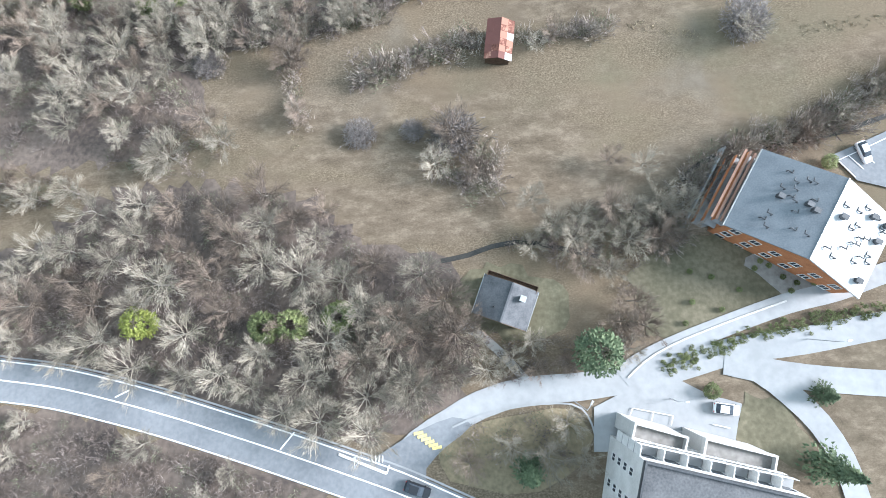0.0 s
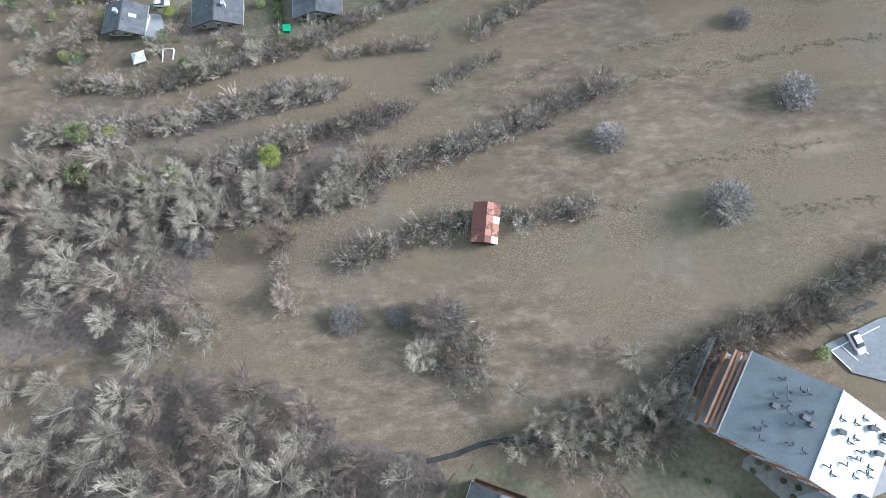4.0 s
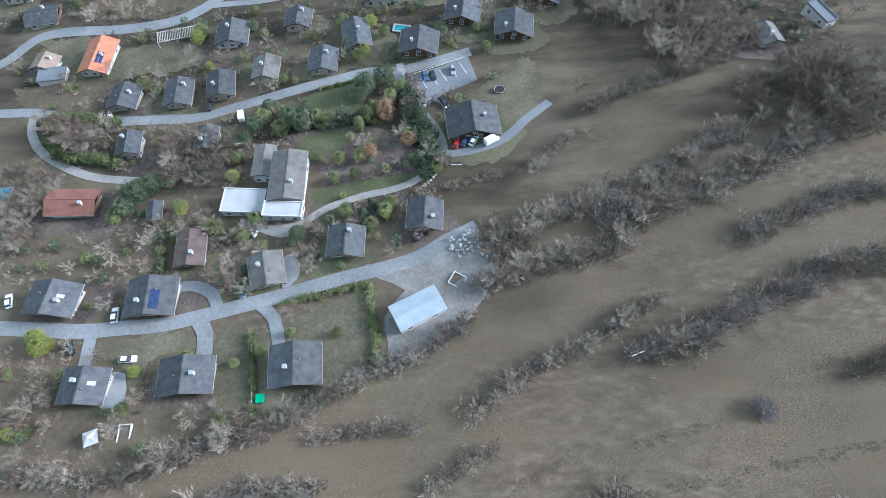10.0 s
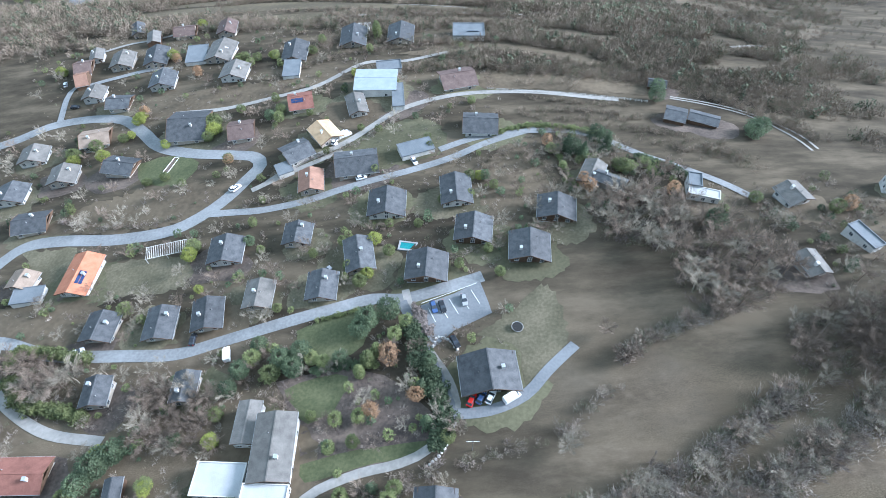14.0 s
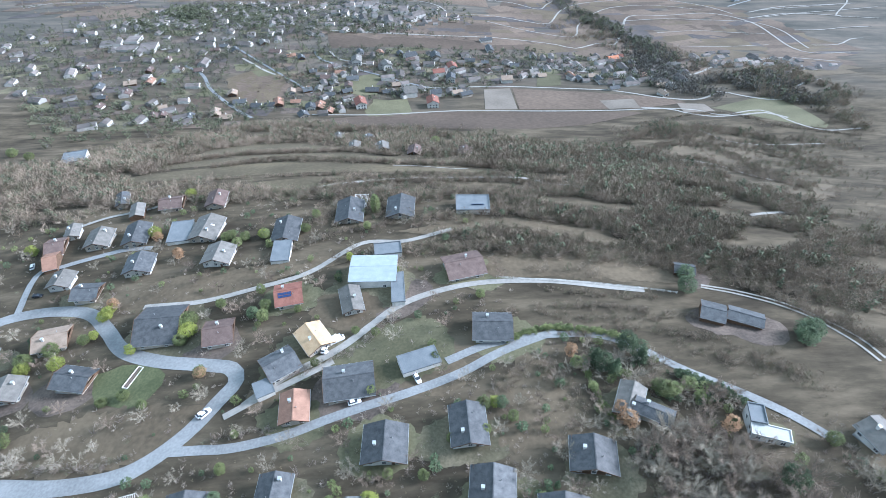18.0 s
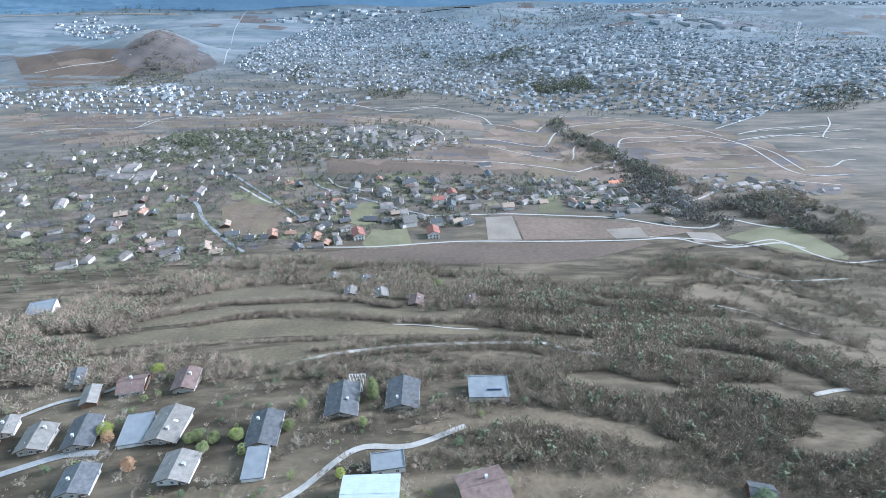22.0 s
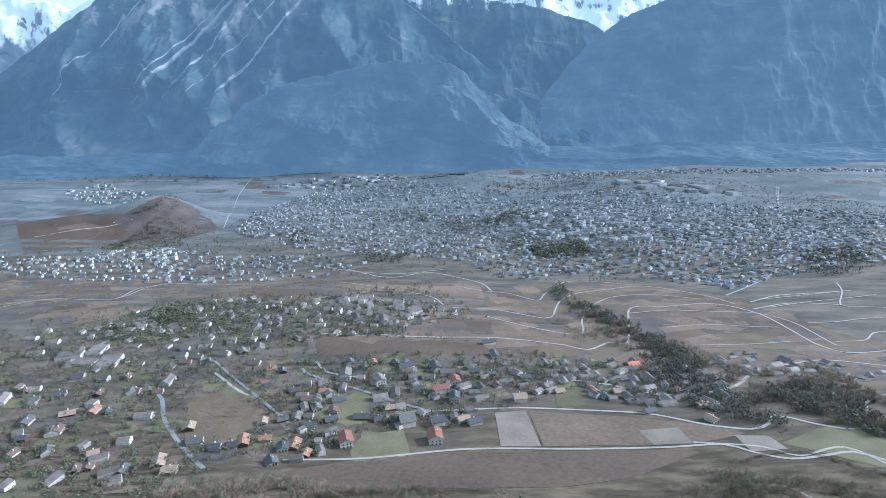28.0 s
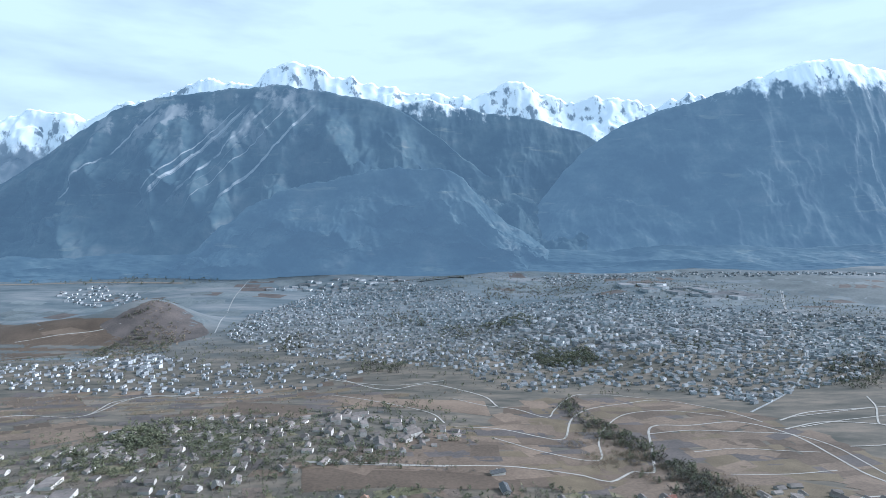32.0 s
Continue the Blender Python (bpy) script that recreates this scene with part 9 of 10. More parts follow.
def plots(name, poly, count, seed, size, mats, yaw, lift, label, category="field"):
    """A patchwork of small plots, each a sheet of its own on the ground."""
    pts = off_fields(spread(poly, count, seed, size[0] * 0.8))
    rng = np.random.RandomState(seed)
    n = 4
    q = (np.arange(n - 1)[:, None] * n + np.arange(n - 1)[None, :]).ravel()
    for i, p in enumerate(pts):
        a = radians(yaw) + rng.normal(0, 0.25)
        w, l = rng.uniform(size[0], size[1]), rng.uniform(size[0], size[1]) * 1.5
        u, v = np.meshgrid(np.linspace(-0.5, 0.5, n) * l, np.linspace(-0.5, 0.5, n) * w)
        u = u + v * rng.uniform(-0.3, 0.3)
        x, y = p[0] + u * math.cos(a) - v * math.sin(a), p[1] + u * math.sin(a) + v * math.cos(a)
        rim = np.column_stack([x.ravel(), y.ravel(), ground_z(x, y).ravel() + 0.05 + 0.25 * lift + 0.04 * (i % 5)])
        tagged(new(name, mesh_of(name, rim, np.column_stack([q, q + 1, q + 1 + n, q + n]), mats[rng.randint(0, len(mats))])), label, category, "", "structure")


plots("garden_plot", [(-609.7, 928.7), (-477.6, 1080.1), (-423.2, 1244.6), (-146.3, 1203.1), (-41.0, 1020.1), (344.6, 895.9), (294.7, 755.4), (150.6, 831.8), (39.2, 771.4), (-62.7, 751.9), (-97.0, 712.3), (-178.5, 703.9), (-193.5, 656.6), (-353.6, 635.8)], 330, 511, (10, 26), [PASTURE, LITTER, LAWN, VINEYARD, LITTER, VINE_DARK], 15, 0.3, "small garden plot between village houses", "field")
plots("vineyard", [(-145.3, 985.0), (51.7, 1209.4), (264.1, 1420.5), (492.8, 1423.0), (585.5, 1235.5), (629.7, 955.0), (466.7, 777.8), (412.8, 890.6), (289.0, 818.3), (249.1, 923.6), (110.9, 963.8), (-39.5, 981.1)], 300, 522, (22, 55), [VINEYARD, VINEYARD, VINEYARD, FALLOW, VINE_DARK], 10, 0.5, "brown winter vineyard on a terrace", "vineyard")
plots("vineyard", [(-993.7, 1517.9), (-666.9, 1546.6), (-331.3, 1556.9), (-164.2, 1622.3), (-51.7, 1445.4), (-174.7, 1241.2), (-374.6, 1158.9), (-516.6, 1084.0), (-671.9, 1132.8)], 150, 533, (20, 45), [VINEYARD, VINEYARD, FALLOW, VINE_DARK], 10, 0.5, "brown winter vineyard plot", "vineyard")
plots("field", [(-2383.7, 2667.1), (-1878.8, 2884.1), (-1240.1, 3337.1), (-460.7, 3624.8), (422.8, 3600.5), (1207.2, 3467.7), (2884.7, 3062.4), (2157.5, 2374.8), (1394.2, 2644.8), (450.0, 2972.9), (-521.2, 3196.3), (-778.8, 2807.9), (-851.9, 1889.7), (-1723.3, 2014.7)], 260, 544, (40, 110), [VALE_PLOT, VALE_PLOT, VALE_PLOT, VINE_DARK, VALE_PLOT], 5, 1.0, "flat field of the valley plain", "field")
village_house(-141.4, 829.9, 555)
village_house(-122.9, 810.5, 566)
village_house(-108.8, 829.8, 577)
village_house(-91.4, 811.2, 588)
village_house(-111.1, 792.6, 599)
village_house(-93.5, 786.4, 610)
village_house(-121.4, 850.5, 621)
village_house(-126.7, 774.5, 632)
village_house(-110.8, 755.7, 643)
village_house(-93.6, 769.0, 654)
village_house(-138.7, 768.9, 665)
village_house(-144.7, 732.3, 676)
village_house(-155.5, 762.9, 687)
village_house(-162.5, 727.0, 698)
village_house(-170.6, 722.2, 709)
village_house(-218.2, 752.3, 720)
village_house(-203.5, 727.4, 731)
village_house(-183.3, 717.8, 742)
village_house(-126.3, 717.2, 753)
village_house(-117.9, 722.4, 764)
village_house(-105.1, 706.8, 775)
village_house(-129.4, 692.9, 786)
village_house(-219.4, 694.9, 797)
village_house(-203.3, 679.0, 808)
village_house(-393.9, 811.9, 819)
village_house(-415.7, 831.9, 830)
village_house(-376.6, 823.6, 841)
village_house(-341.6, 780.0, 852)
village_house(-321.7, 785.9, 863)
village_house(-308.3, 785.5, 874)
village_house(-337.0, 822.8, 885)
village_house(-278.6, 710.0, 896)
village_house(-277.3, 682.2, 907)
village_house(-369.4, 764.1, 918)
village_house(-351.3, 734.1, 929)
village_house(-344.6, 711.4, 940)
village_house(-331.5, 747.6, 951)
village_house(-240.3, 680.5, 962)
village_house(-269.4, 686.6, 973)
village_house(56.9, 884.3, 984)
village_house(75.8, 875.6, 995)
village_house(77.8, 844.2, 1006)
village_house(114.0, 867.1, 1017)
village_house(118.2, 827.0, 1028)
village_house(134.0, 841.0, 1039)
village_house(165.0, 884.0, 1050)
village_house(185.9, 864.2, 1061)
village_house(178.8, 822.8, 1072)
village_house(185.6, 806.9, 1083)
village_house(205.5, 819.7, 1094)
village_house(208.9, 804.7, 1105)
village_house(245.5, 792.6, 1116)
village_house(267.9, 814.0, 1127)
village_house(271.0, 796.1, 1138)
village_house(273.6, 773.4, 1149)
village_house(270.1, 858.7, 1160)
village_house(327.1, 865.0, 1171)
village_house(317.9, 825.5, 1182)
village_house(257.3, 891.5, 1193)
village_house(-36.7, 905.8, 1204)
village_house(-22.8, 882.4, 1215)
village_house(-38.4, 792.9, 1226)
village_house(-48.0, 768.9, 1237)
village_house(43.4, 759.0, 1248)
village_house(33.2, 766.1, 1259)
village_house(142.7, 826.0, 1270)
village_house(216.2, 766.7, 1281)
village_house(263.8, 740.7, 1292)
village_house(282.8, 764.4, 1303)
village_house(-63.8, 905.0, 1314)
village_house(-64.7, 774.5, 1325)
village_house(-90.7, 904.5, 1336)
village_house(-226.5, 936.1, 1347)
village_house(-244.5, 928.1, 1358)
village_house(-274.7, 918.7, 1369)
village_house(-255.5, 902.4, 1380)
village_house(-281.5, 902.5, 1391)
village_house(-280.1, 828.0, 1402)
village_house(-303.3, 828.8, 1413)
village_house(-329.9, 864.4, 1424)
village_house(-202.9, 901.7, 1435)
village_house(-179.2, 885.8, 1446)
village_house(-164.5, 878.2, 1457)
village_house(-91.2, 865.0, 1468, roof='weathered', wall='white', size=[14, 18, 10])
village_house(-52.3, 851.5, 1479, roof='weathered', wall='white', size=[13, 16, 10])
village_house(-22.9, 890.1, 1490, roof='slate', wall='white', size=[14, 18, 9])
village_house(10.5, 891.1, 1501, roof='slate', wall='beige', size=[14, 18, 9])
village_house(13.2, 830.7, 1512, roof='red', wall='white', size=[13, 16, 9])
village_house(31.2, 852.0, 1523, roof='red', wall='white', size=[13, 15, 9])
village_house(-20.9, 762.2, 1534, roof='weathered', wall='white', size=[20, 16, 10])
village_house(4.7, 728.5, 1545, roof='red', wall='white', size=[14, 17, 10])
village_house(8.6, 760.5, 1556, roof='slate', wall='white', size=[13, 13, 8])
village_house(28.2, 810.0, 1567, roof='slate', wall='white', size=[11, 14, 10])
village_house(96.0, 807.5, 1578, roof='tan2', wall='white', size=[13, 15, 8])
village_house(-73.8, 726.3, 1589, roof='red', wall='white', size=[13, 18, 9])
village_house(88.0, 936.6, 1600, roof='slate', wall='white', size=[10, 22, 7])
village_house(254.9, 902.6, 1611, roof='orange', wall='white', size=[12, 16, 6])
village_house(267.1, 914.6, 1622, roof='red', wall='white', size=[10, 12, 6])
village_house(87.5, 987.3, 1633, roof='slate', wall='white', size=[10, 20, 6])
quarter("village_west", [(-609.7, 928.7), (-567.4, 1004.6), (-477.6, 1080.1), (-423.2, 1244.6), (-184.2, 1197.6), (-131.3, 1041.7), (-129.0, 893.2), (-212.0, 909.1), (-245.8, 892.5), (-277.7, 847.9), (-266.4, 796.8), (-209.8, 657.0), (-246.4, 650.8), (-353.6, 635.8)], 120, 1644, (7, 11), (3, 6), 15, label='scattered village houses with gardens')
quarter("village_middle", [(-141.5, 871.6), (-11.4, 923.8), (312.4, 916.0), (337.4, 821.4), (268.4, 760.2), (73.4, 840.3), (25.9, 749.3), (-35.9, 750.5), (-110.2, 686.8)], 110, 1647, (6.5, 10), (3.5, 7), 13, flat=0.1, label="village houses with dark roofs and pale walls")
quarter("village_north", [(-470.6, 1068.7), (-396.2, 1227.6), (-200.0, 1292.0), (16.9, 1300.1), (60.7, 1142.3), (-84.5, 979.7), (-333.5, 977.6)], 110, 1648, (6.5, 10), (3.5, 6), 14, flat=0.1, label="scattered village houses among trees")
quarter("works", [(-454.1, 952.2), (-412.2, 989.8), (-344.3, 911.0), (-380.3, 872.3)], 4, 1655, (15, 24), (5, 7), 24, flat=1.0, label='long low pale works halls')
quarter("village_castle", [(-183.3, 1310.6), (-92.1, 1260.2), (11.4, 1204.0), (-8.8, 1096.1), (-93.1, 1064.3), (-142.5, 1114.9)], 24, 1666, (9, 16), (6, 12), 14, label='old stone houses round a manor')
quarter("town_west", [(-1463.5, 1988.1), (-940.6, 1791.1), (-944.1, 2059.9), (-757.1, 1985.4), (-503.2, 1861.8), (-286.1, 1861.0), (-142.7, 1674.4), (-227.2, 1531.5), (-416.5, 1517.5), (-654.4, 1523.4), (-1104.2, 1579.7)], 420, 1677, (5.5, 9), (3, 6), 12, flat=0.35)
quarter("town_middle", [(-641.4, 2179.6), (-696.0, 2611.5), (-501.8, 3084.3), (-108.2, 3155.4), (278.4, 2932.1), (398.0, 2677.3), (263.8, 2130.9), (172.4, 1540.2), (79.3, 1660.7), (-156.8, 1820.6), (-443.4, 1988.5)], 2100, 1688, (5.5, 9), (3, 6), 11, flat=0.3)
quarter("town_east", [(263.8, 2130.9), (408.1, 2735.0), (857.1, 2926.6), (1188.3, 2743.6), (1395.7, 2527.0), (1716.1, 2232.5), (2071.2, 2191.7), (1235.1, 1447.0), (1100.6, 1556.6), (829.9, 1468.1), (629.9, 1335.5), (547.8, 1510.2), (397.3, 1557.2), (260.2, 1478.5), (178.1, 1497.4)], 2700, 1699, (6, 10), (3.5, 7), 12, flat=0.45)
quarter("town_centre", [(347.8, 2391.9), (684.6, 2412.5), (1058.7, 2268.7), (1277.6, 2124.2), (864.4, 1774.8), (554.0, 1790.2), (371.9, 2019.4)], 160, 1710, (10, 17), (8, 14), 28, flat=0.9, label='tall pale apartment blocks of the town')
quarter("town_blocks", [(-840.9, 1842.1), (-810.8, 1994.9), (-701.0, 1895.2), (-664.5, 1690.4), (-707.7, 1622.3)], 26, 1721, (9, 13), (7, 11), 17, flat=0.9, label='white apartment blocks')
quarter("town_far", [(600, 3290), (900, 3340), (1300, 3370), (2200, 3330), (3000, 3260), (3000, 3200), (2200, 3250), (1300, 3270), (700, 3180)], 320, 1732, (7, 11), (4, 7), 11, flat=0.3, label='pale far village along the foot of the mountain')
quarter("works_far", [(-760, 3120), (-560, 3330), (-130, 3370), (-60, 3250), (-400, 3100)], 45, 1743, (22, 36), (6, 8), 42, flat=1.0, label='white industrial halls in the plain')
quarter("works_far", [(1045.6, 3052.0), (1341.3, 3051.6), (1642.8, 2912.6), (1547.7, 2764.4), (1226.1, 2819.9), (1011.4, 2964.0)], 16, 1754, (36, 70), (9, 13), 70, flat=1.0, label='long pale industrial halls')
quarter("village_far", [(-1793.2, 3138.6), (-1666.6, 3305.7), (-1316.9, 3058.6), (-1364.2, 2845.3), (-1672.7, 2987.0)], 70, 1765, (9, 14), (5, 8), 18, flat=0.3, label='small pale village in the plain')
quarter("village_slope", [(365.3, 919.8), (451.1, 971.9), (511.1, 879.0), (533.6, 850.8), (443.3, 798.4), (365.0, 870.9)], 34, 1776, (6, 9.5), (3, 5), 14, label='scattered houses on a slope')
far_wood("village_trees", [(-637.6, 961.6), (-470.6, 1068.7), (-416.6, 1229.7), (-144.1, 1188.9), (-41.7, 1041.6), (327.1, 865.0), (287.9, 763.5), (148.7, 825.5), (38.6, 765.6), (-62.0, 746.7), (-95.7, 706.8), (-176.2, 698.5), (-190.3, 650.7), (-348.3, 630.8)], 3600, 1787, greens=0.4, low=3, high=7)
far_wood("town_trees", [(-1365.4, 1964.8), (-770.7, 2054.0), (-519.2, 3184.7), (530.5, 3430.3), (1701.3, 3151.4), (1992.2, 2328.6), (1152.7, 1493.8), (540.1, 1443.4), (163.6, 1483.4), (-258.1, 1704.2), (-983.1, 1505.3)], 6500, 1798, greens=0.45, low=4.5, high=9)
far_wood("far_plain_wood", [(315.7, 3012.4), (674.6, 3208.8), (987.9, 3224.6), (871.8, 2970.7), (536.8, 2857.3), (318.3, 2821.7)], 500, 1809, greens=0.2, low=8, high=14)
far_wood("far_plain_wood", [(86.3, 2365.6), (345.4, 2378.7), (275.7, 2207.9), (76.3, 2164.8)], 150, 1820, greens=0.4, low=9, high=16)
far_wood("far_plain_wood", [(311.5, 1755.7), (521.1, 1978.3), (463.0, 1709.0), (326.7, 1639.5)], 220, 1831, greens=0.4, low=8, high=13)
far_wood("far_plain_wood", [(-1053.2, 2164.5), (-852.6, 2242.5), (-752.7, 2012.8), (-979.6, 2004.7)], 260, 1842, greens=0.3, low=7, high=12)
far_wood("far_plain_wood", [(-3465.8, 3458.1), (-3574.8, 3558.6), (-1687.7, 3456.5), (-994.1, 3622.4), (-1084.0, 3318.7), (-1601.3, 3292.5), (-2254.2, 3402.8)], 300, 1853, greens=0.4, low=9, high=17)
far_wood("far_plain_wood", [(310.9, 1442.5), (291.3, 1304.8), (328.3, 1165.8), (349.0, 1062.2), (361.4, 974.6), (322.5, 955.1), (309.2, 1062.2), (266.9, 1198.0), (261.2, 1347.2)], 500, 1864, greens=0.35, low=6, high=11)
far_wood("far_plain_wood", [(230.8, 2033.8), (403.4, 2076.0), (467.1, 1812.7), (368.9, 1690.0), (235.3, 1752.6)], 300, 1875, greens=0.35, low=7, high=13)
far_wood("far_plain_wood", [(798.9, 2036.5), (975.3, 2083.6), (901.3, 1891.8), (695.7, 1756.2)], 160, 1886, greens=0.35, low=7, high=13)
far_wood("far_plain_wood", [(-226.3, 2550.7), (4.0, 2644.2), (45.3, 2415.3), (-164.7, 2335.3)], 200, 1897, greens=0.35, low=7, high=13)
far_wood("far_plain_wood", [(-480.6, 2133.9), (-384.0, 2200.4), (-344.8, 2000.3), (-423.0, 1974.0)], 120, 1908, greens=0.35, low=7, high=13)
far_wood("far_plain_wood", [(1022.4, 1667.1), (1236.2, 1705.5), (975.9, 1419.8), (911.1, 1490.0)], 300, 1919, greens=0.35, low=7, high=13)
far_wood("far_plain_wood", [(-155.1, 1804.3), (-32.3, 1725.7), (-58.2, 1638.5), (-144.5, 1693.8)], 120, 1930, greens=0.35, low=7, high=13)
far_wood("far_plain_wood", [(-994.1, 3622.4), (-486.2, 3814.9), (246.5, 4009.1), (388.5, 3601.3), (-444.9, 3505.8)], 400, 1941, greens=0.35, low=7, high=13)

# ---- the apartment building and the block by the lane ----
def apartment_building(x, y, yaw, w, l, eave, ridge):
    """Gable roof, its sunlit and shaded slopes given two tones, over orange timber fronts, with slatted balconies on
    one end.
    """
    z = float(ground_z(x, y)) - 0.5
    t = thing("apartment_building", x, y, z, yaw, "apartment building with orange timber fronts and pale metal roof", "building")
    a, b = w / 2, l / 2
    bw, bl = a - 0.9, b - 0.7
    e2 = eave + 0.9 * (ridge - eave) / a
    v = np.array([(-bw, -bl, -4), (bw, -bl, -4), (bw, -bl, e2), (0, -bl, ridge - 0.2), (-bw, -bl, e2)])
    v = np.concatenate([v, v * (1, -1, 1)])
    me = bpy.data.meshes.new("wall")
    me.from_pydata(v.tolist(), [], [(0, 1, 2, 3, 4), (9, 8, 7, 6, 5), (1, 6, 7, 2), (5, 0, 4, 9), (4, 3, 8, 9), (2, 7, 8, 3), (0, 5, 6, 1)])
    me.materials.append(WARM_WOOD)
    part("wall", me, None, t)
    # one roof: the grey slope paints in shade, the white one sunlight
    part("roof_slope", slab([(0, -b, ridge), (0, b, ridge), (-a, b, eave), (-a, -b, eave)], 0.3), GREY_METAL, t, "metal roof slope, grey for its shaded side")
    part("roof_slope", slab([(0, b, ridge), (0, -b, ridge), (a, -b, eave), (a, b, eave)], 0.3), WHITE_ROOF, t, "metal roof slope, white for its sunlit side")
    part("ridge_cap", box(-0.12, 0.12, -b, b, ridge - 0.05, ridge + 0.08), STEEL, t)
    for s in (-1, 1):
        part("fascia", box(s * a - 0.12, s * a + 0.12, -b, b, eave - 0.4, eave - 0.05), PLASTER, t)
    rise = (ridge - eave) / a
    rng = random.Random(3)
    for k in range(44):
        ux, uy = (rng.uniform(-0.75, -0.1) if k < 18 else rng.uniform(0.1, 0.9)) * a, rng.uniform(-0.75, 0.75) * b
        uz = ridge - abs(ux) * rise
        if k % 6 == 0:
            c = part("roof_vent", box(ux - 0.45, ux + 0.45, uy - 0.3, uy + 0.3, uz - 0.4, uz + 0.9), SLATE, t)
            part("cap", box(ux - 0.55, ux + 0.55, uy - 0.4, uy + 0.4, uz + 0.9, uz + 1.0), SLATE, c)
        else:
            q = rng.choice((0.5, -0.5))
            part("snow_guard", tube([(ux, uy, uz - 0.1), (ux, uy, uz + 0.45), (ux + q * 1.7, uy, uz + 0.45), (ux + q * 1.7, uy + 0.6, uz + 0.3)], (0.11, 0.11, 0.11, 0.11), 5), SLATE, t)
    for s in (-1, 1):
        for fl in range(3):
            for k in range(6):
                window(t, pose((k - 2.5) * w / 6.6, -bl * s, 0.6 + fl * 2.7, 0, 0, 0 if s > 0 else 180), 1.4, 1.4)
    for fl in range(3):
        o = part("balcony", box(-bw - 2.2 - 0.5 * (2 - fl), -bw, -bl, bl, fl * 2.7 - 0.2, fl * 2.7), CONCRETE, t)
        part("railing", box(-bw - 2.2 - 0.5 * (2 - fl), -bw - 2.1 - 0.5 * (2 - fl), -bl, bl, fl * 2.7, fl * 2.7 + 1.0), WARM_WOOD, o)
    for k in range(4):
        part("sun_slat", box(-bw - 3.0 + k * 0.75, -bw - 2.6 + k * 0.75, -bl, bl, eave - 0.9 - 0.15 * (3 - k), eave - 0.7 - 0.15 * (3 - k)), COPPER_ROOF, t, "rust-brown sun slat")
    part("terrace_wall", box(-bw - 4.2, -bw - 3.9, -bl - 2, bl + 2, -4, 0.6), CONCRETE, t)
    return t


def balcony_block(x, y, yaw, w, l, h):
    """Tall white block, flat dark roof, rows of balconies on its long front."""
    z = float(ground_z(x, y))
    t = thing("balcony_block", x, y, z, yaw, "white apartment block with rows of slatted balconies", "building")
    a, b = w / 2, l / 2
    part("wall", box(-a, a, -b, b, -5, h - 0.3), PLASTER, t)
    part("roof", box(-a, a, -b, b, h - 0.3, h), FELT, t, "dark flat roof")
    part("parapet", join(box(-a, a, -b, -b + 0.3, h, h + 0.5), box(-a, a, b - 0.3, b, h, h + 0.5), box(-a, -a + 0.3, -b + 0.3, b - 0.3, h, h + 0.5), box(a - 0.3, a, -b + 0.3, b - 0.3, h, h + 0.5)), SLATE, t)
    for fl in range(4):
        for k in range(7):
            u = -a + (k + 0.5) * w / 7
            o = part("balcony", shared("balcony_slab|%.1f" % w, lambda: box(-w / 14 + 0.06, w / 14 - 0.06, 0, 1.5, -0.18, 0), CONCRETE), None, t, at=pose(u, b, 1.2 + fl * 2.5))
            part("railing", shared("balcony_rail|%.1f" % w, lambda: join(*[box(-w / 14 + 0.06, w / 14 - 0.06, 1.42, 1.5, q, q + 0.14) for q in (0.15, 0.45, 0.75, 1.05)], *[box(-w / 14 + 0.06, -w / 14 + 0.2, q, q + 0.16, 2.2, 2.34) for q in (0.1, 0.6, 1.1)], box(-w / 14 + 0.06, -w / 14 + 0.2, 0, 1.5, 0, 2.2)), FRAME), None, o)
            part("window", shared("balcony_window", lambda: box(-1.0, 1.0, -0.03, 0.05, 0.1, 2.0), GLASS), None, t, at=pose(u, b, 1.2 + fl * 2.5))
        for k in (-0.3, 0.0, 0.3):
            window(t, pose(-a, k * l, 1.8 + fl * 2.5, 0, 0, -90), 1.0, 1.2)
    part("roof_vent", box(-2, -0.8, -0.6, 0.6, h, h + 1.0), PLASTER, t)
    return t


def terrace_annex(x, y, yaw, w, l, h):
    z = float(ground_z(x, y))
    t = thing("terrace_annex", x, y, z, yaw, "low white annex with a gravelled roof terrace", "building")
    a, b = w / 2, l / 2
    part("wall", box(-a + 0.1, a - 0.1, -b + 0.1, b - 0.1, -4, h - 0.1), PLASTER, t)
    part("roof", box(-a + 0.3, a - 0.3, -b + 0.3, b - 0.3, h - 0.1, h), GRAVEL, t, "gravelled flat roof")
    part("parapet", join(box(-a, a, -b, -b + 0.3, h - 0.1, h + 0.9), box(-a, a, b - 0.3, b, h - 0.1, h + 0.9), box(-a, -a + 0.3, -b + 0.3, b - 0.3, h - 0.1, h + 0.9), box(a - 0.3, a, -b + 0.3, b - 0.3, h - 0.1, h + 0.9)), PLASTER, t)
    return t


# ---- cars ----
CAR_PAINT = {"white": solid("white_car_paint", (0.75, 0.76, 0.77), 0.25), "black": solid("black_car_paint", (0.025, 0.027, 0.032), 0.2), "grey": solid("grey_car_paint", (0.30, 0.31, 0.33), 0.25), "red": solid("red_car_paint", (0.50, 0.03, 0.025), 0.25), "blue": solid("blue_car_paint", (0.06, 0.10, 0.22), 0.25)}


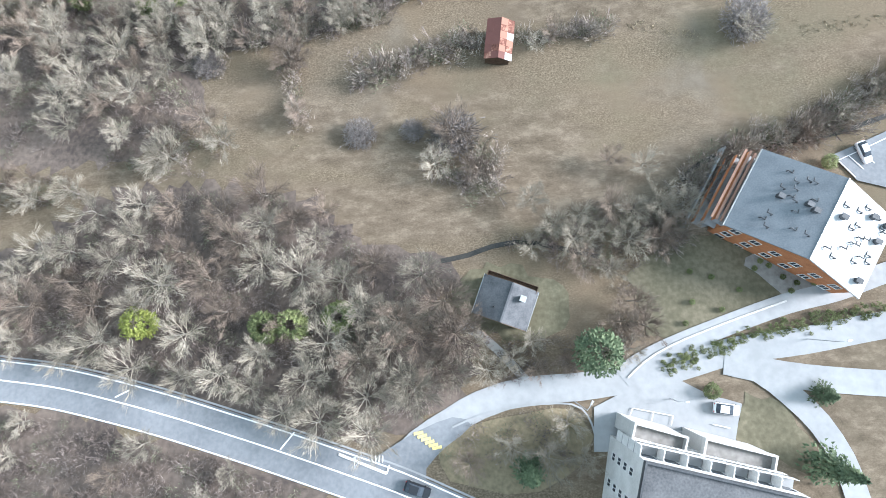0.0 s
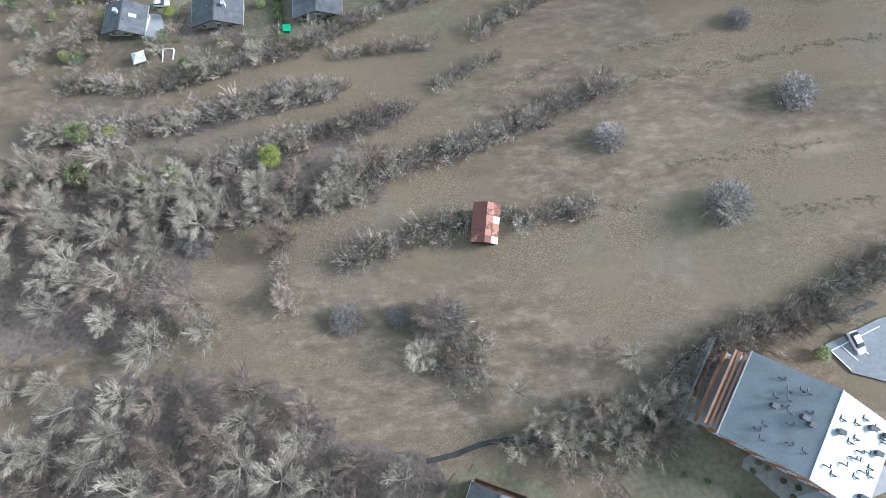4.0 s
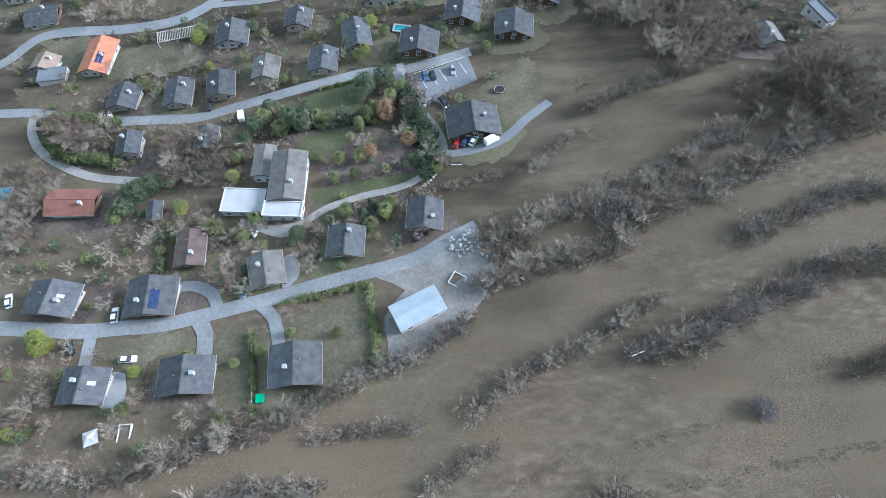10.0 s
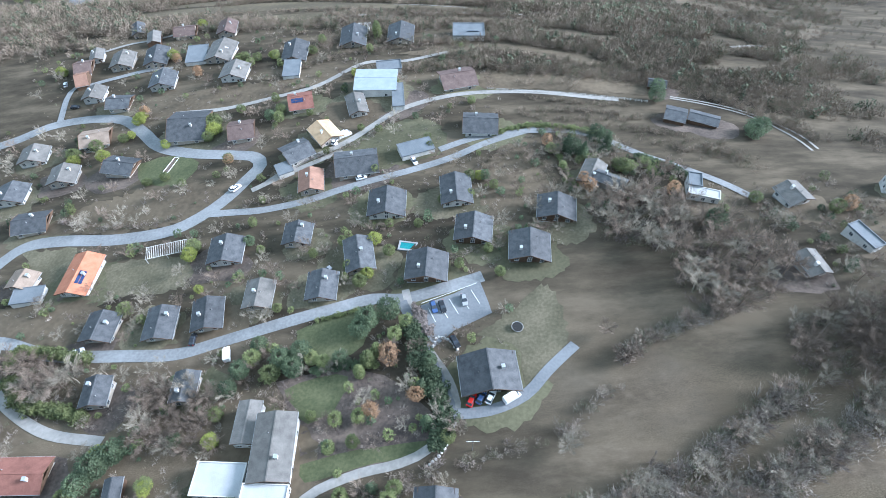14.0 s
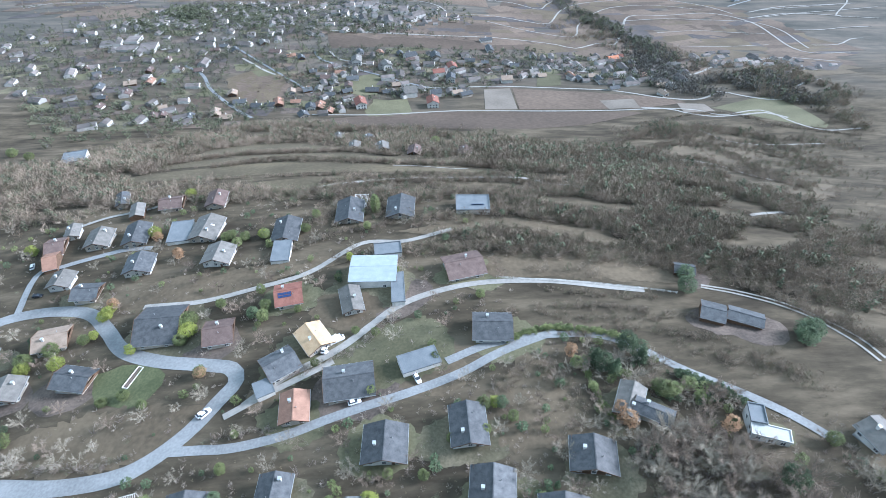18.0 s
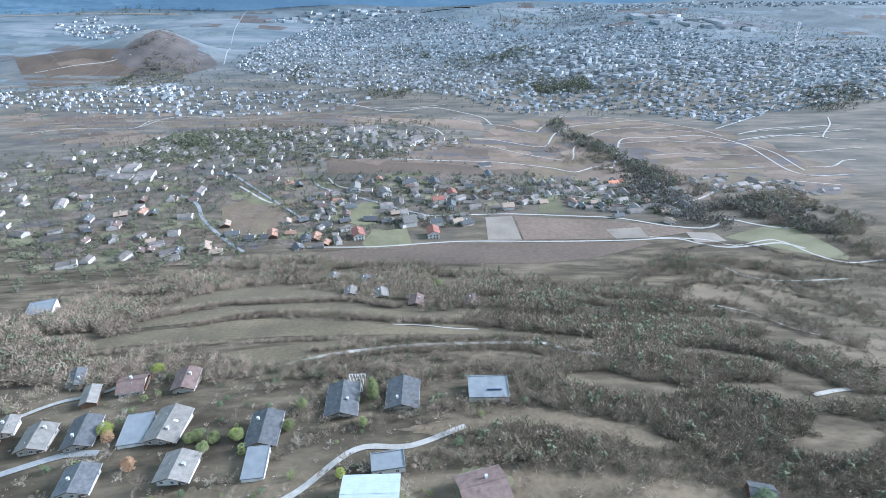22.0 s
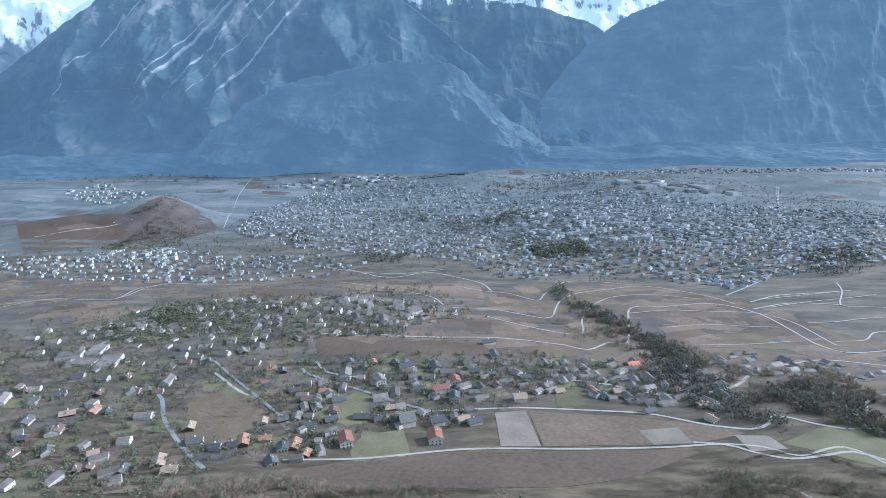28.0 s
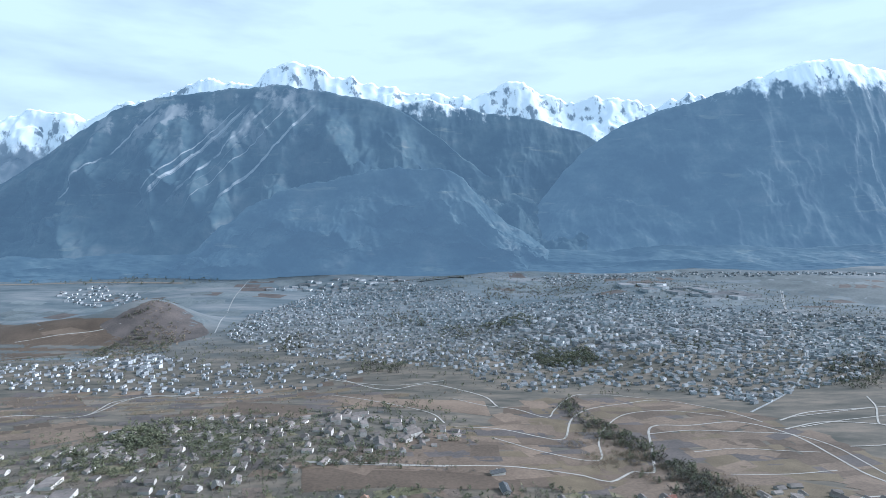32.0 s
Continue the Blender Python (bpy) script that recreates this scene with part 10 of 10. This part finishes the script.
def loft(sections):
    """A closed hull through cross sections (y, half width, bottom, top, top half width)."""
    vs, fs = [], []
    for y, hw, z0, z1, tw in sections:
        zm = z0 + (z1 - z0) * 0.6
        vs += [(-hw * 0.94, y, z0), (hw * 0.94, y, z0), (hw, y, zm), (tw, y, z1), (-tw, y, z1), (-hw, y, zm)]
    n = len(sections)
    for i in range(n - 1):
        for k in range(6):
            p, q = i * 6 + k, i * 6 + (k + 1) % 6
            fs += [(p, q, q + 6), (p, q + 6, p + 6)]
    for k in range(1, 5):
        fs += [(0, k + 1, k), ((n - 1) * 6, (n - 1) * 6 + k, (n - 1) * 6 + k + 1)]
    return np.array(vs, float), np.array(fs)


def make_car(colour, van=False):
    t = thing("van" if van else "car", 0, 0, -500, 0, "%s parked %s on the roadside" % (colour, "delivery van" if van else "hatchback car"), "van" if van else "car", "parked vehicles")
    m = CAR_PAINT[colour]
    if van:
        part("body", loft([(-2.45, 0.85, 0.4, 2.1, 0.8), (-2.3, 0.97, 0.35, 2.25, 0.88), (1.2, 0.97, 0.35, 2.25, 0.86), (1.75, 0.96, 0.35, 1.35, 0.85), (2.4, 0.85, 0.4, 1.0, 0.75)]), m, t)
        part("windscreen", slab([(-0.78, 1.25, 2.15), (0.78, 1.25, 2.15), (0.8, 1.78, 1.38), (-0.8, 1.78, 1.38)][::-1], 0.04), GLASS, t)
    else:
        part("body", loft([(-2.1, 0.74, 0.42, 0.85, 0.66), (-1.95, 0.86, 0.32, 0.98, 0.78), (0, 0.9, 0.3, 0.98, 0.8), (1.2, 0.89, 0.3, 0.95, 0.78), (1.95, 0.82, 0.34, 0.82, 0.68), (2.1, 0.7, 0.42, 0.7, 0.6)]), m, t)
        part("cabin", loft([(-1.85, 0.76, 0.96, 1.05, 0.68), (-1.35, 0.78, 0.96, 1.42, 0.6), (0.1, 0.78, 0.96, 1.45, 0.6), (0.95, 0.76, 0.94, 1.0, 0.68)]), GLASS, t, "dark glazed cabin")
        part("roof", loft([(-1.35, 0.6, 1.41, 1.47, 0.55), (0.1, 0.6, 1.43, 1.49, 0.55)]), m, t)
    for sx in (-1, 1):
        for sy in (-1.3, 1.3):
            w = part("wheel", shared("wheel", lambda: tube([(-0.1, 0, 0), (0.1, 0, 0)], (0.32, 0.32), 12), TYRE), None, t, at=pose(sx * 0.8, sy, 0.32))
            part("rim", shared("rim", lambda: join(tube([(-0.11, 0, 0), (0.11, 0, 0)], (0.19, 0.19), 8)), STEEL), None, w)
        part("headlight", shared("headlight", lambda: box(-0.16, 0.16, -0.05, 0.05, -0.07, 0.07), FRAME), None, t, at=pose(sx * 0.55, 2.03 if not van else 2.32, 0.68))
        part("tail_light", shared("tail_light", lambda: box(-0.1, 0.1, -0.05, 0.05, -0.1, 0.1), CAR_PAINT["red"]), None, t, at=pose(sx * 0.6, -2.06 if not van else -2.42, 0.8))
    return t


CAR_MASTERS = {}


def car(x, y, yaw, colour, van=False):
    m = pose(x, y, float(ground_z(x, y)) + 0.2, 0, 0, yaw)
    if (colour, van) not in CAR_MASTERS:
        c = CAR_MASTERS[colour, van] = make_car(colour, van)
        c.matrix_world = m
        return c
    return copy_thing(CAR_MASTERS[colour, van], m)


# ---- garden and street things ----
def at_ground(name, x, y, yaw, label, category, group=""):
    return thing(name, x, y, float(ground_z(x, y)), yaw, label, category, group)


def trampoline(x, y):
    t = at_ground("trampoline", x, y, 0, "round black garden trampoline on a lawn", "trampoline")
    ring = [(1.6 * math.cos(k * math.pi / 12), 1.6 * math.sin(k * math.pi / 12), 0.75) for k in range(25)]
    part("frame", tube(ring, [0.06] * 25, 5), STEEL, t)
    part("mat", (np.array([(0, 0, 0.72)] + [(1.5 * math.cos(k * math.pi / 12), 1.5 * math.sin(k * math.pi / 12), 0.75) for k in range(24)]), np.array([(0, k + 1, (k + 1) % 24 + 1) for k in range(24)])), TYRE, t)
    for k in range(6):
        part("leg", tube([(1.6 * math.cos(k * math.pi / 3), 1.6 * math.sin(k * math.pi / 3), 0.75), (1.6 * math.cos(k * math.pi / 3), 1.6 * math.sin(k * math.pi / 3), -0.3)], (0.04, 0.04), 5), STEEL, t)


def swimming_pool(x, y, yaw, w, l, water, label):
    t = at_ground("swimming_pool", x, y, yaw, label, "pool")
    a, b = w / 2, l / 2
    part("coping", join(box(-a - 0.6, a + 0.6, -b - 0.6, -b, -0.8, 0.28), box(-a - 0.6, a + 0.6, b, b + 0.6, -0.8, 0.28), box(-a - 0.6, -a, -b, b, -0.8, 0.28), box(a, a + 0.6, -b, b, -0.8, 0.28)), CONCRETE, t)
    part("water", box(-a, a, -b, b, -0.6, 0.16), water, t)


def garden_tent(x, y):
    t = at_ground("garden_tent", x, y, 20, "small white pyramid tent on bare grass", "tent")
    part("canopy", (np.array([(-1.6, -1.6, 1.5), (1.6, -1.6, 1.5), (1.6, 1.6, 1.5), (-1.6, 1.6, 1.5), (0, 0, 2.9)]), np.array([(0, 1, 4), (1, 2, 4), (2, 3, 4), (3, 0, 4), (0, 2, 1), (0, 3, 2)])), PLASTER, t)
    for sx in (-1, 1):
        for sy in (-1, 1):
            part("pole", tube([(sx * 1.55, sy * 1.55, -0.3), (sx * 1.55, sy * 1.55, 1.52)], (0.05, 0.05), 5), STEEL, t)


def timber_frame(x, y, yaw, w, l, label="pale timber frame of a garden bed"):
    t = at_ground("garden_bed", x, y, yaw, label, "garden bed")
    a, b = w / 2, l / 2
    for s in (-1, 1):
        part("side_board", box(s * a - 0.1, s * a + 0.1, -b, b, -0.3, 0.35), FRAME, t)
        part("end_board", box(-a, a, s * b - 0.1, s * b + 0.1, -0.3, 0.34), FRAME, t)
    part("soil", box(-a + 0.1, a - 0.1, -b + 0.1, b - 0.1, -0.3, 0.15), LITTER, t)


def power_pole(x, y, h=9.0, yaw=20):
    t = at_ground("power_pole", x, y, yaw, "wooden power pole with a cross arm in a meadow", "pole")
    part("pole", tube([(0, 0, -1), (0.02, 0, h * 0.5), (0.05, 0, h)], (0.16, 0.13, 0.1), 7), BARK, t)
    c = part("cross_arm", box(-1.5, 1.5, -0.07, 0.07, h - 0.6, h - 0.45), FRAME, t)
    for k in (-1.3, 0, 1.3):
        part("insulator", tube([(k, 0, h - 0.45), (k, 0, h - 0.2)], (0.07, 0.05), 6), CONCRETE, c)
    return t


def lamp_post(x, y, yaw=0, h=7.5):
    t = at_ground("street_lamp", x, y, yaw, "slim grey street lamp beside the lane", "street lamp")
    part("pole", tube([(0, 0, -0.6), (0, 0, h * 0.6), (0, 0, h), (0.5, 0, h + 0.25), (1.2, 0, h + 0.3)], (0.09, 0.07, 0.055, 0.05, 0.05), 7), STEEL, t)
    part("lamp_head", box(1.0, 1.7, -0.14, 0.14, h + 0.2, h + 0.36), STEEL, t)
    return t


def bin_box(x, y, yaw):
    t = at_ground("compost_bin", x, y, yaw, "bright green plastic garden bin", "bin")
    part("bin", box(-0.8, 0.8, -0.9, 0.9, -0.2, 1.1), CAR_GREEN, t)
    part("lid", box(-0.86, 0.86, -0.96, 0.96, 1.1, 1.22), CAR_GREEN, t)


CAR_GREEN = solid("green_plastic", (0.02, 0.33, 0.16), 0.5)


def rubble_heap(x, y, r, seed, count=60):
    """Pale boulders in a pile, each a stone of its own."""
    rng = random.Random(seed)
    t = at_ground("rubble_heap", x, y, 0, "heap of pale grey boulders on a gravel yard", "rubble")
    for k in range(count):
        d, a = r * math.sqrt(rng.random()), rng.uniform(0, 6.28)
        m = pose(d * math.cos(a), d * math.sin(a), 0.25 + 0.5 * max(0, 1 - d / r) * r * 0.5, rng.uniform(0, 360), rng.uniform(0, 360), rng.uniform(0, 360)) @ Matrix.Scale(rng.uniform(0.35, 0.9), 4)
        part("boulder", shared("boulder|%d" % (k % 4), lambda: boulder(k % 4), STONE), None, t, at=m)


def boulder(seed):
    rng = random.Random(seed + 90)
    bm = bmesh.new()
    bmesh.ops.create_icosphere(bm, subdivisions=1, radius=0.6)
    for v in bm.verts:
        v.co *= rng.uniform(0.7, 1.15)
    vs, fs = np.array([v.co[:] for v in bm.verts]), np.array([[w.index for w in f.verts] for f in bm.faces])
    bm.free()
    return vs, fs


def rail_fence(line, label="pale wooden rail fence", gap=2.2, h=1.1):
    c = curve_through(line, gap)
    t = at_ground("rail_fence", float(c[0][0]), float(c[0][1]), 0, label, "fence")
    z0 = float(ground_z(*c[0]))
    loc = [(p[0] - c[0][0], p[1] - c[0][1], float(ground_z(*p)) - z0) for p in c]
    for p in loc:
        part("post", shared("fence_post", lambda: box(-0.07, 0.07, -0.07, 0.07, -0.4, 1.15), FRAME), None, t, at=pose(*p))
    for k in (0.5, 0.95):
        part("rail", tube([(x, y, z + k) for x, y, z in loc], [0.05] * len(loc), 4), FRAME, t)


def stone_wall(line, w, h, seed, label="low dry stone wall of pale blocks"):
    """A low wall, its stones set one by one."""
    c = curve_through(line, 0.9)
    t = at_ground("stone_wall", float(c[0][0]), float(c[0][1]), 0, label, "wall")
    z0 = float(ground_z(*c[0]))
    rng = random.Random(seed)
    for p in c:
        m = pose(p[0] - c[0][0], p[1] - c[0][1], float(ground_z(*p)) - z0 + h * 0.35, rng.uniform(0, 30), rng.uniform(0, 30), rng.uniform(0, 360)) @ Matrix.Scale(w * rng.uniform(0.8, 1.2), 4)
        part("stone", shared("boulder|%d" % rng.randint(0, 3), lambda: boulder(1), STONE), None, t, at=m)


# ---- road markings ----
def marking(name, line, width, side, lift, mat=None, label="white road marking"):
    v, f = draped_strip(line, width, lift, 2.0, side)
    return tagged(new(name, mesh_of(name, v, f, mat or MARKING)), label, "road marking", "", "structure")


def stroke(a, b, width, lift, mat=None):
    return marking("marking", [a, ((a[0] + b[0]) / 2, (a[1] + b[1]) / 2), b], width, 0.0, lift, mat)


marking("marking_centre_line", MAIN_LINE, 0.22, 0.0, 0.24)
marking("marking_edge_line", MAIN_LINE, 0.22, 3.0, 0.24)
marking("marking_edge_line", MAIN_LINE, 0.2, -3.2, 0.24)
marking("kerb_main", MAIN_LINE, 0.3, 3.75, 0.30, CONCRETE, "pale concrete kerb along the road")
apartment_building(61.1, 13.5, -29.5, 24.4, 14.6, 8.0, 12.5)
balcony_block(37.8, -29.5, -12.8, 23.1, 13.0, 13.0)
terrace_annex(32.9, -19.3, -15.1, 8.2, 2.5, 7.3)
terrace_annex(44.6, -22.1, -13.9, 10.9, 3.1, 6.8)
car(-2.9, -28.5, -109, "black")
car(47.0, -16.6, -98, "white")
car(77.1, 27.6, -159, "white")
car(-109.0, 135.4, 19, "white")
car(-45.3, 135.2, -159, "blue")
car(0.8, 149.1, -60, "black")
car(-69.9, 117.5, -88, "white")
car(-85.8, 120.9, -152, "black")
car(-77.6, 129.8, 7, "white")
car(2.1, 212.2, -166, "blue")
car(4.7, 212.1, -166, "black")
car(11.2, 214.1, -173, "grey")
car(11.7, 181.9, -25, "red")
car(14.2, 182.4, -30, "blue")
car(16.6, 182.3, -28, "white")
car(21.9, 181.8, -60, "white", True)
car(8.0, 199.7, -153, "black")
car(-106.2, 205.1, -58, "white")
car(-70.5, 206.9, 2, "black")
car(-58.2, 200.7, 14, "white", True)
car(-73.9, 273.9, -44, "white")
car(-37.8, 296.1, -140, "white")
car(-34.3, 300.1, -47, "white", True)
car(-4.9, 280.4, -155, "white")
car(-24.6, 272.9, -73, "white")
car(-32.5, 229.3, -42, "grey")
car(-73.0, 273.8, -38, "white")
car(-182.3, 362.6, 22, "white")
car(-168.1, 341.8, -84, "black")
car(-37.5, 296.4, -17, "white")
car(-33.2, 300.2, -60, "white", True)
trampoline(25.7, 203.2)
swimming_pool(-129.3, 173.7, 8, 3.2, 5.6, POOL, "blue garden swimming pool with white coping")
swimming_pool(-6.3, 237.5, 80, 2.6, 5.0, TEAL, "small teal garden pool on a terrace")
garden_tent(-71.0, 98.7)
timber_frame(-64.3, 99.3, 4, 2.6, 4.6)
timber_frame(-105.1, 292.3, -15, 2.0, 9.0, 'long pale frame of a playing court')
timber_frame(10.4, 135.3, -30, 3.4, 3.4, 'pale open formwork on a building yard')
power_pole(46.5, 111.5)
power_pole(11.1, 168.8, 7.0, 0)
lamp_post(22.7, -15.6, 60)
lamp_post(62.3, -5.5, 10)
lamp_post(38.4, -15.1, 0, 3.0)
lamp_post(-11.9, -23.6, 90)
bin_box(-35.0, 106.6, 5)
rubble_heap(13.1, 145.9, 4.5, 1, 70)
rubble_heap(18.7, 142.6, 2.5, 2, 20)
stone_wall([(-48.4, 159.8), (-47.2, 156.0), (-45.4, 152.8), (-45.0, 156.9), (-46.3, 160.2)], 0.9, 0.7, 4)
stone_wall([(1.8, 199.0), (2.7, 201.4), (4.3, 201.6), (6.8, 200.2), (8.6, 197.4)], 0.9, 0.7, 5)
stone_wall([(0.8, 165.9), (3.1, 167.8), (5.1, 170.4), (6.2, 172.6)], 0.8, 0.6, 6)
rail_fence([(26.4, 330.2), (48.7, 327.0), (73.2, 323.1), (94.3, 318.0)])
rail_fence([(-36.3, 103.1), (-37.9, 111.8), (-40.2, 122.9)], "dark wire garden fence on posts")
stroke((-3.6, -20.5), (-2.1, -20.2), 0.45, 0.34, YELLOW)
stroke((-3.0, -21.0), (-1.5, -20.6), 0.45, 0.34, YELLOW)
stroke((-2.4, -21.4), (-0.9, -21.1), 0.45, 0.34, YELLOW)
stroke((-1.8, -21.9), (-0.3, -21.5), 0.45, 0.34, YELLOW)
stroke((-1.2, -22.3), (0.3, -22.0), 0.45, 0.34, YELLOW)
stroke((-0.6, -22.7), (0.9, -22.4), 0.45, 0.34, YELLOW)
stroke((-53.0, -15.0), (-50.7, -13.8), 0.25, 0.3)
stroke((-25.0, -22.9), (-22.9, -20.3), 0.25, 0.3)
stroke((-15.5, -23.5), (-7.8, -26.3), 0.4, 0.36)
stroke((-7.8, -26.3), (-7.4, -25.1), 0.25, 0.36)
stroke((-10.1, -23.7), (-10.2, -24.7), 0.2, 0.36)
stroke((-9.6, -23.7), (-9.6, -24.7), 0.2, 0.36)
stroke((-9.0, -23.7), (-9.1, -24.7), 0.2, 0.36)
stroke((-8.5, -23.7), (-8.5, -24.7), 0.2, 0.36)
stroke((31.9, -16.5), (38.4, -17.7), 0.15, 0.42)
stroke((31.9, -16.5), (31.2, -18.1), 0.15, 0.42)
stroke((35.3, -17.1), (34.6, -18.9), 0.15, 0.42)
stroke((38.4, -17.7), (37.9, -19.1), 0.15, 0.42)
stroke((44.7, -19.0), (47.4, -19.6), 0.15, 0.42)
stroke((72.6, 26.2), (75.2, 22.9), 0.15, 0.42)
stroke((74.7, 27.0), (76.8, 24.5), 0.15, 0.42)
stroke((76.9, 28.0), (78.9, 25.6), 0.15, 0.42)
stroke((72.6, 26.2), (82.1, 30.5), 0.15, 0.42)
stroke((-1.7, 214.0), (15.4, 220.3), 0.15, 0.36)
stroke((0.5, 212.0), (2.7, 206.9), 0.15, 0.36)
stroke((3.6, 213.5), (6.2, 208.2), 0.15, 0.36)
stroke((6.8, 214.9), (9.3, 209.5), 0.15, 0.36)
stroke((10.2, 216.2), (12.5, 211.0), 0.15, 0.36)
stroke((13.5, 217.7), (15.8, 212.5), 0.15, 0.36)
marking("kerb_lane", [(2.6, -19.5), (7.2, -17.7), (14.6, -16.2), (22.0, -15.9), (24.6, -17.7), (25.5, -20.6)], 0.3, 0.0, 0.32, CONCRETE, "white concrete kerb round a grass island")
marking("kerb_lane", [(31.7, -11.8), (34.7, -9.2), (39.7, -6.4), (48.7, -2.9), (59.8, 0.9)], 0.3, 0.0, 0.4, STONE, "pale kerb along the upper lane")
